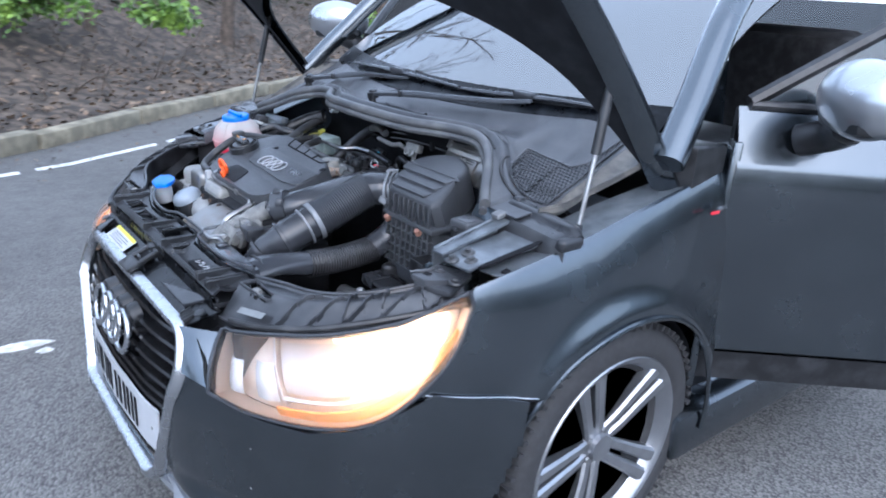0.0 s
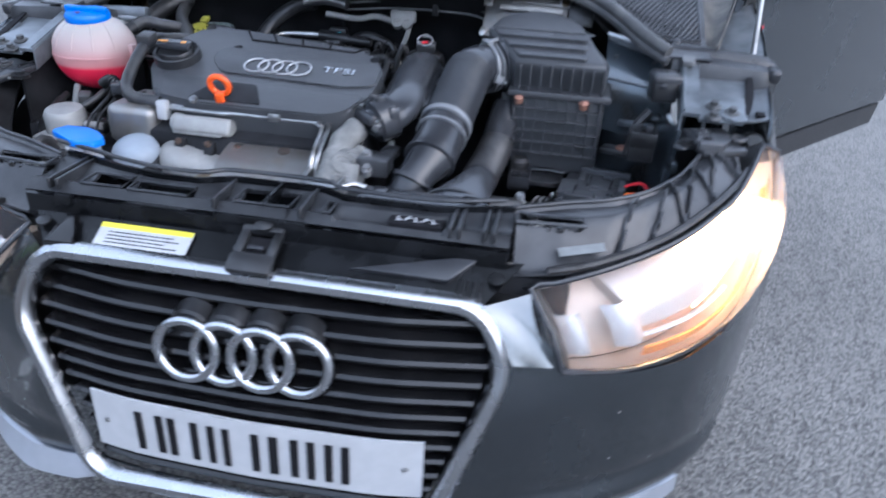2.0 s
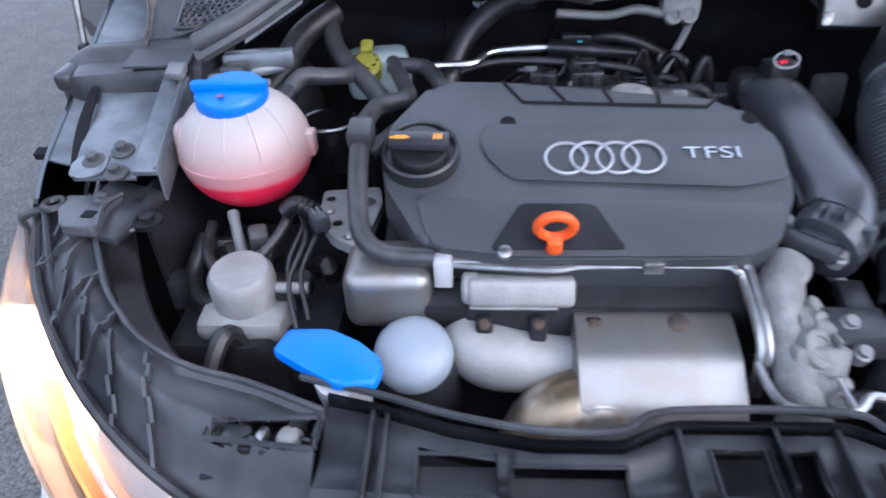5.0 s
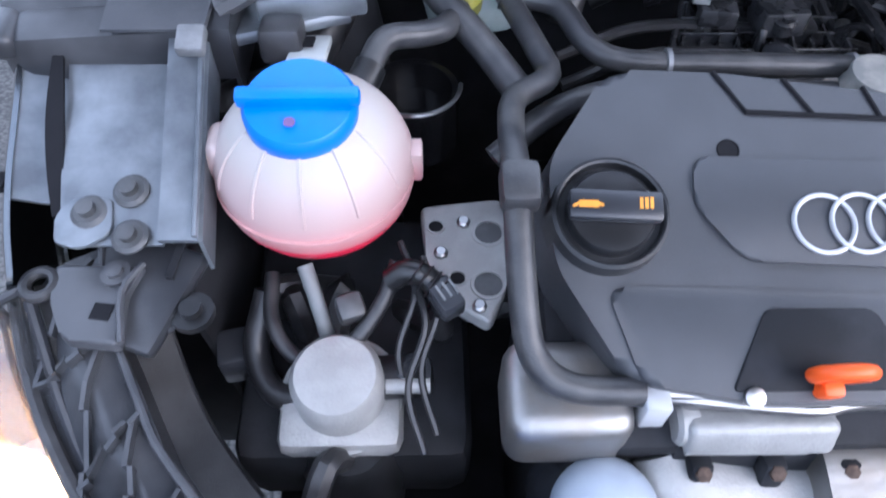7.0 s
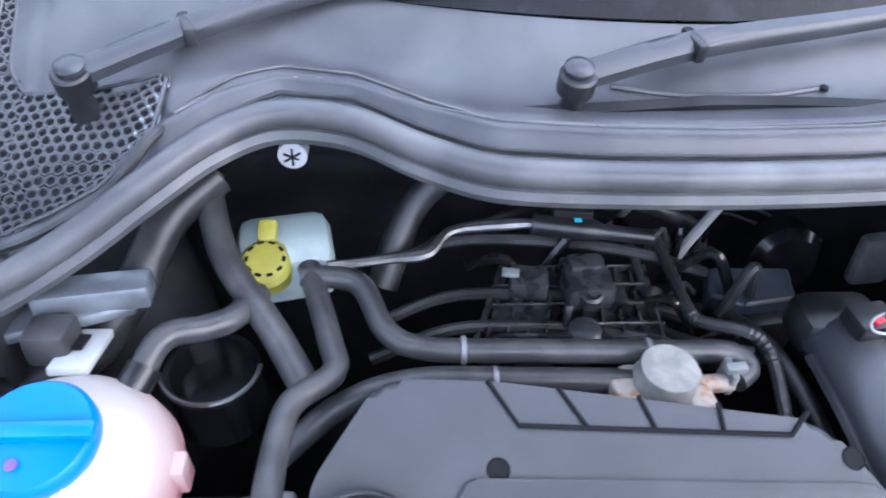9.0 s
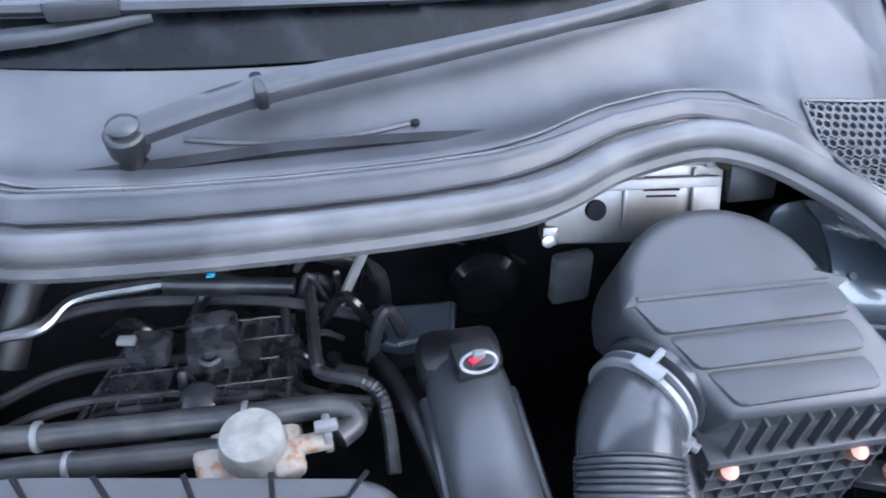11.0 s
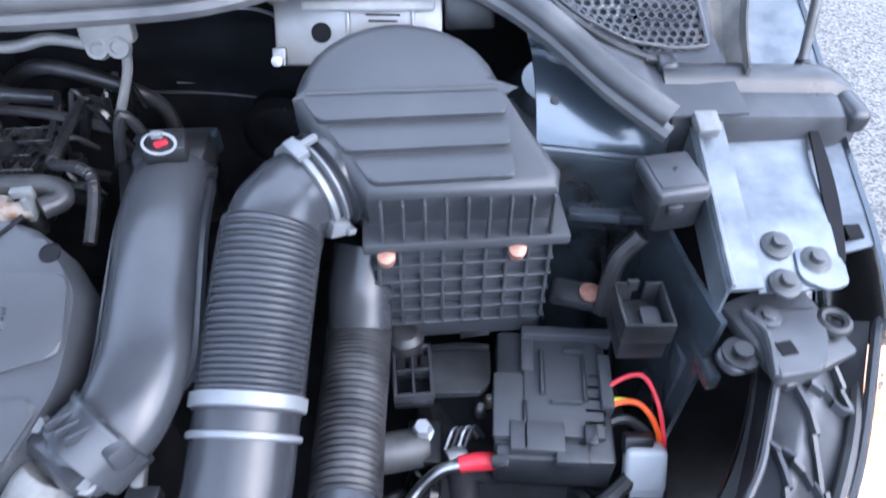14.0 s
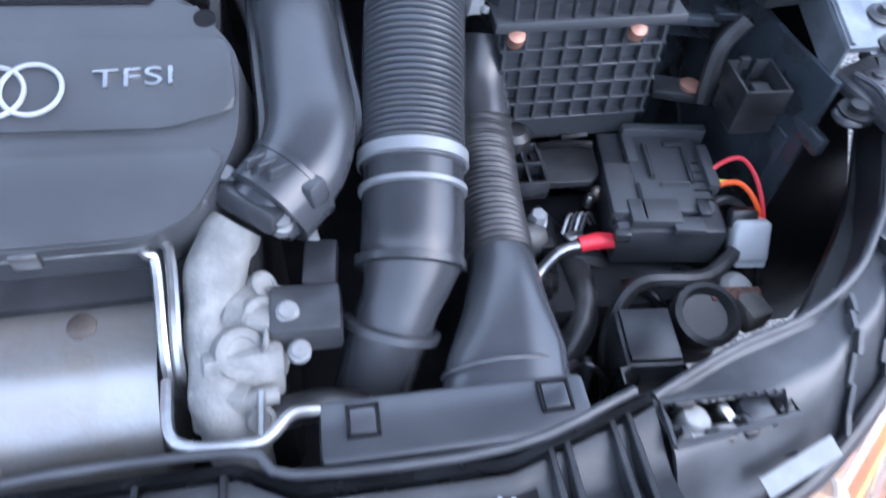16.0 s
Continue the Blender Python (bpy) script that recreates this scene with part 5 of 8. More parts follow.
# doors, both open
def door(s):
    hinge, way = Vector((across(s, 0.802), 1.125, 0)), Vector((s * 0.64, 0.77, 0))
    out = Vector((0.77 * s, -0.64, 0))
    prof = [(0.395, -0.04), (0.405, -0.01), (0.48, 0.0), (0.492, 0.014), (0.64, 0.018), (0.85, 0.028), (0.935, 0.033), (0.948, 0.028), (1.0, 0.008), (1.062, -0.025)]

    def dp(u, k, o=0.0):
        z, d = prof[k]
        return hinge + way * (u * (1 + 0.0 * k)) + out * (d + o) + Vector((0, 0, z))
    bm = grid(bmesh.new(), lambda u, k: dp(u, int(k)), steps(-0.004, 1.15, 24), list(range(len(prof))))
    D = part("door", thick(bm, 0.004), PAINT, CAR, "open dark grey door seen from outside" if s > 0 else "open dark grey door")
    bm = grid(bmesh.new(), lambda u, z: hinge + way * u - out * 0.05 + Vector((0, 0, z)), steps(0, 1.15, 10), steps(0.4, 1.055, 6))
    band_bm = grid(bmesh.new(), lambda u, k: dp(u, int(k), 0.003), steps(-0.02, 1.14, 12), [0, 1, 2])
    part("sill_band", thick(band_bm, 0.003), PLASTIC, D, "black lower band of the door")
    part("door_lining", thick(bm, 0.02), PLASTIC, D, "black inner door lining")
    part("door_edge", B(hinge - out * 0.008 + Vector((0, 0, 0.69)), (0.02, 0.07, 0.6), (0, 0, 40 * s), 0.004), PAINT, D)
    part("belt_strip", T([hinge + way * u - out * 0.024 + Vector((0, 0, 1.066)) for u in (0.02, 0.5, 1.1)], 0.011, 8), RUBBER, D)
    rim = [hinge + way * u - out * d + Vector((0, 0, z)) for u, d, z in ((0.02, 0.03, 1.07), (0.25, 0.07, 1.21), (0.5, 0.12, 1.35), (0.75, 0.14, 1.42), (1.08, 0.14, 1.42), (1.14, 0.05, 1.07))]
    part("window_frame", T(rim, 0.017, 8, 4), PLASTIC, D, "black window frame")
    bm = bmesh.new()
    lo = [hinge + way * u - out * 0.03 + Vector((0, 0, 1.07)) for u in steps(0.03, 1.12, 10)]
    hi = [hinge + way * u - out * lerp(u, [(0, 0.03), (0.5, 0.12), (0.75, 0.14)]) + Vector((0, 0, lerp(u, [(0.03, 1.08), (0.25, 1.21), (0.5, 1.35), (0.75, 1.42)]))) for u in steps(0.03, 1.12, 10)]
    a, b = ([bm.verts.new(p) for p in q] for q in (lo, hi))
    for k in range(10):
        bm.faces.new((a[k], a[k + 1], b[k + 1], b[k]))
    part("window_pane", thick(bm, 0.004), TINT, D, "tinted window pane")
    c = hinge + way * 0.17 + out * 0.14 + Vector((0, 0, 1.11))
    yaw = math.degrees(math.atan2(out.y, out.x))
    bm = bmesh.new()
    bmesh.ops.create_uvsphere(bm, u_segments=24, v_segments=16, radius=1, matrix=pose(c.x, c.y, c.z, 0, 0, yaw) @ Matrix.Diagonal((0.125, 0.075, 0.078, 1)))
    M = part("mirror", bm, MIRRORC, D, "silver-grey door mirror housing")
    part("mirror_base", B(c + Vector((0, 0, -0.04)), (0.17, 0.1, 0.05), (0, 0, yaw), 0.02), PLASTIC, D, "black lower half of the mirror")
    part("mirror_foot", T([c - out * 0.03 + Vector((0, 0, -0.06)), c - out * 0.09 + Vector((0, 0, -0.085)), hinge + way * 0.13 + Vector((0, 0, 1.0))], 0.036, 12, 4), PLASTIC, D)


door(1)
door(-1)

# ---- engine bay ----
BOLTD = material("dull_bolt", (0.09, 0.092, 0.095), 0.5, 0.5, 0.15, 60, 0.1)
HOSER = material("grey_hose", (0.042, 0.043, 0.047), 0.36, 0, 0.25, 40, 0.15, 500, color2=(0.06, 0.06, 0.06))
PALECAP = material("pale_cap", (0.27, 0.31, 0.36), 0.42, 0, 0.06, 40, 0.04)
TANKGREY = material("milky_plastic", (0.4, 0.42, 0.42), 0.45, 0, 0.1, 40, 0.05)
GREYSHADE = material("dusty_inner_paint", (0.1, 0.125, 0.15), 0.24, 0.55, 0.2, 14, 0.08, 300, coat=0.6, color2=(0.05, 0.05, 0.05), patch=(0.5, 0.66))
def bulkhead_y(z):
    return curve_at(z, [(0.3, 0.955), (0.7, 0.955), (0.835, 0.885), (0.885, 0.8), (0.95, 0.77)])


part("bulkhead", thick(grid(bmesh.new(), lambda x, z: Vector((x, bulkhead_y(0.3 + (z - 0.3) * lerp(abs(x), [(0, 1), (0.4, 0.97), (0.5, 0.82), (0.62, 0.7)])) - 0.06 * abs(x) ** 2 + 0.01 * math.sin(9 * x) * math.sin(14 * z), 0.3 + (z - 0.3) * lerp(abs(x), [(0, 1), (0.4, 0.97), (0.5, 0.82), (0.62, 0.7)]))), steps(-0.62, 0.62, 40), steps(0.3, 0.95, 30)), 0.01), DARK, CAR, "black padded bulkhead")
for x, y, z in ((-0.356, 0.778, 0.884), (-0.226, 0.86, 0.84)):
    part("bulkhead_clip", L((x, y, z), (0, -1, 0.1), [(0.013, -0.02), (0.013, 0.003), (0.009, 0.004), (0.003, 0.004)], 18), WHITE, CAR, "round white insulation clip")
    for k in range(3):
        part("clip_spoke", B((x, y - 0.0045, z), (0.002, 0.001, 0.017), (-6, 60 * k, 0), 0), INK, CAR)
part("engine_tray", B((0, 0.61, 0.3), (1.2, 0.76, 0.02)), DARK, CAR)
for s in (1, -1):
    # left wing and tower get the near-black in place of falling shade
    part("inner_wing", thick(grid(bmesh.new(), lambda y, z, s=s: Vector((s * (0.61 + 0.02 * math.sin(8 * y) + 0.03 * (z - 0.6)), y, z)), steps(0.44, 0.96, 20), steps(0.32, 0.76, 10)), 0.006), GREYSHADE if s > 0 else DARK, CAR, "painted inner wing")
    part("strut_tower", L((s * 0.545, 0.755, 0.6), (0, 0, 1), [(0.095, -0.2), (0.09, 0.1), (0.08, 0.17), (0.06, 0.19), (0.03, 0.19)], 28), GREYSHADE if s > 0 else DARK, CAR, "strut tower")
    # rail and plate on the inner wing
    R = part("wing_rail", thick(grid(bmesh.new(), lambda u, v, s=s: Vector((across(s, 0.606 + 0.012 * u + 0.028 * v), 0.452 + 0.2 * u, 0.788 + 0.058 * u)), steps(0, 1, 8), [0, 1]), 0.006), RAW, CAR, "pale painted metal rail")
    part("rail_side", thick(grid(bmesh.new(), lambda u, v, s=s: Vector((across(s, 0.606 + 0.012 * u), 0.452 + 0.2 * u, 0.786 + 0.058 * u - 0.035 * v)), steps(0, 1, 8), [0, 1]), 0.003), RAW, R)
    part("wing_plate", thick(grid(bmesh.new(), lambda u, v, s=s: Vector((across(s, 0.634 + (0.072 + 0.03 * u) * v), 0.455 + 0.2 * u, 0.778 + 0.048 * u + 0.004 * math.sin(7 * u))), steps(0, 1, 12), steps(0, 1, 4)), 0.004), RAW, R)
    part("wing_gap", thick(grid(bmesh.new(), lambda u, v, s=s: Vector((across(s, 0.707 + 0.026 * u + (0.004 + 0.01 * math.sin(math.pi * (0.15 + 0.8 * u))) * v), 0.476 + 0.15 * u, 0.7855 + 0.04 * u)), steps(0, 1, 10), [0, 1]), 0.003), INK, R)
    for x, y in ((0.66, 0.494), (0.656, 0.459), (0.688, 0.478)):
        part("bolt", L((across(s, x), y, 0.785 + 0.05 * (y - 0.47) / 0.2), (0, -0.2, 1), [(0.0135, 0), (0.0135, 0.002), (0.0105, 0.004), (0.0105, 0.0045), (0.0065, 0.005), (0.0065, 0.011), (0.003, 0.0115)], 16), BOLTD, R)
    part("bracket", P(rounded([(across(s, x), y) for x, y in ((0.67, 0.462), (0.672, 0.49), (0.7, 0.492), (0.712, 0.478), (0.71, 0.455), (0.69, 0.45))], 0.006, 3), 0.001, 0.004, Matrix.Translation((0, 0.455, 0.7795)) @ pose(0, 0, 0, 13.5) @ Matrix.Translation((0, -0.455, 0)), 0.0012), RAW, R)
    part("rail_lip", T([(across(s, 0.607 + 0.012 * u), 0.452 + 0.2 * u, 0.792 + 0.058 * u) for u in steps(0, 1, 6)], 0.0024, 6, 0), RAW, R)
    part("rail_tab", B((across(s, 0.622), 0.6, 0.842), (0.022, 0.024, 0.012), (14, 0, 0), 0.003), CASTDARK, R)
    part("frame_bolt", L((across(s, 0.615), 0.418, 0.742), (0, 0, 1), [(0.016, 0), (0.016, 0.006), (0.008, 0.006), (0.008, 0.012), (0.004, 0.012)], 16), PLASTIC, CAR)
    part("headlight_mount", B((across(s, 0.66), 0.437, 0.747), (0.08, 0.085, 0.014), (8, 0, s * 22), 0.005), FRAMEP, CAR)
    for dx, dy in ((0.645, 0.455), (0.675, 0.42)):
        part("mount_hole", L((across(s, dx), dy, 0.7535), (0, -0.1, 1), [(0.008, 0), (0.008, 0.002), (0.006, 0.0025), (0.003, 0.001)], 12), INK, CAR)

# engine cover
RINGM = material("satin_chrome", (0.42, 0.43, 0.45), 0.34, 0.35, 0.04, 40, 0)
EC = Matrix.Translation((0.006, 0.465, 0.797)) @ pose(0, 0, 0, 18.3)
K = 1.053


def loc(x, y):
    return (x, (y - 0.465) * K)


outline = rounded([loc(*p) for p in ((-0.288, 0.578), (-0.338, 0.505), (-0.338, 0.43), (-0.292, 0.352), (-0.2, 0.334), (0.02, 0.334), (0.058, 0.352), (0.086, 0.41), (0.089, 0.48), (0.048, 0.54), (-0.199, 0.574))], 0.018, 4)
COV = part("engine_cover", P(outline, -0.06, 0.0, EC, 0.009, 4, 0.02), COVER, CAR, "dark grey plastic engine cover with chrome emblem")
part("raised_panel", P(rounded([loc(*p) for p in ((-0.228, 0.506), (0.078, 0.494), (0.082, 0.43), (0.03, 0.418), (-0.2, 0.43), (-0.232, 0.47))], 0.012, 4), -0.002, 0.0035, EC, 0.003), COVER, COV)
part("lower_step", P(rounded([loc(*p) for p in ((-0.28, 0.35), (-0.2, 0.338), (0.02, 0.338), (0.05, 0.352), (0.075, 0.4), (-0.3, 0.415))], 0.014, 4), -0.03, 0.003, EC, 0.006), COVER, COV)
part("dipstick_notch", P(rounded([loc(*p) for p in ((-0.222, 0.345), (-0.192, 0.398), (-0.118, 0.397), (-0.092, 0.345))], 0.006, 3), -0.02, 0.005, EC, 0.001), DARK, COV)
for p in ((-0.201, 0.511), (0.06, 0.512)):
    x, y = loc(*p)
    part("mount_hole", L(EC @ Vector((x, y, -0.004)), EC.to_3x3() @ Vector((0, 0, 1)), [(0.0086, 0.0035), (0.0086, 0.0046), (0.0076, 0.005), (0.0072, 0.0044), (0.002, 0.0043)], 20), INK, COV)
groove = [loc(*p) for p in ((-0.205, 0.572), (-0.184, 0.54), (0.018, 0.529), (0.034, 0.545))]
part("groove", T([EC @ Vector((x, y, 0.0005)) for x, y in groove], 0.0022, 6, 0), INK, COV)
for k in range(1, 4):
    a, b = Vector(groove[1]).lerp(Vector(groove[2]), k / 4), Vector(groove[0]).lerp(Vector(groove[3]), k / 4 - 0.03)
    part("groove", T([EC @ Vector((*a, 0.0005)), EC @ Vector((*b, 0.0005))], 0.002, 6, 0), INK, COV)
for k in range(4):
    c = loc(-0.142 + 0.0265 * k, 0.455)
    part("ring", T([EC @ Vector((c[0] + 0.0215 * math.cos(a), c[1] + 0.0215 * math.sin(a), 0.005 + 0.0008 * (k % 2))) for a in (2 * math.pi * i / 36 for i in range(37))], 0.0019, 8, 0, cap=False), RINGM, COV, "chrome ring")


def lettering(text, size, m, mat, parent, label, spread=1.0):
    cu = bpy.data.curves.new("lettering", "FONT")
    cu.body, cu.size, cu.extrude, cu.space_character = text, size, 0.0012, spread
    tmp = bpy.data.objects.new("lettering", cu)
    me = bpy.data.meshes.new_from_object(tmp)
    bm = bmesh.new()
    bm.from_mesh(me)
    bmesh.ops.transform(bm, matrix=m, verts=bm.verts)
    bpy.data.objects.remove(tmp)
    return part("lettering", bm, mat, parent, label, smooth=0)


lettering("TFSI", 0.024, EC @ Matrix.Translation((-0.021, -0.013, 0.005)) @ Matrix.Diagonal((1.35, 0.95, 1, 1)), CHROME, COV, "raised chrome lettering", 1.05)
OC = Vector((-0.289, 0.457, 0.808))
ax = EC.to_3x3() @ Vector((0, 0, 1))
part("cap_well", L(OC, ax, [(0.043, -0.03), (0.041, 0.002), (0.0385, 0.004), (0.037, 0.003), (0.036, -0.004), (0.02, -0.004)], 36), PLASTIC, COV)
CAP = part("oil_cap", L(OC, ax, [(0.031, -0.004), (0.031, 0.004), (0.029, 0.007), (0.01, 0.008)], 30), PLASTIC, COV, "black oil filler cap with orange symbols")
part("cap_grip", B(OC + ax * 0.014, (0.064, 0.022, 0.012), (18.3, 0, -4), 0.004), SATIN, CAP)
for dx, w, h, a in ((-0.019, 0.013, 0.005, 0), (-0.027, 0.007, 0.002, 35), (-0.012, 0.006, 0.002, -30)):
    part("symbol", B(OC + ax * 0.0203 + Vector((dx, 0, 0)), (w, h, 0.0006), (18.3, 0, a - 4), 0), AMBERINK, CAP, "orange oil can symbol")
for dx in (0.016, 0.0195, 0.023):
    part("symbol", B(OC + ax * 0.0203 + Vector((dx, 0, 0)), (0.0022, 0.008, 0.0006), (18.3, 0, -4), 0), AMBERINK, CAP)
dip = Vector((-0.155, 0.344, 0.787))
tl = Vector((0, -0.33, 0.94)).normalized()
DS = part("dipstick_handle", T([dip + Vector((0.0165 * math.cos(a), 0, 0)) + tl * 0.0165 * math.sin(a) for a in (2 * math.pi * i / 30 for i in range(31))], 0.0052, 10, 0, cap=False), ORANGE, COV, "orange dipstick ring")
part("dipstick_stem", B(dip - tl * 0.03 + Vector((0, -0.01, 0.002)), (0.015, 0.011, 0.03), (19, 0, 0), 0.004), ORANGE, DS)
part("bolt", L((-0.202, 0.342, 0.757), (0, -0.5, 1), [(0.007, 0), (0.007, 0.006), (0.004, 0.007)], 12), STEEL, CAR)

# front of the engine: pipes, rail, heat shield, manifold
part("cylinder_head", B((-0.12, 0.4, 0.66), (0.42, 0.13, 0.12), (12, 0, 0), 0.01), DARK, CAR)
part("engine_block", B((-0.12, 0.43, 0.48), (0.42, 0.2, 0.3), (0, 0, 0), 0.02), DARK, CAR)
for d in (0, 1):
    part("coolant_pipe", T([(-0.272, 0.352, 0.742 - 0.004 * d), (-0.16, 0.347 - 0.009 * d, 0.741), (-0.12, 0.351 - 0.009 * d, 0.742), (0.0, 0.352 - 0.009 * d, 0.741), (0.028 - 0.01 * d, 0.347 - 0.01 * d, 0.739), (0.034 - 0.01 * d, 0.33, 0.732), (0.036 - 0.008 * d, 0.27, 0.704), (0.034 - 0.008 * d, 0.262, 0.65)], 0.0042, 8, 5), STEEL, CAR, "bright steel coolant pipe")
part("pipe_block", B((-0.262, 0.345, 0.735), (0.018, 0.018, 0.032), (0, 0, 0), 0.002), WHITE, CAR, "pale pipe bracket")
part("pipe_clip", B((-0.06, 0.347, 0.743), (0.02, 0.024, 0.014), (0, 0, 0), 0.002), STEEL, CAR)
RB = part("rail_body", B((-0.186, 0.338, 0.716), (0.106, 0.034, 0.03), (-22, 0, 0), 0.007, 3), ALLOY, CAR, "cast alloy rail")
part("rail_end", L((-0.235, 0.341, 0.716), (-1, 0, 0), [(0.0165, -0.006), (0.0165, 0.006), (0.013, 0.009), (0.004, 0.009)], 18), ALLOY, RB)
part("rail_bead", T([(-0.236, 0.324, 0.706), (-0.15, 0.323, 0.706)], 0.0035, 8, 0), ALLOY, RB)
part("gasket_plate", B((-0.17, 0.326, 0.682), (0.14, 0.008, 0.04), (-15, 0, 0), 0.002), DARK, CAR)
MB = part("exhaust_manifold", T([(-0.24, 0.338, 0.668), (-0.232, 0.32, 0.658), (-0.205, 0.311, 0.65), (-0.16, 0.308, 0.648), (-0.1, 0.31, 0.65)], lambda u: 0.026 + 0.01 * math.sin(math.pi * min(1, u * 1.15)), 18, flat=0.9), ALLOY, CAR, "rounded cast exhaust manifold")
for k in range(3):
    part("manifold_tab", B((-0.222 + 0.053 * k, 0.318, 0.684), (0.017, 0.02, 0.026), (-18, 0, 0), 0.004), DARK, MB)
    part("manifold_nut", L((-0.222 + 0.053 * k, 0.312, 0.692), (0, -0.6, 1), [(0.006, 0), (0.006, 0.005), (0.003, 0.007)], 6), RUSTNUT, MB)
COPPER = material("copper_screw", (0.42, 0.22, 0.16), 0.5, 0.5, 0.15, 100, 0.2, 300)
RUST = material("rust", (0.13, 0.07, 0.05), 0.8, 0.2, 0.4, 200, 0.5, 400, color2=(0.2, 0.12, 0.09))
PALERUST = material("stained_alloy", (0.42, 0.38, 0.34), 0.6, 0.1, 0.2, 90, 0.2, 300, color2=(0.3, 0.17, 0.1), patch=(0.5, 0.62))
BRONZE = material("heated_steel", (0.42, 0.33, 0.22), 0.35, 0.9, 0.3, 40, 0.1, 300, color2=(0.55, 0.5, 0.44))
part("exhaust_elbow", T([(-0.09, 0.262, 0.63), (-0.125, 0.262, 0.63), (-0.158, 0.252, 0.617), (-0.175, 0.238, 0.58), (-0.178, 0.23, 0.52)], 0.04, 22), BRONZE, CAR, "heat-tinted exhaust elbow")


def shield_point(x, v):
    y = curve_at(v, [(0, 0.374), (0.14, 0.357), (0.2, 0.338), (0.26, 0.324), (0.45, 0.275), (0.62, 0.236), (0.8, 0.206), (1, 0.19)])
    z = curve_at(v, [(0, 0.69), (0.14, 0.688), (0.2, 0.692), (0.26, 0.699), (0.45, 0.688), (0.62, 0.662), (0.8, 0.618), (1, 0.56)])
    return Vector((x, y, z + 0.003 * math.sin(40 * x) * (v < 0.2)))


def shield_skin(k, v):
    """The lid with its two sides turned down."""
    wide = 0.0 if v < 0.22 else 1.0
    x0, x1 = -0.119 - 0.015 * wide, 0.011 + 0.006 * wide
    p = shield_point(x0 + (x1 - x0) * max(0, min(1, k)), v)
    over = max(0, -k) + max(0, k - 1)
    return p + Vector(((k - max(0, min(1, k))) * 0.02, 0, -1.2 * over * over * 0.6 - 0.16 * over)) * (0.2 + 0.8 * wide)


HS = part("heat_shield", thick(grid(bmesh.new(), shield_skin, [-0.25, -0.15, -0.08, -0.03, 0.0, 0.03] + steps(0.08, 0.92, 12) + [0.97, 1.0, 1.03, 1.08, 1.15, 1.25], steps(0, 1, 40)), 0.0025), SHIELD, CAR, "pressed metal heat shield over the turbocharger")
part("shield_bead", T([shield_point(x, 0.235) + Vector((0, 0, 0.0015)) for x in steps(-0.128, 0.014, 10)], 0.0025, 6, 0), SHIELD, HS)
BRIVET = material("brown_rivet", (0.075, 0.062, 0.055), 0.5, 0.4, 0.3, 60, 0.2)
for x, v in ((-0.061, 0.1), (-0.035, 0.31)):
    part("shield_rivet", L(shield_point(x, v), (0, -0.3, 1), [(0.0105, 0), (0.0105, 0.0015), (0.006, 0.003), (0.002, 0.003)], 16), BRIVET, HS, "dull brown mounting rivet")

# turbo housing, clamp, actuator
CASTP = material("matt_pale_casting", (0.2, 0.203, 0.2), 0.75, 0.15, 0.22, 45, 0.6, 260, color2=(0.25, 0.25, 0.243))
TB = part("turbo_housing", T([(0.08, 0.362, 0.735), (0.066, 0.345, 0.722), (0.057, 0.315, 0.708), (0.055, 0.28, 0.695), (0.058, 0.25, 0.68), (0.066, 0.234, 0.655), (0.068, 0.23, 0.6)], lambda u: 0.0195 + 0.003 * math.sin(9 * u) + 0.0012 * math.sin(31 * u), 16), CASTP, CAR, "rough cast alloy compressor housing")
for p, w, a in (((0.084, 0.304, 0.69), (0.042, 0.046, 0.045), (-12, 14, -12)), ((0.076, 0.272, 0.684), (0.056, 0.04, 0.042), (-20, 8, 8)), ((0.062, 0.25, 0.672), (0.04, 0.034, 0.04), (-20, 0, -15)), ((0.095, 0.285, 0.68), (0.03, 0.02, 0.05), (-10, 20, 20))):
    part("casting_body", B(p, w, a, 0.005, 2), CASTP, TB)
part("casting_foot", T([(0.07, 0.24, 0.678), (0.085, 0.243, 0.684), (0.1, 0.246, 0.682)], 0.0075, 10, 2), CASTP, TB)
for k in range(3):
    part("casting_rib", B((0.07 + 0.013 * k, 0.318 - 0.02 * k, 0.716 - 0.004 * k), (0.004, 0.026, 0.008), (-14, 10, -25 + 10 * k), 0.0018), CASTP, TB)
for p, r, h, ax in (((0.088, 0.3, 0.7), 0.02, 0.03, (0.6, -0.5, 0.6)), ((0.075, 0.272, 0.7), 0.023, 0.03, (0.5, -0.6, 0.8)), ((0.06, 0.24, 0.676), 0.018, 0.026, (0.1, -0.6, 1)), ((0.09, 0.325, 0.702), 0.014, 0.03, (0.7, -0.2, 0.8)), ((0.085, 0.235, 0.672), 0.013, 0.028, (0.5, -0.8, 0.7))):
    part("boss", L(p, ax, [(r * 0.86, -0.012), (r * 0.82, h * 0.2), (r * 0.78, h * 0.3), (r * 0.62, h * 0.36), (r * 0.5, h * 0.36), (r * 0.46, h * 0.3), (r * 0.05, h * 0.3)], 18), CASTP, TB)
for p in ((0.075, 0.387, 0.762), (0.114, 0.346, 0.75), (0.04, 0.374, 0.73), (0.112, 0.292, 0.715), (0.118, 0.268, 0.7)):
    part("bolt", L(p, (0.1, -0.4, 1), [(0.0085, -0.012), (0.0085, 0.0), (0.0058, 0.001), (0.0058, 0.006), (0.003, 0.006)], 14), CASTDARK, TB)
part("clamp_plate", B((0.094, 0.368, 0.75), (0.062, 0.03, 0.02), (-20, 0, -42), 0.005), SATIN, TB, "grey flange clamp")
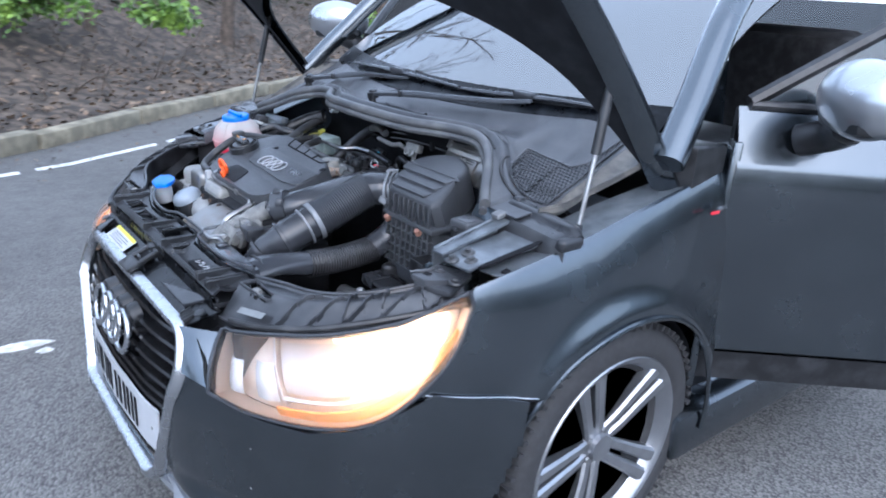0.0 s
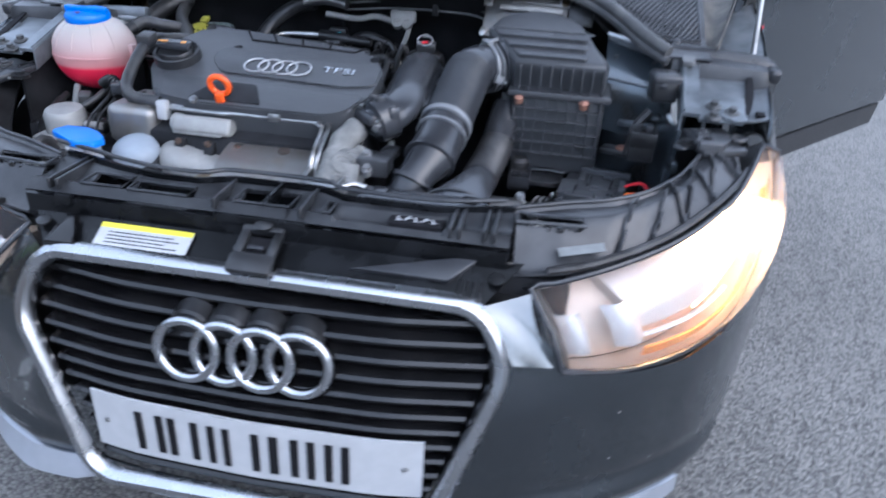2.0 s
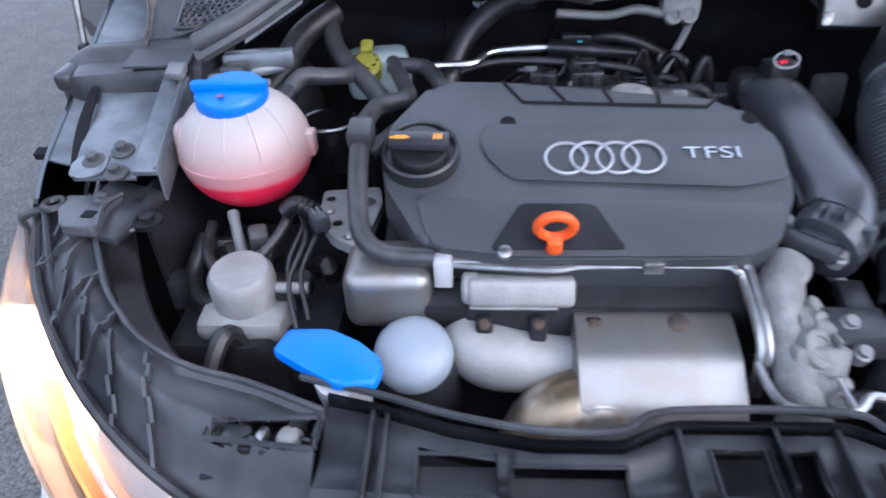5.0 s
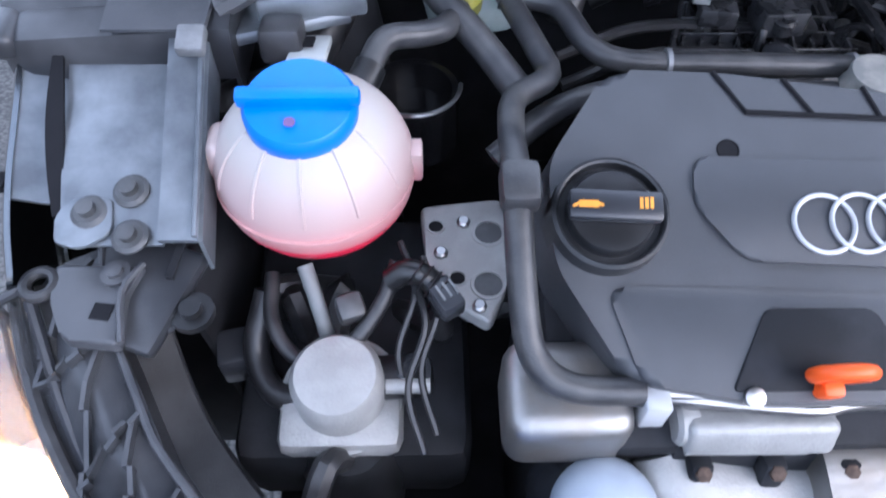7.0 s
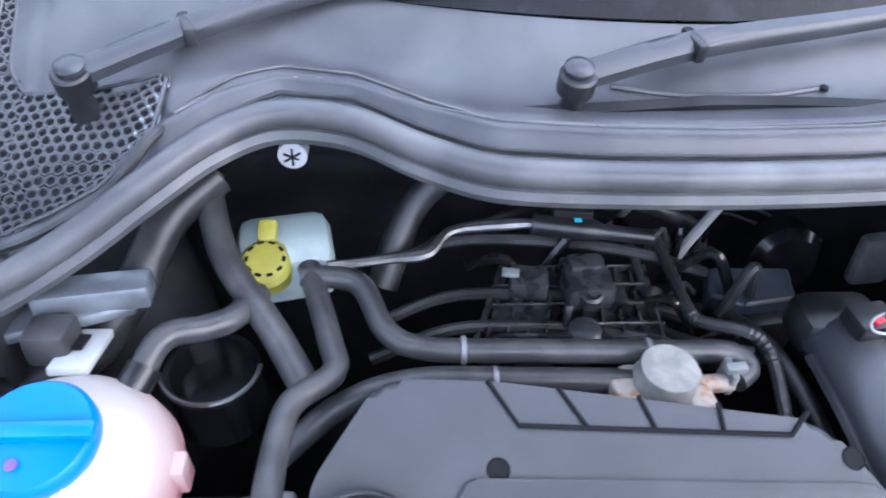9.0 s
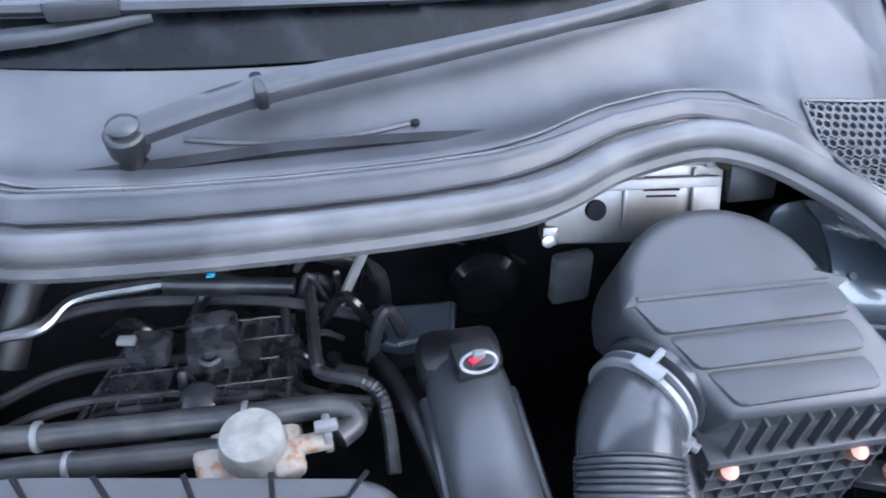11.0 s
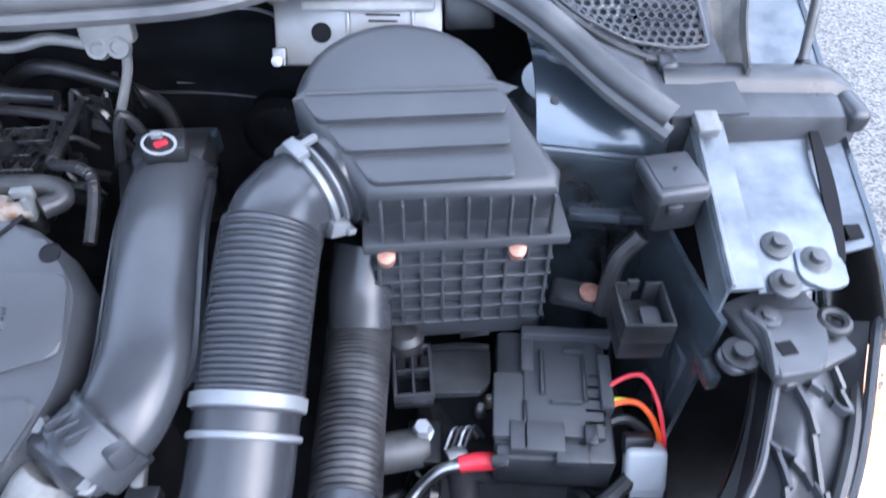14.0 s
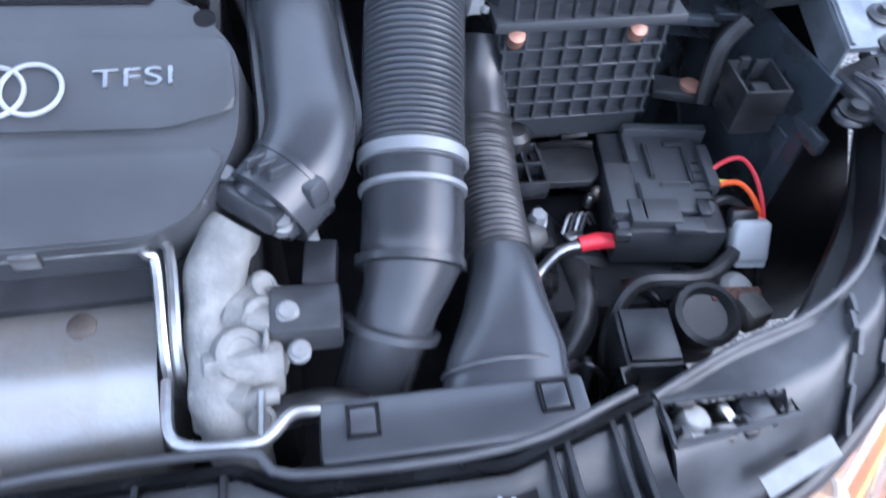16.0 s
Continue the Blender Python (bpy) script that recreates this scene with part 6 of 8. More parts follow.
part("actuator", B((0.124, 0.297, 0.698), (0.052, 0.042, 0.03), (0, 0, -2), 0.004), FRAMEP, TB, "black electric actuator")
part("sensor_plug", B((0.137, 0.34, 0.702), (0.026, 0.044, 0.016), (0, 0, -6), 0.003), FRAMEP, CAR)
part("sensor_plug", B((0.132, 0.372, 0.704), (0.01, 0.03, 0.012), (0, 0, 8), 0.002), PAPER, CAR)
part("return_pipe", T([(0.026, 0.262, 0.69), (0.03, 0.222, 0.69), (0.045, 0.21, 0.69), (0.08, 0.207, 0.69), (0.095, 0.21, 0.69), (0.11, 0.225, 0.69), (0.128, 0.228, 0.685)], 0.0045, 8, 4), STEEL, CAR, "bright steel return pipe")
part("pipe_stay", T([(0.09, 0.21, 0.692), (0.09, 0.245, 0.69)], 0.003, 6, 0), STEEL, CAR)
part("oil_hose", T([(0.09, 0.24, 0.66), (0.13, 0.245, 0.66), (0.17, 0.25, 0.63)], 0.012, 10), RUBBER, CAR)

# charge pipe and intake hose
HOSEP = material("hose_plastic", (0.043, 0.046, 0.053), 0.2, 0, 0.06, 18, 0.08, 800, color2=(0.049, 0.052, 0.058))
CPP = [(0.132, 0.66, 0.77), (0.132, 0.625, 0.785), (0.134, 0.56, 0.785), (0.138, 0.49, 0.775), (0.14, 0.43, 0.765), (0.125, 0.388, 0.752), (0.098, 0.362, 0.742)]
CP = part("charge_pipe", T(CPP, lambda u: 0.036 - 0.006 * max(0, u - 0.8) * 5, 20, 8, flat=0.75), HOSEP, CAR, "satin black plastic charge pipe")
for d in (-1, 1):
    part("seam", T([Vector(p) + Vector((d * 0.037, 0, -0.004)) for p in CPP[1:5]] + [Vector(CPP[5]) + Vector((d * 0.03, d * 0.02, -0.004))], 0.0052, 6, 5), SATIN, CP)
part("pipe_head", B((0.13, 0.662, 0.782), (0.075, 0.05, 0.045), (0, 0, 0), 0.014), PLASTIC, CP)
SN = part("pressure_sensor", B((0.136, 0.634, 0.818), (0.036, 0.03, 0.018), (0, 0, 8), 0.003), PLASTIC, CP, "black sensor with a red lock tab")
CLPS = material("pale_sensor_plastic", (0.3, 0.31, 0.33), 0.5)
part("sensor_rim", T([Vector((0.136 + 0.0145 * math.cos(a), 0.619 + 0.004 * math.sin(a), 0.834 + 0.0085 * math.sin(a))) for a in (2 * math.pi * k / 20 for k in range(21))], 0.0014, 6, 0, cap=False), CLPS, SN)
part("sensor_lug", B((0.136, 0.621, 0.842), (0.01, 0.006, 0.006), (0, 0, 0), 0.001), PAPER, SN)
part("lock_tab", B((0.135, 0.626, 0.829), (0.012, 0.006, 0.004), (0, 0, 30), 0.001), RED, SN)
HOSE = [(0.305, 0.614, 0.792), (0.283, 0.598, 0.797), (0.262, 0.581, 0.802), (0.246, 0.56, 0.805), (0.236, 0.53, 0.8), (0.223, 0.448, 0.757), (0.213, 0.37, 0.719)]
HZ = spline(HOSE, 10)
IH = part("intake_hose", T(HZ[:43], lambda u: 0.0425 - 0.0025 * min(1, u * 1.3), 24, 0, flat=0.97), HOSEP, CAR, "black corrugated air intake hose")
cor = [at(HZ[39:57], k / 330) for k in range(331)]
part("bellows", T(cor, lambda u: 0.0402 + 0.003 * abs(math.sin(math.pi * u * 30)) ** 0.7, 28, 0), HOSEP, IH, "ribbed bellows of the hose")
part("hose_end", T([HZ[55], (0.21, 0.35, 0.709), (0.204, 0.328, 0.698), (0.194, 0.308, 0.685), (0.182, 0.292, 0.665), (0.168, 0.275, 0.62)], lambda u: 0.041 - 0.01 * min(1, max(0, u - 0.25) * 3), 24, 5), SATIN, IH)


def band(c, d, r, w, name, mat, parent, label=""):
    d = Vector(d).normalized()
    return part(name, L(Vector(c) - d * w / 2, d, [(r - 0.003, 0), (r, 0.001), (r, w - 0.001), (r - 0.003, w)], 32), mat, parent, label)


CLP = material("zinc_clamp", (0.24, 0.25, 0.265), 0.55, 0.5, 0.08, 60, 0.05)
NK = Vector((0.79, 0.61, 0.05)).normalized()
NC = Vector((0.263, 0.582, 0.801))
band(NC, NK, 0.0462, 0.007, "hose_clamp", CLP, IH, "zinc spring clamp")
band(NC + NK * 0.011, NK, 0.0455, 0.004, "hose_clamp", CLP, IH)
band(NC + NK * 0.024, NK, 0.047, 0.01, "hose_collar", HOSEP, IH)
part("clamp_ear", B((0.26, 0.583, 0.848), (0.012, 0.026, 0.007), (0, -10, 35), 0.001), CLP, IH)
part("clamp_ear", B((0.268, 0.589, 0.85), (0.022, 0.006, 0.006), (0, -10, 35), 0.001), CLP, IH)
part("clamp_ear", B((0.29, 0.546, 0.79), (0.018, 0.01, 0.014), (0, 20, 35), 0.001), CLP, IH)
part("clamp_ear", B((0.298, 0.549, 0.786), (0.008, 0.016, 0.006), (0, 20, 35), 0.001), CLP, IH)
band(HZ[-6], HZ[-6] - HZ[-7], 0.0455, 0.012, "hose_clamp", CLP, IH, "zinc spring clamp")
band(HZ[-3], HZ[-3] - HZ[-4], 0.044, 0.006, "hose_clamp", CLP, IH)
band((0.206, 0.334, 0.701), (-0.15, -0.85, -0.45), 0.044, 0.008, "hose_collar", SATIN, IH)
band((0.114, 0.376, 0.748), (-0.027, -0.026, -0.01), 0.037, 0.03, "pipe_coupler", HOSEP, CP)
band((0.124, 0.387, 0.752), (-0.027, -0.026, -0.01), 0.0385, 0.006, "coupler_rim", HOSEP, CP)
part("coupler_catch", B((0.135, 0.362, 0.765), (0.018, 0.026, 0.02), (-10, 0, 45), 0.004), HOSEP, CP)
for k in range(3):
    part("coupler_rib", B((0.104 + 0.008 * k, 0.378 - 0.006 * k, 0.783), (0.003, 0.028, 0.008), (-16, 0, -45), 0.001), HOSEP, CP)
band((0.186, 0.297, 0.672), (-0.3, -0.6, -0.7), 0.0395, 0.008, "hose_collar", SATIN, IH)

# air box
lid = [(0.317, 0.54), (0.479, 0.536), (0.484, 0.558), (0.443, 0.634)] + [(0.349 + 0.093 * math.cos(q), 0.637 + 0.087 * math.sin(q)) for q in (radians(d) for d in range(0, 181, 12))] + [(0.256, 0.634)]
tilt2 = Matrix.Translation((0, 0.541, 0.832)) @ pose(0, 0, 0, 20) @ Matrix.Translation((0, -0.541, 0))
AB = part("air_box", P(lid, -0.09, 0.0, tilt2, 0.014, 5, 0.0), COVER, CAR, "dark grey ribbed air filter box")


def lid_step(y, x0, x1):
    """One tread of the lid: it stands proud along its front edge and fades out at the back, with a rolled end."""
    deep = 0.0295
    bm = prism(bmesh.new(), rounded([(x0, y), (x1, y), (x1, y + deep * 0.9), (x0 - 0.016, y + deep)], 0.0065, 5), -0.003, 0.0062, None, 0.0028, 3)
    for v in bm.verts:
        if v.co.z > 0:
            v.co.z *= 1 - 0.93 * max(0, min(1, (v.co.y - y) / deep)) ** 0.8
    bmesh.ops.transform(bm, matrix=tilt2, verts=bm.verts)
    part("lid_step", bm, COVER, AB)


for k in range(3):
    y = 0.5475 + 0.0315 * k
    lid_step(y, 0.322 - 0.0215 * k, 0.442)
part("dome_edge", T([tilt2 @ Vector((0.268 + 0.168 * u, 0.643 - 0.002 * u, 0.0004)) for u in steps(0, 1, 12)], 0.0024, 6, 0), COVER, AB)
part("lid_speck", L(tilt2 @ Vector((0.295, 0.62, 0.0)), (0, -0.34, 0.94), [(0.002, 0), (0.0012, 0.0008)], 8), PAPER, AB)
part("lower_box", B((0.4, 0.645, 0.7), (0.17, 0.2, 0.16), (0, 0, 0), 0.012), COVER, AB)
part("split_flange", B((0.402, 0.64, 0.772), (0.185, 0.215, 0.012), (0, 0, 0), 0.003), COVER, AB)
for k in range(9):
    part("lid_rib", B((0.328 + 0.0185 * k, 0.539, 0.797), (0.0025, 0.008, 0.05), (0, 0, 0), 0.0005, 1), COVER, AB)
for k in range(9):
    part("box_rib", B((0.322 + 0.0195 * k, 0.542, 0.712), (0.003, 0.012, 0.105), (0, 0, 0), 0.0005, 1), COVER, AB)
for k in range(5):
    part("box_rib", B((0.4, 0.542, 0.745 - 0.021 * k), (0.165, 0.012, 0.003), (0, 0, 0), 0.0005, 1), COVER, AB)
for x in (0.33, 0.447):
    part("lid_screw", L((x, 0.532, 0.765), (0, -0.5, 1), [(0.008, -0.01), (0.008, 0.002), (0.003, 0.004)], 14), COPPER, AB, "copper-coloured lid screw")
part("box_mount", L((0.343, 0.535, 0.645), (0, 0, 1), [(0.02, -0.03), (0.018, 0.0), (0.012, 0.006), (0.005, 0.006)], 18), RUBBER, AB)
part("side_mount", B((0.515, 0.545, 0.68), (0.05, 0.03, 0.012), (0, 0, -20), 0.004), PLASTIC, AB)
part("lid_screw", L((0.527, 0.54, 0.686), (0, 0, 1), [(0.011, 0), (0.011, 0.004), (0.004, 0.005)], 14), COPPER, AB)

# fresh air duct
DU = part("air_duct", B((0.222, 0.208, 0.672), (0.19, 0.048, 0.035), (0, 0, -1), 0.006), HOSEP, CAR, "black fresh-air duct behind the lock carrier")
for x in (0.157, 0.292):
    for dx, dy, w, d in ((-0.0105, 0, 0.002, 0.024), (0.0105, 0, 0.002, 0.024), (0, -0.011, 0.022, 0.002), (0, 0.011, 0.022, 0.002)):
        part("duct_clip_edge", B((x + dx, 0.213 + dy, 0.6905), (w, d, 0.003), (0, 0, -1), 0), INK, DU)
    part("duct_clip", B((x, 0.213, 0.69), (0.0175, 0.0185, 0.004), (0, 0, -1), 0.001), HOSEP, DU)
bm = bmesh.new()
rows = []
for c, w, h in (((0.262, 0.225, 0.668), 0.05, 0.018), ((0.27, 0.26, 0.672), 0.047, 0.02), ((0.278, 0.3, 0.672), 0.036, 0.024), ((0.284, 0.335, 0.668), 0.03, 0.028), ((0.286, 0.36, 0.665), 0.028, 0.028)):
    rows.append([bm.verts.new(Vector(c) + Vector((w * math.cos(a), 0, h * math.sin(a)))) for a in (2 * math.pi * k / 20 for k in range(20))])
for p, q in zip(rows, rows[1:]):
    for k in range(20):
        bm.faces.new((p[k], p[(k + 1) % 20], q[(k + 1) % 20], q[k]))
part("duct_funnel", bm, HOSEP, DU)
part("funnel_crease", T([Vector((0.262 + 0.044 * math.cos(a), 0.247, 0.671 + 0.0205 * math.sin(a))) for a in (math.pi * k / 10 for k in range(11))], 0.0022, 6, 0), SATIN, DU)
cor = [at(spline([(0.286, 0.355, 0.665), (0.29, 0.42, 0.665), (0.296, 0.48, 0.672), (0.3, 0.52, 0.68)], 10), k / 190) for k in range(191)]
part("duct_bellows", T(cor, lambda u: 0.03 + 0.0011 * math.sin(2 * math.pi * u * 30), 20, 0), RUBBER, DU)
part("duct_neck", T([(0.3, 0.515, 0.68), (0.302, 0.55, 0.7), (0.31, 0.58, 0.73)], 0.031, 16), SATIN, DU)

# battery side
def on_fuse_box(x, y, z):
    """A place on the fuse box, which stands turned a little towards the engine."""
    c, n, u, v = math.cos(radians(16)), math.sin(radians(16)), x - 0.492, y - 0.485
    return (0.482 + c * u + n * v, 0.466 - n * u + c * v, z)


FB = part("fuse_box", B(on_fuse_box(0.492, 0.485, 0.605), (0.11, 0.145, 0.05), (0, 0, -8), 0.006), FRAMEP, CAR, "black fuse box over the battery")
part("fuse_lid", B(on_fuse_box(0.5, 0.49, 0.633), (0.075, 0.11, 0.008), (0, 0, -8), 0.003), COVER, FB)
part("fuse_lid", B(on_fuse_box(0.452, 0.46, 0.632), (0.03, 0.07, 0.012), (0, 0, -8), 0.003), COVER, FB)
part("fuse_hinge", B(on_fuse_box(0.507, 0.53, 0.64), (0.022, 0.008, 0.006), (0, 0, -8), 0.002), SATIN, FB)
part("fuse_hinge", B(on_fuse_box(0.53, 0.44, 0.64), (0.012, 0.02, 0.006), (0, 0, -8), 0.002), SATIN, FB)
for x, y, w, d, h in ((0.498, 0.548, 0.09, 0.012, 0.02), (0.54, 0.5, 0.012, 0.06, 0.016), (0.482, 0.43, 0.05, 0.03, 0.012), (0.515, 0.42, 0.03, 0.018, 0.008), (0.462, 0.52, 0.012, 0.04, 0.01), (0.505, 0.47, 0.03, 0.003, 0.016), (0.478, 0.5, 0.003, 0.05, 0.016)):
    part("fuse_box_step", B(on_fuse_box(x, y, 0.632 + h / 4), (w, d, h), (0, 0, -8), 0.002), COVER, FB)
for y in (0.405, 0.425, 0.445):
    part("fuse_box_catch", B(on_fuse_box(0.452, y, 0.626), (0.016, 0.01, 0.012), (0, 0, -8), 0.002), SATIN, FB)
for k, c in enumerate((0.0, 0.012, 0.024)):
    part("terminal", L(on_fuse_box(0.425 + 0.6 * c, 0.465 + c, 0.6), (0, 0, 1), [(0.006, 0), (0.006, 0.012), (0.003, 0.016)], 8), (STEEL, BRONZE, STEEL)[k], FB)
HP = part("cable_holder", P(rounded([(0.366, 0.474), (0.412, 0.472), (0.424, 0.482), (0.428, 0.522), (0.366, 0.526)], 0.005, 3), 0.622, 0.63, None, 0.001), PLASTIC, CAR, "black slotted cable holder in front of the air box")
part("holder_lip", T([(0.368, 0.524, 0.634), (0.4, 0.523, 0.636), (0.426, 0.52, 0.634)], 0.004, 8, 2), GLOSS, HP)
part("holder_floor", B((0.348, 0.5, 0.612), (0.036, 0.056, 0.006), (0, 0, 0), 0.001), INK, HP)
for dx, w, d, dy in ((-0.018, 0.004, 0.06, 0), (0.018, 0.004, 0.06, 0), (0, 0.003, 0.056, 0), (0, 0.036, 0.004, -0.028), (0, 0.036, 0.004, 0.028), (0, 0.036, 0.003, 0)):
    part("holder_bar", B((0.348 + dx, 0.5 + dy, 0.625), (w, d, 0.02), (0, 0, 0), 0.001), SATIN, HP)
ZINCB = material("bright_zinc", (0.45, 0.47, 0.5), 0.4, 0.6, 0.08, 60, 0.05)
part("battery", B((0.46, 0.44, 0.49), (0.22, 0.16, 0.15), (0, 0, 0), 0.01), DARK, CAR, "black battery")
WP = part("white_plug", B((0.557, 0.394, 0.606), (0.038, 0.024, 0.044), (-35, 0, -6), 0.006, 3), WHITE, CAR, "white cable plug")
part("plug_step", B((0.557, 0.381, 0.598), (0.032, 0.006, 0.026), (-35, 0, -6), 0.002), WHITE, WP)
part("plug_boot", B((0.552, 0.41, 0.622), (0.028, 0.016, 0.02), (-35, 0, -6), 0.004), PLASTIC, WP)
part("red_sleeve", T([(0.386, 0.412, 0.603), (0.405, 0.413, 0.605), (0.427, 0.41, 0.606)], lambda u: 0.0088 - 0.001 * abs(2 * u - 1), 12, 4), RED, CAR, "red heat-shrink sleeve")
part("grey_cable", T([(0.39, 0.412, 0.603), (0.368, 0.41, 0.598), (0.345, 0.398, 0.582), (0.322, 0.372, 0.565), (0.31, 0.34, 0.545), (0.305, 0.31, 0.51)], 0.0058, 10), STEEL, CAR, "grey cable")
part("red_wire", T([(0.522, 0.452, 0.63), (0.54, 0.463, 0.645), (0.566, 0.465, 0.65), (0.577, 0.44, 0.638), (0.58, 0.41, 0.61), (0.578, 0.39, 0.57)], 0.0023, 8), RED, CAR, "red wire loop")
part("orange_wire", T([(0.52, 0.438, 0.628), (0.542, 0.446, 0.636), (0.562, 0.441, 0.636), (0.575, 0.42, 0.62), (0.577, 0.395, 0.585)], 0.0027, 8), ORANGE, CAR, "orange wire loop")
part("yellow_wire", T([(0.522, 0.444, 0.626), (0.538, 0.45, 0.634), (0.552, 0.448, 0.634)], 0.0026, 8), YELLOW, CAR)
part("black_wire", T([(0.52, 0.43, 0.62), (0.55, 0.435, 0.622), (0.578, 0.41, 0.6), (0.582, 0.375, 0.55)], 0.005, 8), RUBBER, CAR, "black wire beside the red loop")
part("black_cable", T([(0.56, 0.4, 0.6), (0.5, 0.36, 0.6), (0.43, 0.36, 0.6), (0.4, 0.33, 0.56), (0.4, 0.29, 0.5)], 0.008, 8), RUBBER, CAR, "black cable")
part("black_hose", T([(0.37, 0.5, 0.55), (0.39, 0.42, 0.56), (0.385, 0.36, 0.55), (0.35, 0.32, 0.52)], 0.016, 10), RUBBER, CAR, "black hose")
part("lamp_socket", L((0.485, 0.318, 0.6), (0, -0.3, 1), [(0.03, -0.03), (0.032, 0.0), (0.026, 0.002), (0.022, -0.008), (0.004, -0.01)], 22), RUBBER, CAR)
SX = part("side_box", B((0.42, 0.302, 0.57), (0.055, 0.062, 0.06), (0, 0, -6), 0.006), FRAMEP, CAR, "black box with a flat lid beside the lamp")
part("box_lid", B((0.42, 0.302, 0.603), (0.047, 0.054, 0.006), (0, 0, -6), 0.002), FRAMEP, SX)
BN = part("battery_nut", L((0.354, 0.452, 0.595), (0, -0.1, 1), [(0.012, -0.004), (0.012, 0.003), (0.0095, 0.004), (0.0095, 0.014), (0.0075, 0.017), (0.002, 0.017)], 6), ZINCB, CAR, "bright zinc nut on the battery clamp")
part("clamp_bar", B((0.356, 0.446, 0.586), (0.032, 0.046, 0.01), (0, 0, -4), 0.002), PLASTIC, BN)
for p in ((0.306, 0.569, 0.6), (0.42, 0.56, 0.63), (0.46, 0.575, 0.63)):
    part("bolt", L(p, (0, -0.2, 1), [(0.01, 0), (0.01, 0.006), (0.005, 0.01)], 8), STEEL, CAR)
RS = part("relay_socket", B((0.552, 0.478, 0.708), (0.043, 0.046, 0.03), (0, 0, -3), 0.003), PLASTIC, CAR, "empty black relay socket")
for dx, dy, w, d in ((-0.021, 0, 0.003, 0.048), (0.021, 0, 0.003, 0.048), (0, -0.0235, 0.045, 0.003), (-0.013, 0.0235, 0.018, 0.003), (0.014, 0.0235, 0.016, 0.003)):
    part("socket_wall", B((0.552 + dx + 0.05 * dy, 0.478 + dy - 0.05 * dx, 0.732), (w, d, 0.026), (0, 0, -3), 0.0008), PLASTIC, RS)
part("relay", B((0.559, 0.474, 0.726), (0.017, 0.02, 0.012), (0, 0, -3), 0.001), SCUTTLE, RS, "grey relay contact")
part("socket_catch", B((0.548, 0.502, 0.742), (0.01, 0.006, 0.012), (0, 0, -3), 0.001), PLASTIC, RS)
SB_ = part("control_box", B((0.581, 0.553, 0.8), (0.044, 0.05, 0.04), (0, 0, 6), 0.006), PLASTIC, CAR, "small black control box with a clip")
part("box_lid", B((0.582, 0.554, 0.82), (0.049, 0.054, 0.016), (0, 0, 6), 0.005, 3), SCUTTLE, SB_)
part("lid_top", B((0.582, 0.555, 0.828), (0.04, 0.044, 0.003), (0, 0, 6), 0.001), SCUTTLE, SB_)
part("lid_pip", L((0.583, 0.555, 0.83), (0, 0, 1), [(0.003, 0), (0.002, 0.0015)], 10), PLASTIC, SB_)
part("box_clip", B((0.577, 0.526, 0.81), (0.014, 0.008, 0.01), (0, 0, 6), 0.002), SATIN, SB_)
part("box_cable", T([(0.565, 0.545, 0.76), (0.545, 0.54, 0.73), (0.535, 0.52, 0.68)], 0.009, 8), RUBBER, CAR)
SHELF = [(0.745, 0.852), (0.715, 0.85), (0.69, 0.84), (0.668, 0.82), (0.653, 0.8), (0.646, 0.789), (0.642, 0.78), (0.64, 0.75), (0.64, 0.69)]
WS = part("wing_shelf", thick(grid(bmesh.new(), lambda x, k: Vector((x, SHELF[k][0] - 0.12 * (x - 0.49), SHELF[k][1] - 0.1 * (x - 0.49) + 0.004 * math.sin(30 * x) * (k < 4))), steps(0.482, 0.612, 14), range(9)), 0.003), GREYSHADE, CAR, "glossy dark painted fold of the inner wing")
part("shelf_lip", T([(x, 0.642 - 0.12 * (x - 0.49), 0.79 - 0.1 * (x - 0.49)) for x in steps(0.484, 0.61, 8)], 0.0026, 6, 0), RAW, WS, "pale line along the edge of the fold")
for x in (0.5, 0.572):
    part("shelf_bolt", L((x, 0.672, 0.823 - 0.1 * (x - 0.49)), (0, -0.6, 0.8), [(0.007, 0), (0.007, 0.002), (0.004, 0.003), (0.004, 0.007), (0.001, 0.007)], 10), BOLTD, WS)
part("shelf_clip", B((0.492, 0.64, 0.765), (0.012, 0.012, 0.03), (0, 0, 10), 0.003), PLASTIC, WS)
part("wing_bracket", B((0.555, 0.628, 0.708), (0.07, 0.014, 0.012), (0, 0, -10), 0.003), RAW, CAR)

# control unit and things on the bulkhead
EU = part("control_unit", B((0.315, 0.775, 0.862), (0.17, 0.03, 0.095), (-28, 0, -6), 0.004), SHIELD, CAR, "cast alloy control unit on the bulkhead")
part("mount_hole", L((0.276, 0.76, 0.856), (0, -0.85, 0.5), [(0.01, 0), (0.01, 0.004), (0.009, 0.005)], 16), INK, EU)
part("unit_rib", B((0.325, 0.757, 0.885), (0.13, 0.008, 0.01), (-28, 0, -4), 0.002), ALLOY, EU)
EM = Matrix.Translation((0.315, 0.775, 0.862)) @ pose(0, 0, 0, -28, 0, -6)
for x, z, w, h in ((-0.08, -0.038, 0.014, 0.018), (-0.08, 0.03, 0.018, 0.03), (0.076, 0.036, 0.024, 0.022), (0.0, 0.041, 0.09, 0.007), (0.02, 0.029, 0.1, 0.004), (0.055, 0.0, 0.004, 0.05), (-0.01, -0.005, 0.004, 0.06)):
    part("unit_boss", B(EM @ Vector((x, -0.016, z)), (w, 0.007, h), (-28, 0, -6), 0.0015), SHIELD, EU)
for k in range(4):
    part("bar", B(EM @ Vector((0.025, -0.0156, 0.016 - 0.006 * k)), (0.035 - 0.006 * (k % 2), 0.001, 0.002), (-28, 0, -6), 0), INK, EU)
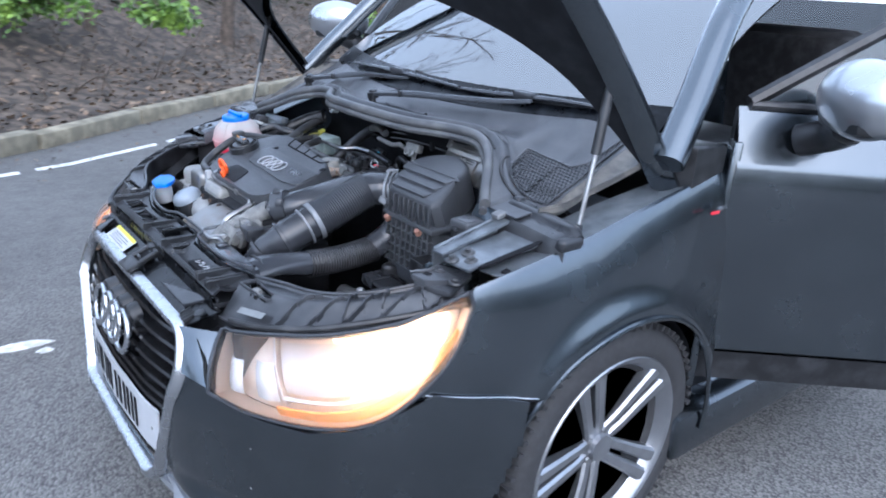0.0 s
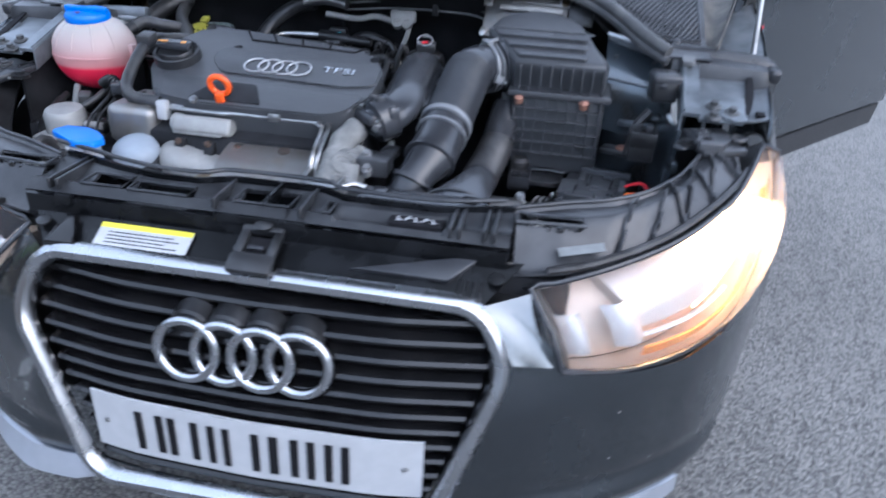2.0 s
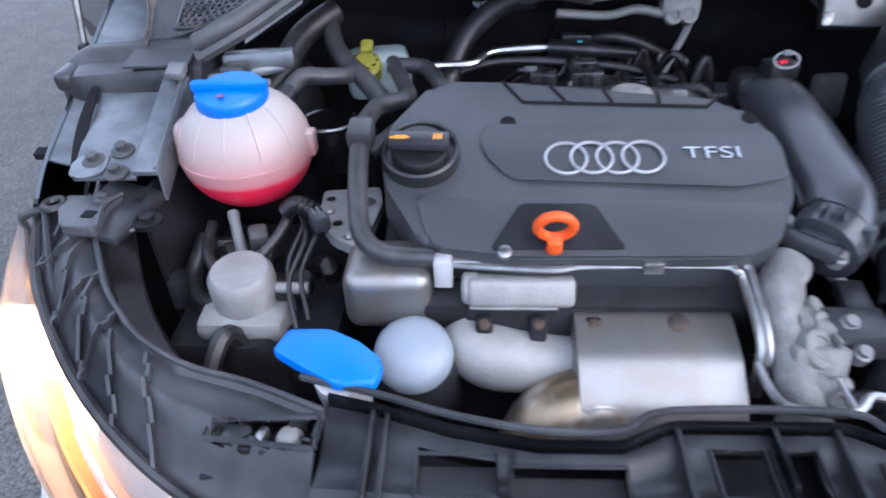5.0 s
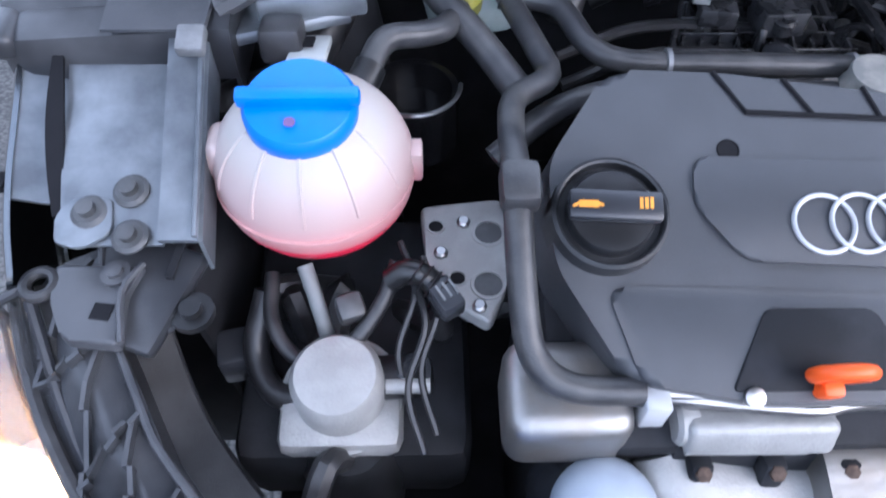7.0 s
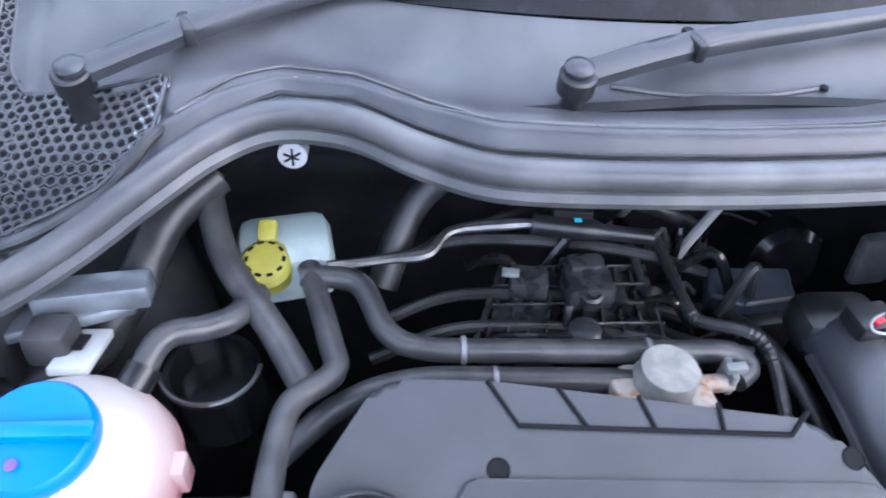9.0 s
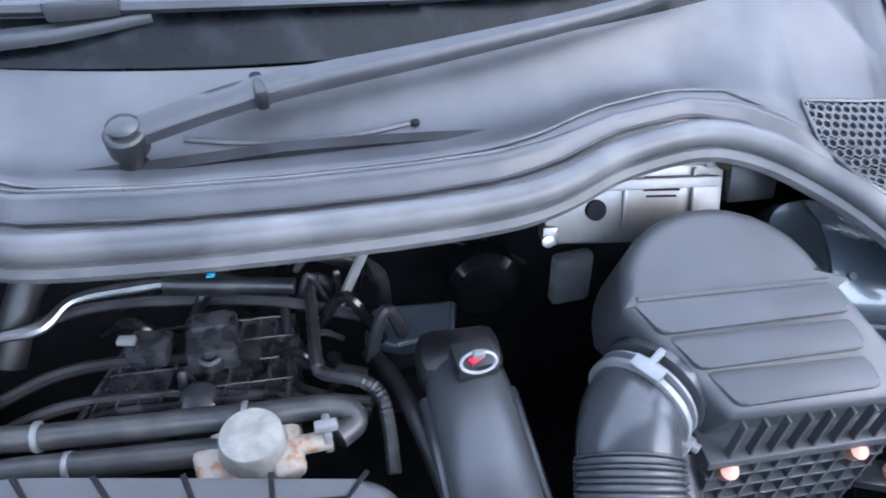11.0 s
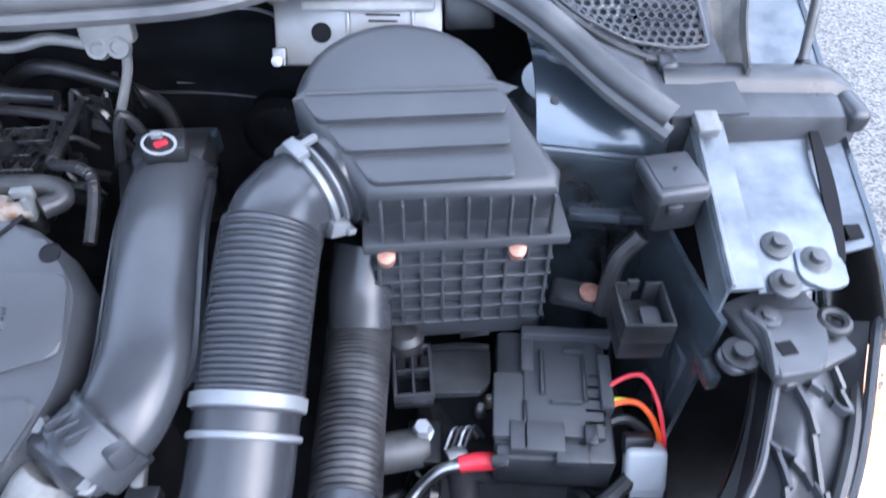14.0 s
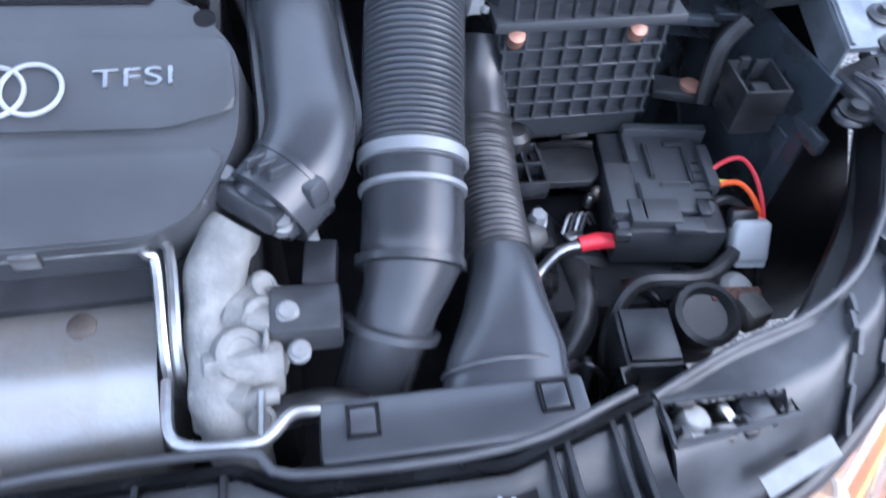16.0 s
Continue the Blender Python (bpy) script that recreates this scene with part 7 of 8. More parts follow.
for x, z in ((-0.082, -0.042), (-0.08, 0.034)):
    part("unit_bolt", L(EM @ Vector((x, -0.018, z)), EM.to_3x3() @ Vector((0, -1, 0)), [(0.006, 0), (0.006, 0.004), (0.002, 0.005)], 10), STEEL, EU)
part("copper_screw", L((0.392, 0.76, 0.9), (0, -0.6, 1), [(0.008, 0), (0.008, 0.006), (0.003, 0.007)], 12), BRONZE, EU)
part("unit_plug", B((0.425, 0.765, 0.875), (0.05, 0.03, 0.04), (-20, 0, 0), 0.004), PLASTIC, EU)
for k in range(2):
    part("brake_pipe", T([(0.25, 0.77, 0.83 - 0.012 * k), (0.22, 0.815, 0.865 - 0.015 * k), (0.14, 0.82, 0.872 - 0.015 * k), (0.02, 0.82, 0.87 - 0.015 * k), (-0.08, 0.815, 0.86 - 0.015 * k)], 0.0022, 6), CASTDARK, CAR, "thin dull metal brake pipe")
part("pipe_clip", B((0.118, 0.815, 0.865), (0.012, 0.012, 0.035), (0, 0, 0), 0.002), PLASTIC, CAR)

# coolant tank
TANK = bpy.data.materials.new("coolant_tank")
TANK.use_nodes = True
tt = TANK.node_tree
pb = tt.nodes["Principled BSDF"]
co = tt.nodes.new("ShaderNodeTexCoord")
sx = tt.nodes.new("ShaderNodeSeparateXYZ")
rp = tt.nodes.new("ShaderNodeValToRGB")
mr = tt.nodes.new("ShaderNodeMapRange")
mr.inputs[1].default_value, mr.inputs[2].default_value = 0.69, 0.85
tt.links.new(co.outputs["Object"], sx.inputs[0])
tt.links.new(sx.outputs[2], mr.inputs[0])
tt.links.new(mr.outputs[0], rp.inputs[0])
tt.links.new(rp.outputs[0], pb.inputs["Base Color"])
e = rp.color_ramp.elements
e[0].position, e[0].color = 0.4, (0.78, 0.02, 0.07, 1)
e[1].position, e[1].color = 0.85, (0.42, 0.385, 0.36, 1)
m1 = rp.color_ramp.elements.new(0.44)
m1.color = (0.58, 0.22, 0.23, 1)
m2 = rp.color_ramp.elements.new(0.62)
m2.color = (0.47, 0.33, 0.315, 1)
pb.inputs["Roughness"].default_value = 0.4
pb.inputs["Subsurface Weight"].default_value = 0.15
pb.inputs["Subsurface Radius"].default_value = (0.03, 0.02, 0.02)
tc = Vector((-0.503, 0.533, 0.776))
bm = bmesh.new()
bmesh.ops.create_uvsphere(bm, u_segments=48, v_segments=24, radius=1, matrix=Matrix.Translation(tc) @ Matrix.Diagonal((0.078, 0.076, 0.072, 1)))
CT = part("coolant_tank", bm, TANK, CAR, "round translucent coolant tank half full of pink coolant")
part("tank_seam", L(tc - Vector((0, 0, 0.003)), (0, 0, 1), [(0.073, 0), (0.0782, 0), (0.0787, 0.002), (0.0782, 0.004), (0.073, 0.004)], 48), TANK, CT)
part("tank_lug", B(tc + Vector((-0.07, 0, 0.016)), (0.028, 0.04, 0.036), (0, 30, 0), 0.012, 4), TANK, CT)
part("tank_lug", B(tc + Vector((0.078, 0.0, 0.004)), (0.012, 0.02, 0.03), (0, 0, 0), 0.003), TANK, CT)
part("tank_neck", L(tc + Vector((-0.001, -0.006, 0.049)), (0, -0.12, 1), [(0.046, -0.01), (0.042, 0.004), (0.038, 0.015)], 32), TANK, CT)
for k in range(5):
    a = radians(-150 + 30 * k)
    part("tank_rib", T([tc + Vector((0.0778 * math.cos(a) * math.cos(b), 0.0758 * math.sin(a) * math.cos(b), 0.0718 * math.sin(b))) for b in (radians(d) for d in (12, 20, 32, 45, 55))], 0.0016, 6, 3), TANK, CT)
cc, ca = tc + Vector((-0.001, -0.006, 0.058)), Vector((0, -0.12, 1)).normalized()
CC = part("tank_cap", L(cc, ca, [(0.038, 0), (0.0405, 0.003), (0.0405, 0.014), (0.0375, 0.018), (0.02, 0.019)], 40), BLUE, CT, "blue screw cap")
part("cap_grip", B(cc + ca * 0.021, (0.086, 0.012, 0.012), (7, 0, 0), 0.003), BLUE, CC)
CAPMARK = material("faded_red_print", (0.16, 0.09, 0.22), 0.5)
part("cap_dot", L(cc + ca * 0.0185 + Vector((-0.004, -0.022, -0.0005)), ca, [(0.004, 0), (0.004, 0.0012), (0.002, 0.0013)], 12), CAPMARK, CC)
part("tank_tab", B(tc + Vector((-0.006, 0.083, 0.042)), (0.03, 0.056, 0.008), (-20, 0, 0), 0.002), TANKGREY, CT)
part("tab_slot", B(tc + Vector((-0.006, 0.088, 0.0475)), (0.008, 0.02, 0.002), (-20, 0, 0), 0), INK, CT)
for dx, dz, w in ((0.055, 0.024, 0.012), (0.058, 0.018, 0.008), (0.055, 0.012, 0.012), (0.04, 0.004, 0.02), (0.03, 0.0, 0.006), (0.046, -0.02, 0.02)):
    part("bar", B(tc + Vector((dx, -0.073 * (max(0.05, 1 - (dx / 0.074) ** 2 - (dz / 0.068) ** 2)) ** 0.5 - 0.0012, dz)), (w, 0.0015, 0.004), (0, 0, math.degrees(math.asin(dx / 0.083))), 0), INK, CT, "black printed mark")
part("tank_hose", T([(-0.468, 0.585, 0.805), (-0.45, 0.625, 0.82), (-0.42, 0.64, 0.815), (-0.4, 0.655, 0.81), (-0.385, 0.69, 0.8)], 0.011, 10), HOSER, CAR, "rubber hose from the tank")
part("hose_clip", T([(-0.472, 0.58, 0.802), (-0.46, 0.605, 0.812)], 0.0135, 10, 0), PLASTIC, CAR)
part("level_plug", T([(-0.445, 0.45, 0.735), (-0.43, 0.452, 0.745), (-0.412, 0.445, 0.738), (-0.402, 0.43, 0.72)], 0.0095, 10), PLASTIC, CAR, "black sensor plug")
for k in range(4):
    part("plug_rib", L((-0.425 + 0.006 * k, 0.452 - 0.004 * k, 0.7445 - 0.002 * k), (0.8, -0.5, -0.3), [(0.011, 0), (0.0118, 0.001), (0.011, 0.002)], 14), PLASTIC, CAR)
part("plug_boot", B((-0.403, 0.432, 0.738), (0.02, 0.03, 0.02), (0, 0, 30), 0.004), SATIN, CAR)
for k in range(3):
    part("boot_mark", B((-0.407 + 0.005 * k, 0.43 + 0.003 * k, 0.749), (0.0018, 0.014, 0.001), (0, 0, 30), 0), PAPER, CAR)
part("tank_outlet", T([(-0.515, 0.475, 0.72), (-0.505, 0.45, 0.7), (-0.498, 0.432, 0.675)], 0.0065, 10, 3), PAPER, CAR, "pale outlet pipe")
part("tank_loop", T([(-0.545, 0.48, 0.7), (-0.542, 0.44, 0.69), (-0.52, 0.412, 0.68), (-0.485, 0.412, 0.69), (-0.455, 0.44, 0.71), (-0.44, 0.47, 0.73)], 0.0065, 10), RUBBER, CAR, "thin rubber hose looping under the tank")
part("tank_loop", T([(-0.55, 0.47, 0.69), (-0.56, 0.43, 0.66), (-0.54, 0.395, 0.65), (-0.5, 0.39, 0.66)], 0.011, 10), RUBBER, CAR, "rubber hose below the tank")
part("hose_tee", B((-0.478, 0.443, 0.705), (0.022, 0.022, 0.03), (20, 0, 20), 0.005), BOLTD, CAR)
part("belt_cover", B((-0.45, 0.4, 0.668), (0.075, 0.035, 0.024), (-10, 0, 5), 0.008), PLASTIC, CAR, "black cover beside the pump")
for dx in (-0.022, 0.022):
    part("cover_disc", L((-0.45 + dx, 0.4, 0.68), (0, -0.15, 1), [(0.014, 0), (0.014, 0.002), (0.01, 0.003), (0.009, 0.001), (0.003, 0.001)], 18), SATIN, CAR)
for k, (x, y) in enumerate(((-0.43, 0.46), (-0.42, 0.475), (-0.438, 0.49))):
    part("thin_wire", T([(x, y, 0.73), (x + 0.012, y - 0.04, 0.72), (x - 0.002, y - 0.08, 0.69), (x + 0.01, y - 0.12, 0.66)], 0.0028, 6), RUBBER, CAR, "thin black wire")

# pumps and fillers at the front corner
SC = part("vacuum_pump", L((-0.487, 0.392, 0.655), (0, -0.1, 1), [(0.05, -0.03), (0.05, 0.0), (0.037, 0.002), (0.036, 0.04), (0.031, 0.048), (0.01, 0.05)], 32), ALLOY, CAR, "grey metal pump with a domed cap")
part("pump_base", B((-0.487, 0.38, 0.645), (0.1, 0.07, 0.03), (0, 0, 0), 0.012), ALLOY, SC)
part("pump_spout", T([(-0.45, 0.39, 0.675), (-0.415, 0.39, 0.675)], 0.007, 10, 0), ALLOY, SC)
part("pump_body", L((-0.48, 0.36, 0.5), (0, 0, 1), [(0.04, 0), (0.045, 0.1), (0.03, 0.14)], 20), PLASTIC, SC)
WB = part("washer_filler", P(rounded([(-0.419, 0.26), (-0.409, 0.29), (-0.367, 0.286), (-0.338, 0.27), (-0.312, 0.245), (-0.317, 0.219), (-0.352, 0.218), (-0.38, 0.234)], 0.006, 3), 0.7, 0.71, None, 0.005), BLUE, CAR, "blue flap of the washer fluid filler")
part("filler_neck", L((-0.352, 0.245, 0.682), (0, -0.2, 1), [(0.024, -0.03), (0.026, 0.0), (0.026, 0.016), (0.01, 0.017)], 20), WHITE, WB)
FL = part("filter_housing", L((-0.291, 0.296, 0.662), (-0.02, -0.42, 0.9), [(0.046, -0.08), (0.044, -0.01), (0.039, 0.004), (0.037, 0.016), (0.03, 0.024), (0.012, 0.028)], 36), SATIN, CAR, "filter housing with a pale domed cap")
part("filter_cap", L(Vector((-0.291, 0.296, 0.662)) + Vector((-0.02, -0.42, 0.9)).normalized() * 0.008, (-0.02, -0.42, 0.9), [(0.0395, 0), (0.0385, 0.01), (0.033, 0.018), (0.018, 0.024), (0.004, 0.025)], 36), PALECAP, FL, "pale round cap")
part("head_end", B((-0.318, 0.362, 0.705), (0.09, 0.075, 0.07), (0, 0, 0), 0.016, 4), SHIELD, CAR, "bare alloy end of the cylinder head")
TC = part("timing_cover", P(rounded([(-0.423, 0.546), (-0.351, 0.555), (-0.345, 0.515), (-0.351, 0.464), (-0.367, 0.427), (-0.397, 0.448), (-0.417, 0.485)], 0.008, 3), 0.69, 0.705, None, 0.004), ALLOY, CAR, "dull cast alloy bracket with round openings")
for x, y, r in [(-0.409, 0.523, 0.0065), (-0.392, 0.47, 0.0065), (-0.364, 0.516, 0.012), (-0.367, 0.464, 0.012)]:
    part("bracket_hole", L((x, y, 0.7045), (0, 0, 1), [(r * 1.25, 0), (r * 1.2, 0.002), (r, 0.002), (r * 0.95, -0.004)], 18), ALLOY, TC)
    part("hole_floor", L((x, y, 0.705), (0, 0, 1), [(r * 0.97, 0), (r * 0.5, 0.0006)], 18), INK if r < 0.01 else BOLTD, TC)
for x, y in [(-0.385, 0.527), (-0.375, 0.443), (-0.405, 0.495)]:
    part("bolt", L((x, y, 0.705), (0, 0, 1), [(0.006, 0), (0.006, 0.003), (0.004, 0.005)], 8), STEEL, TC)
part("breather_hose", T([(-0.345, 0.72, 0.8), (-0.322, 0.64, 0.8), (-0.316, 0.605, 0.8), (-0.345, 0.575, 0.805), (-0.352, 0.54, 0.81), (-0.353, 0.48, 0.818), (-0.352, 0.42, 0.79), (-0.345, 0.375, 0.76), (-0.32, 0.355, 0.748), (-0.27, 0.352, 0.745)], 0.0105, 12), HOSER, CAR, "grey rubber breather hose")
part("hose_joint", B((-0.352, 0.47, 0.822), (0.028, 0.034, 0.024), (10, 0, 0), 0.006), HOSER, CAR)

# behind the engine: hoses, manifold, valves
part("coolant_hose", T([(-0.35, 0.71, 0.8), (-0.3, 0.7, 0.8), (-0.275, 0.65, 0.795), (-0.24, 0.634, 0.79), (-0.15, 0.63, 0.79), (-0.04, 0.628, 0.788), (0.02, 0.628, 0.785), (0.035, 0.615, 0.78), (0.02, 0.602, 0.78)], 0.0105, 12), HOSER, CAR, "rubber coolant hose")
part("coolant_hose", T([(-0.36, 0.56, 0.75), (-0.31, 0.59, 0.775), (-0.25, 0.607, 0.782), (-0.16, 0.606, 0.782), (-0.07, 0.604, 0.78)], 0.011, 12), HOSER, CAR, "rubber coolant hose")
part("coolant_hose", T([(-0.34, 0.6, 0.79), (-0.37, 0.65, 0.8), (-0.415, 0.715, 0.815), (-0.435, 0.77, 0.83), (-0.44, 0.8, 0.84)], 0.013, 12), HOSER, CAR, "grey rubber heater hose")
part("heater_hose", T([(-0.6, 0.58, 0.73), (-0.6, 0.62, 0.75), (-0.53, 0.645, 0.77), (-0.495, 0.69, 0.8), (-0.47, 0.75, 0.83), (-0.43, 0.79, 0.85)], 0.018, 12), RUBBER, CAR, "thick black hose")
part("heater_hose", T([(-0.28, 0.75, 0.74), (-0.25, 0.8, 0.8), (-0.2, 0.82, 0.84), (-0.15, 0.815, 0.855)], 0.016, 12), RUBBER, CAR)
part("steel_sleeve", T([(-0.17, 0.81, 0.855), (-0.12, 0.8, 0.865), (-0.07, 0.79, 0.86)], 0.011, 12), STEEL, CAR, "bright metal pipe end")
for x, y, z in ((-0.21, 0.632, 0.79), (-0.185, 0.606, 0.782), (-0.052, 0.628, 0.788)):
    band((x, y, z), (1, 0, 0), 0.0125, 0.006, "hose_clip", CLP, CAR)
VALVEG = material("stained_grey_plastic", (0.23, 0.235, 0.23), 0.5, 0, 0.2, 60, 0.15, 300, color2=(0.3, 0.29, 0.265))
VL = part("valve", L((-0.045, 0.598, 0.79), (0, 0, 1), [(0.028, -0.02), (0.027, 0.0), (0.0245, 0.004), (0.0245, 0.0155), (0.0235, 0.0175), (0.01, 0.018)], 28), VALVEG, CAR, "pale round valve with rusty base")
part("valve_base", B((-0.045, 0.596, 0.778), (0.075, 0.045, 0.022), (0, 0, 0), 0.008), PALERUST, VL)
for x, y, w, d, h in ((-0.075, 0.59, 0.03, 0.03, 0.014), (-0.02, 0.583, 0.026, 0.022, 0.018), (-0.05, 0.578, 0.03, 0.016, 0.012)):
    part("valve_lump", B((x, y, 0.782), (w, d, h), (8, 5, 15), 0.005, 3), PALERUST, VL)
part("hose_clip", B((0.012, 0.604, 0.785), (0.007, 0.022, 0.026), (0, 0, 4), 0.002), PAPER, VL, "pale spring clip")
part("clip_ear", B((0.012, 0.6, 0.802), (0.018, 0.008, 0.008), (0, 0, 4), 0.001), PAPER, VL)
part("valve_spout", T([(-0.015, 0.598, 0.782), (0.015, 0.6, 0.782)], 0.008, 10, 0), PALERUST, VL)
RIBBED = material("oily_black_plastic", (0.024, 0.025, 0.028), 0.27, 0, 0.3, 60, 0.2, 500, color2=(0.05, 0.051, 0.055))
MM = Matrix.Translation((0, 0.665, 0.757)) @ pose(0, 0, 0, -4) @ Matrix.Translation((0, -0.665, 0))
MAN = part("intake_manifold", P(rounded([(-0.2, 0.645), (-0.014, 0.645), (-0.012, 0.76), (-0.16, 0.765)], 0.008, 3), -0.05, 0.0, MM, 0.004), RIBBED, CAR, "black ribbed plastic intake manifold")
for k in range(10):
    x0, x1 = -0.19 + 0.0185 * k, -0.155 + 0.0155 * k
    part("manifold_rib", thick(grid(bmesh.new(), lambda u, v: MM @ Vector((x0 + (x1 - x0) * u, 0.65 + 0.108 * u, 0.009 * v)), steps(0, 1, 4), [0, 1]), 0.0022), RIBBED, MAN)
for k in range(5):
    y, x0 = 0.652 + 0.026 * k, -0.192 + 0.008 * k
    part("manifold_rib", B(MM @ Vector(((x0 - 0.016) / 2, y, 0.0045)), (-0.016 - x0, 0.0026, 0.011), (-4, 0, 0), 0.0006, 1), RIBBED, MAN)
part("manifold_edge", T([MM @ Vector(p) for p in ((-0.196, 0.647, 0.008), (-0.172, 0.66, 0.013), (-0.03, 0.657, 0.013), (-0.018, 0.65, 0.008))], 0.0034, 6, 0), RIBBED, MAN)
part("manifold_edge", T([MM @ Vector(p) for p in ((-0.2, 0.646, 0.004), (-0.158, 0.764, 0.006))], 0.0034, 6, 0), RIBBED, MAN)
CO = part("coil_plug", B((-0.085, 0.72, 0.776), (0.045, 0.05, 0.026), (-4, 0, 4), 0.004), RIBBED, CAR, "black coil with a bolted foot")
part("coil_top", B((-0.085, 0.732, 0.791), (0.034, 0.02, 0.006), (-4, 0, 4), 0.002), RIBBED, CO)
part("coil_foot", L((-0.085, 0.698, 0.784), (0, -0.1, 1), [(0.0115, -0.012), (0.0115, 0.0), (0.0085, 0.002), (0.0085, -0.002), (0.0055, -0.002), (0.0055, 0.004), (0.002, 0.004)], 18), RIBBED, CO)
part("coil_plug", B((-0.14, 0.722, 0.774), (0.036, 0.03, 0.02), (-4, 0, -8), 0.004), RIBBED, CAR)
part("plug_tab", B((-0.158, 0.724, 0.786), (0.016, 0.009, 0.005), (0, 0, -8), 0.001), PAPER, CAR, "pale lock tab")
part("engine_breather", L((-0.095, 0.664, 0.767), (0, -0.2, 1), [(0.017, -0.01), (0.0165, 0.004), (0.011, 0.009), (0.004, 0.01)], 20), SATIN, CAR, "satin breather dome")
part("fuel_pipe", T([(-0.33, 0.73, 0.79), (-0.27, 0.745, 0.785), (-0.235, 0.752, 0.785), (-0.21, 0.778, 0.79), (-0.15, 0.785, 0.792), (-0.12, 0.785, 0.792)], lambda u: 0.0055 + 0.0008 * math.sin(300 * u), 8, 10), STEEL, CAR, "braided fuel pipe")
part("fuel_valve", T([(-0.13, 0.785, 0.792), (-0.06, 0.775, 0.79), (-0.01, 0.768, 0.788)], lambda u: 0.012 if u < 0.5 else 0.008, 12), PLASTIC, CAR, "black fuel valve")
part("valve_plug", B((-0.09, 0.79, 0.802), (0.04, 0.016, 0.016), (0, 0, -6), 0.003), PLASTIC, CAR)
part("cyan_clip", B((-0.086, 0.779, 0.8), (0.008, 0.006, 0.006), (0, 0, 0), 0.001), material("cyan_plastic", (0.05, 0.45, 0.6), 0.4), CAR)
part("injector_plug", B((-0.06, 0.712, 0.76), (0.03, 0.022, 0.02), (0, 0, 0), 0.004), PLASTIC, CAR)
part("injector_plug", B((-0.12, 0.735, 0.758), (0.05, 0.018, 0.018), (0, 0, -14), 0.003), PLASTIC, CAR)
part("vacuum_hose", T([(-0.22, 0.88, 0.67), (-0.17, 0.875, 0.705), (-0.128, 0.872, 0.728), (-0.08, 0.845, 0.772), (-0.03, 0.823, 0.792), (0.035, 0.82, 0.768), (0.073, 0.827, 0.732), (0.08, 0.83, 0.68)], 0.0088, 12), RUBBER, CAR, "black vacuum hose")
part("vacuum_hose", T([(0.03, 0.8, 0.72), (0.018, 0.797, 0.758), (0.004, 0.791, 0.767), (0.004, 0.74, 0.772), (0.006, 0.684, 0.775), (0.012, 0.668, 0.778), (0.044, 0.648, 0.788), (0.058, 0.634, 0.784), (0.062, 0.61, 0.774), (0.062, 0.575, 0.758)], lambda u: 0.006 + 0.0006 * math.sin(420 * u), 8, 12), RUBBER, CAR, "ribbed black vent pipe")
part("vacuum_hose", T([(-0.022, 0.86, 0.735), (-0.024, 0.809, 0.761), (-0.021, 0.74, 0.757), (-0.018, 0.69, 0.753), (-0.01, 0.672, 0.756), (0.02, 0.65, 0.766), (0.051, 0.636, 0.775)], 0.0045, 8), RUBBER, CAR)
part("hose_joint", T([(-0.024, 0.822, 0.757), (-0.024, 0.79, 0.763)], 0.008, 10, 0), GLOSS, CAR)
part("steel_rod", T([(0.014, 0.872, 0.751), (-0.016, 0.868, 0.708)], 0.0042, 8, 0), ALLOY, CAR, "short pale metal rod")
for pts in (((0.06, 0.94, 0.692), (0.112, 0.943, 0.688), (0.16, 0.945, 0.682), (0.207, 0.94, 0.668), (0.256, 0.868, 0.682)), ((0.0, 0.94, 0.68), (0.1, 0.942, 0.672), (0.19, 0.94, 0.655), (0.235, 0.885, 0.66))):
    part("bulkhead_pipe", T(pts, 0.0022, 6, 6), BOLTD, CAR, "thin dark metal pipe along the bulkhead")
part("oil_line", T([(0.055, 0.72, 0.735), (0.075, 0.665, 0.755), (0.09, 0.61, 0.755), (0.105, 0.56, 0.735)], 0.008, 10), RUBBER, CAR)
RP = part("refrigerant_pipe", T([(-0.12, 0.8, 0.836), (-0.05, 0.8, 0.831), (-0.01, 0.8, 0.839), (0.03, 0.798, 0.832)], 0.0065, 10), ALLOY, CAR, "dull alloy refrigerant pipe")
part("pipe_union", B((0.051, 0.805, 0.842), (0.055, 0.024, 0.026), (-15, 0, 4), 0.006), ALLOY, RP, "bolted alloy pipe union")
for x in (0.041, 0.062):
    part("union_bolt", L((x, 0.792, 0.83), (0, -0.8, 0.55), [(0.0115, -0.006), (0.0115, 0.006), (0.0075, 0.0065), (0.007, 0.002), (0.003, 0.002)], 16), ALLOY, RP)
part("return_line", T([(0.066, 0.795, 0.822), (0.06, 0.795, 0.8), (0.045, 0.792, 0.765), (0.03, 0.785, 0.735)], 0.0055, 8), ALLOY, RP)
for y, z in ((0.76, 0.755), (0.7, 0.74), (0.66, 0.74)):
    part("wiring", T([(-0.29, y, z), (-0.2, y + 0.02, z + 0.02), (-0.05, y + 0.012, z + 0.015), (0.05, y - 0.01, z)], 0.006, 8), RUBBER, CAR, "black wiring loom")
part("throttle_body", B((0.1, 0.735, 0.69), (0.09, 0.07, 0.08), (0, 0, 8), 0.012), PLASTIC, CAR)

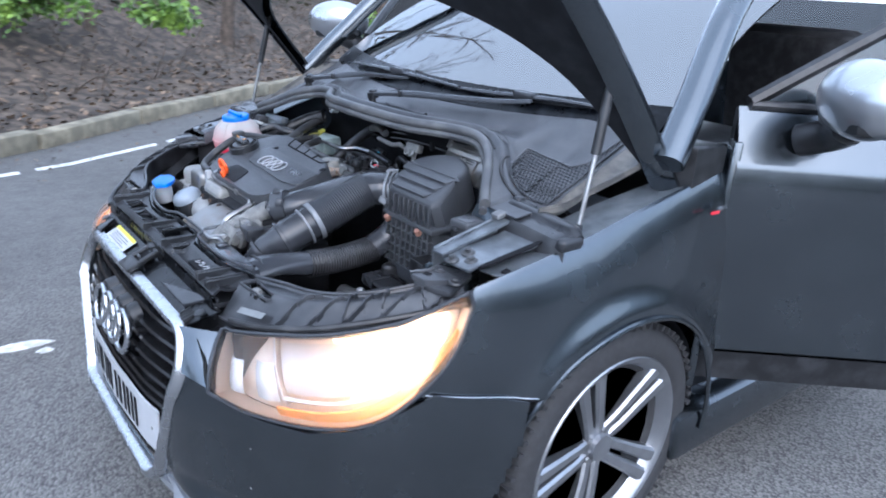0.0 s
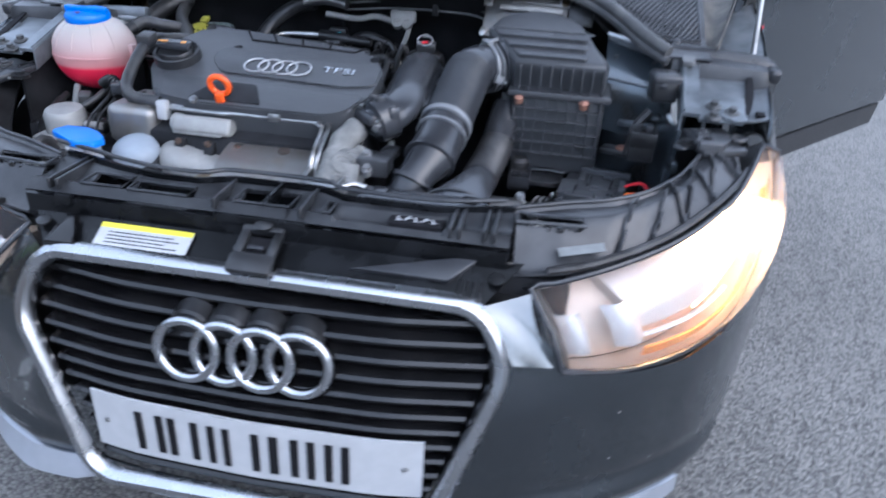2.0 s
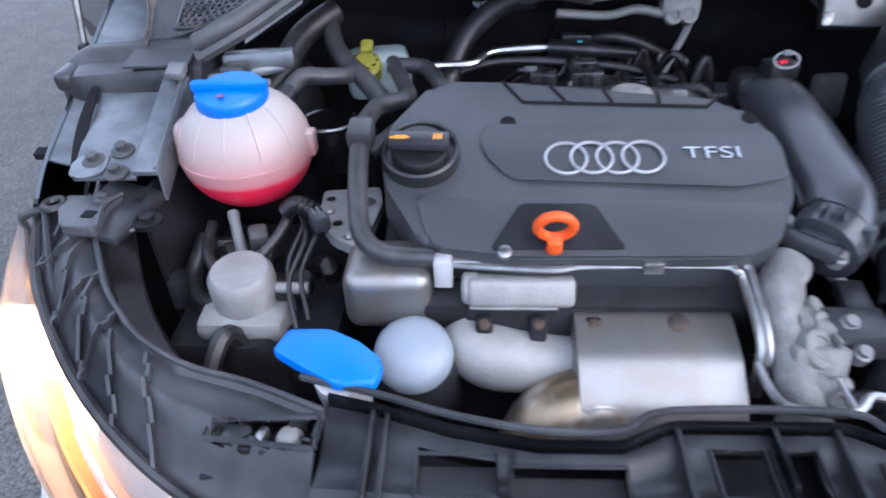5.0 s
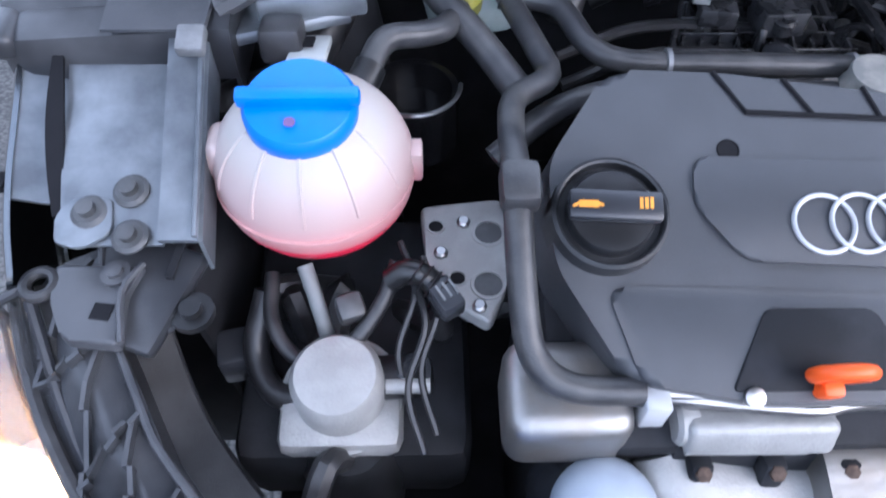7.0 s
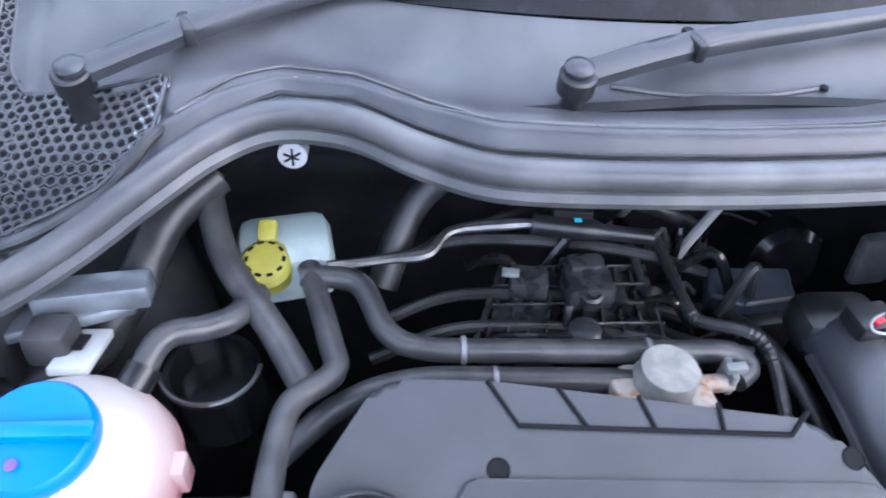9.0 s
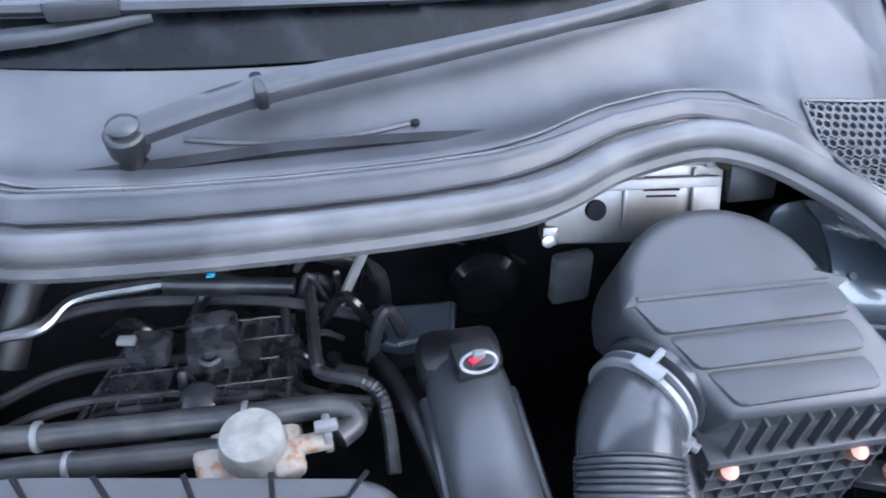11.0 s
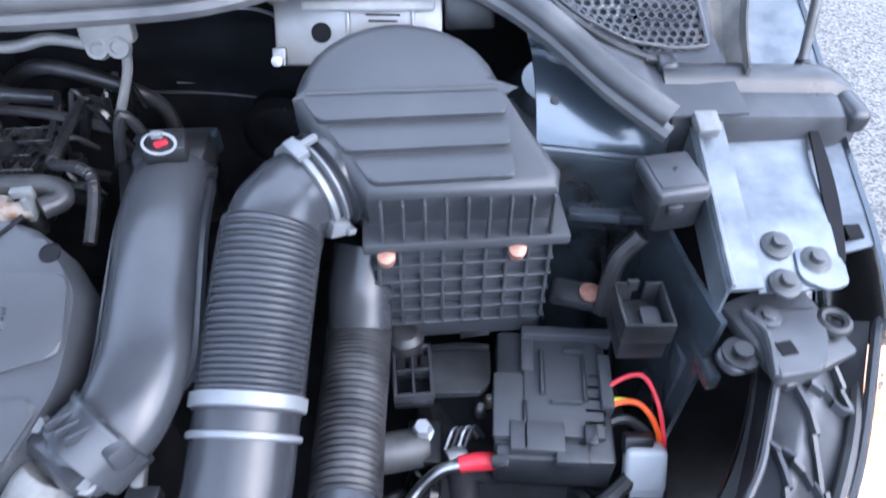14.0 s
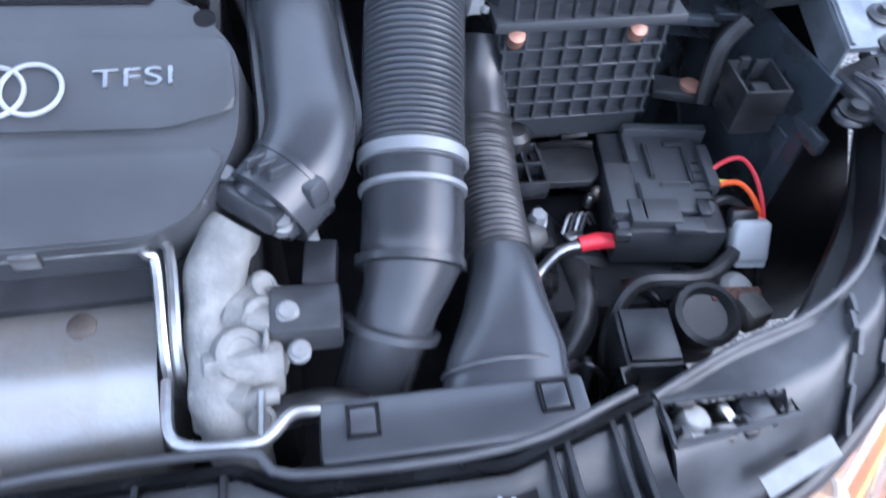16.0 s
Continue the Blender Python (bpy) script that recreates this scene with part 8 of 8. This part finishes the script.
# brake fluid tank
TEALW = material("milky_teal_plastic", (0.4, 0.5, 0.5), 0.35, 0, 0.2, 16, 0.05, color2=(0.52, 0.6, 0.58))
CAPY = material("olive_yellow_plastic", (0.36, 0.34, 0.05), 0.4, 0, 0.2, 30, 0.05)
BF = part("brake_fluid_tank", B((-0.372, 0.762, 0.77), (0.09, 0.075, 0.06), (0, 0, 10), 0.015), TEALW, CAR, "milky brake fluid tank with a yellow cap")
yc = Vector((-0.386, 0.732, 0.79))
YC = part("fluid_cap", L(yc, (0, -0.35, 1), [(0.025, -0.012), (0.025, 0.004), (0.021, 0.008), (0.008, 0.009)], 26), CAPY, BF, "yellow fluid cap with black marks")
for k in range(10):
    a = 2 * math.pi * k / 10
    part("bar", B(yc + Vector((0.017 * math.cos(a), 0.016 * math.sin(a), 0.0095 + 0.0056 * math.sin(a))), (0.006, 0.003, 0.001), (19, 0, math.degrees(a) + 90), 0), INK, YC)
part("cap_tab", B(yc + Vector((0, 0.028, 0.018)), (0.018, 0.022, 0.01), (25, 0, 0), 0.004), CAPY, YC)
part("filter_can", L((-0.428, 0.645, 0.75), (0, 0, 1), [(0.042, -0.06), (0.042, 0.0), (0.036, 0.0), (0.035, -0.03), (0.01, -0.03)], 28), GLOSS, CAR, "dark glossy round housing")
part("housing_ring", T([(-0.428 + 0.043 * math.cos(a), 0.645 + 0.04 * math.sin(a), 0.756) for a in (radians(d) for d in range(190, 361, 10))], 0.0022, 6, 0), STEEL, CAR, "bright wire ring")
part("silver_cover", B((-0.51, 0.665, 0.83), (0.09, 0.03, 0.022), (-10, 0, 8), 0.004), RAW, CAR, "pale painted edge behind the coolant tank")
for k in range(7):
    a, b = random.uniform(-0.55, -0.4), random.uniform(0.33, 0.55)
    part("loom", T([(a, b, 0.6), (a + random.uniform(-0.04, 0.06), b + random.uniform(-0.06, 0.06), 0.66), (a + random.uniform(-0.05, 0.08), b + random.uniform(-0.08, 0.05), 0.6)], random.uniform(0.006, 0.014), 8), RUBBER, CAR, "black hose or loom")
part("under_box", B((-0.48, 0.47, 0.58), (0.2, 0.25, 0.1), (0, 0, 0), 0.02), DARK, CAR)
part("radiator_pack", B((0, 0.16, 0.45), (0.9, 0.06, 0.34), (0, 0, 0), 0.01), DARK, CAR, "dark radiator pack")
part("relay_block", B((-0.575, 0.44, 0.635), (0.045, 0.035, 0.04), (0, 0, 12), 0.005), SATIN, CAR, "small brown-grey block")
LIDB = material("blue_grey_plastic", (0.05, 0.062, 0.08), 0.3, 0, 0.15, 30, 0.1, 500)
part("throttle_lid", P(rounded([(0.05, 0.73), (0.086, 0.714), (0.138, 0.722), (0.15, 0.768), (0.062, 0.77)], 0.008, 3), 0.715, 0.744, None, 0.006), LIDB, CAR, "blue-grey throttle lid")
part("lid_edge", B((0.108, 0.719, 0.745), (0.05, 0.003, 0.005), (0, 0, 8), 0.001), ALLOY, CAR)
part("gearbox_bracket", B((0.3, 0.83, 0.69), (0.05, 0.02, 0.07), (-8, 0, 6), 0.008), CASTDARK, CAR, "dull alloy bracket behind the air box")
part("servo_drum", L((0.2, 0.87, 0.67), (0, -1, 0.25), [(0.045, 0), (0.045, 0.03), (0.035, 0.04), (0.012, 0.042)], 26), GLOSS, CAR, "black drum on the bulkhead")
part("tower_plate", B((-0.532, 0.665, 0.815), (0.1, 0.055, 0.012), (-12, 0, 18), 0.004), RAW, CAR, "pale painted plate behind the coolant tank")
part("tank_pad", B((-0.53, 0.622, 0.826), (0.034, 0.034, 0.03), (-10, 0, 0), 0.006), RUBBER, CAR, "dark rubber pad")
for k in range(4):
    part("bulkhead_fold", T([(-0.3 + 0.17 * k + 0.03 * math.sin(9 * z), bulkhead_y(z) - 0.008, z) for z in (0.88, 0.84, 0.78, 0.72)], 0.006, 6, 4), DARK, CAR)
for p, q in (((0.35, 0.52, 0.6), (0.36, 0.56, 0.61)), ((0.4, 0.545, 0.625), (0.43, 0.548, 0.625))):
    part("holder_bar", T([p, q], 0.004, 6, 0), PLASTIC, CAR)
for k in range(3):
    part("holder_slot", B((0.337 + 0.012 * k, 0.507, 0.631), (0.008, 0.022, 0.002), (0, 0, 0), 0), INK, CAR)
for x, y in ((0.47, 0.44), (0.48, 0.5), (0.52, 0.5)):
    part("lid_rib", B(on_fuse_box(x, y, 0.639), (0.004, 0.05, 0.004), (0, 0, -8), 0.001), SATIN, FB)
for k in range(5):
    part("lid_slot", B(on_fuse_box(0.533, 0.455 + 0.013 * k, 0.634), (0.02, 0.005, 0.006), (0, 0, -8), 0.001), INK, FB)
part("starter_nose", L((0.33, 0.44, 0.585), (1, 0.1, 0), [(0.02, -0.03), (0.02, 0.02), (0.014, 0.03), (0.006, 0.032)], 18), BOLTD, CAR, "dull metal starter end")
part("cable_lug", B((0.385, 0.425, 0.602), (0.02, 0.012, 0.004), (0, 10, 20), 0.001), STEEL, CAR)
for k in range(4):
    part("cable_strand", T([(0.375 + 0.006 * k, 0.43, 0.6), (0.385 + 0.006 * k, 0.445, 0.612), (0.395 + 0.006 * k, 0.44, 0.6)], 0.0022, 6), PLASTIC if k % 2 else STEEL, CAR)
part("green_ring", L((0.487, 0.336, 0.55), (0, -0.3, 1), [(0.024, 0), (0.026, 0.006), (0.02, 0.008), (0.018, 0.0)], 22), material("dull_green_rubber", (0.06, 0.11, 0.06), 0.6), CAR, "dull green lamp seal")
part("lamp_cylinder", L((0.528, 0.364, 0.54), (0.1, -0.3, 1), [(0.018, 0), (0.018, 0.05), (0.012, 0.056), (0.004, 0.056)], 16), ALLOY, CAR)
part("rusty_clip", B((0.522, 0.338, 0.596), (0.05, 0.014, 0.008), (10, 0, -6), 0.002), RUST, CAR, "rust-brown clip")
part("lamp_clip", B((0.535, 0.325, 0.585), (0.026, 0.034, 0.03), (0, 0, 12), 0.005), DUSTY, CAR, "dusty lamp clip")
for k in range(14):
    x, y = random.uniform(0.33, 0.53), random.uniform(0.27, 0.42)
    d = Vector((random.uniform(-0.06, 0.06), random.uniform(-0.05, 0.06), 0))
    part("loom", T([(x, y, 0.5), (x + d.x * 0.4, y + d.y * 0.4, random.uniform(0.54, 0.59)), (x + d.x, y + d.y, 0.56), (x + 1.4 * d.x, y + 1.5 * d.y, 0.49)], random.choice((0.003, 0.005, 0.007, 0.011)), 8), random.choice((RUBBER, PLASTIC, GLOSS)), CAR, "black hose or loom")
for k in range(12):
    x, y = random.uniform(-0.16, 0.06), random.uniform(0.66, 0.8)
    d = Vector((random.uniform(-0.07, 0.07), random.uniform(-0.04, 0.04), 0))
    part("loom", T([(x, y, 0.74), (x + d.x * 0.5, y + d.y * 0.5, random.uniform(0.77, 0.8)), (x + d.x, y + d.y, 0.75)], random.choice((0.003, 0.004, 0.006)), 8), random.choice((RUBBER, GLOSS)), CAR, "black hose or loom")
for k in range(6):
    x = -0.15 + 0.034 * k
    part("injector", L((x, 0.72 - 0.02 * (k % 2), 0.752), (0, -0.3, 1), [(0.008, 0), (0.008, 0.01), (0.005, 0.014), (0.002, 0.014)], 12), GLOSS if k % 2 else STEEL, CAR)

# dirt: stone chips on the bumper, scraps of leaf on the scuttle
for k in range(14):
    x, z = random.choice((-1, 1)) * random.uniform(0.4, 0.62), random.uniform(0.3, 0.46)
    c, r = on_bumper(x, z, 0.0012), random.uniform(0.0008, 0.002)
    part("stone_chip", L(c, (0.9 * x, -0.75, 0.05), [(r, 0), (r * 0.6, 0.0006)], 7), PAPER, CAR)
bm = bmesh.new()
for k in range(22):
    x = random.uniform(-0.42, 0.42)
    scatter(bm, cowl_point(x, random.uniform(0.03, 0.3)) + Vector((0, 0, 0.002)), random.uniform(0.001, 0.0026), 0.5)
for k in range(40):
    x, y = random.uniform(0.5, 0.65) * random.choice((-1, 1)), random.uniform(0.66, 0.7)
    scatter(bm, Vector((x, y, 0.862 + 0.4 * (y - 0.66))), random.uniform(0.0015, 0.004), 0.5)
tagged(part("leaf_scraps", bm, DRYLEAF, smooth=0), "tiny brown leaf scraps on the scuttle", "leaves", kind="stuff")
for x, y, z, w, d, h, a in ((0.6, 0.5, 0.7, 0.012, 0.16, 0.02, 4), (0.598, 0.47, 0.64, 0.01, 0.03, 0.09, 0), (0.6, 0.55, 0.66, 0.01, 0.025, 0.11, 8), (0.585, 0.6, 0.73, 0.04, 0.02, 0.012, -10)):
    part("wing_stay", B((x, y, z), (w, d, h), (0, 0, a), 0.003), GREYSHADE, CAR, "painted stay on the inner wing")
for y, z in ((0.48, 0.66), (0.52, 0.68), (0.56, 0.64), (0.5, 0.58)):
    part("wing_hole", L((0.605, y, z), (-1, 0, 0.1), [(0.008, -0.004), (0.008, 0.002), (0.006, 0.003), (0.002, 0.001)], 14), INK, CAR)
for s in (1, -1):
    BK = part("lamp_bracket", P(rounded([(s * x, y) for x, y in ((0.622, 0.45), (0.69, 0.452), (0.684, 0.42), (0.668, 0.39), (0.628, 0.385), (0.632, 0.425))], 0.006, 3), 0.748, 0.76, None, 0.003), SCUTTLE, CAR, "grey plastic lamp bracket with a square hole")
    part("bracket_hole", B((s * 0.645, 0.411, 0.76), (0.014, 0.013, 0.002), (0, 0, s * 8), 0), INK, BK)
    part("bracket_bolt", L((s * 0.642, 0.442, 0.76), (0, 0, 1), [(0.011, 0), (0.011, 0.003), (0.006, 0.0035), (0.006, 0.007), (0.003, 0.0075)], 14), SCUTTLE, BK)
    part("washer", T([Vector((s * 0.697 + 0.011 * math.cos(a), 0.436 + 0.011 * math.sin(a), 0.757)) for a in (2 * math.pi * k / 18 for k in range(19))], 0.0045, 8, 0, cap=False), RUBBER, BK, "dark rubber washer")
    part("bracket_rib", T([(s * 0.625, 0.385, 0.762), (s * 0.634, 0.425, 0.763), (s * 0.624, 0.45, 0.762)], 0.0026, 6, 3), SCUTTLE, BK)
    part("washer", T([Vector((s * 0.609 + 0.011 * math.cos(a), 0.416 + 0.011 * math.sin(a), 0.742)) for a in (2 * math.pi * k / 18 for k in range(19))], 0.004, 8, 0, cap=False), SATIN, BK)
# blade carriers along the foot of the windscreen
for pts in ([(-0.46, 0.925, 1.012), (-0.25, 0.893, 1.02), (-0.05, 0.882, 1.02), (0.13, 0.883, 1.016)], [(0.1, 0.888, 1.012), (0.25, 0.893, 1.018), (0.45, 0.938, 1.027), (0.6, 0.99, 1.022)]):
    part("blade_carrier", T(pts, lambda u: 0.011 - 0.004 * abs(2 * u - 1), 8, 6, flat=0.7), SATIN, CAR, "black wiper blade carrier")
    p = (Vector(pts[1]) + Vector(pts[2])) / 2
    part("blade_clip", B(p + Vector((0, -0.004, 0.004)), (0.06, 0.03, 0.02), (0, 0, 6), 0.006), SATIN, CAR)
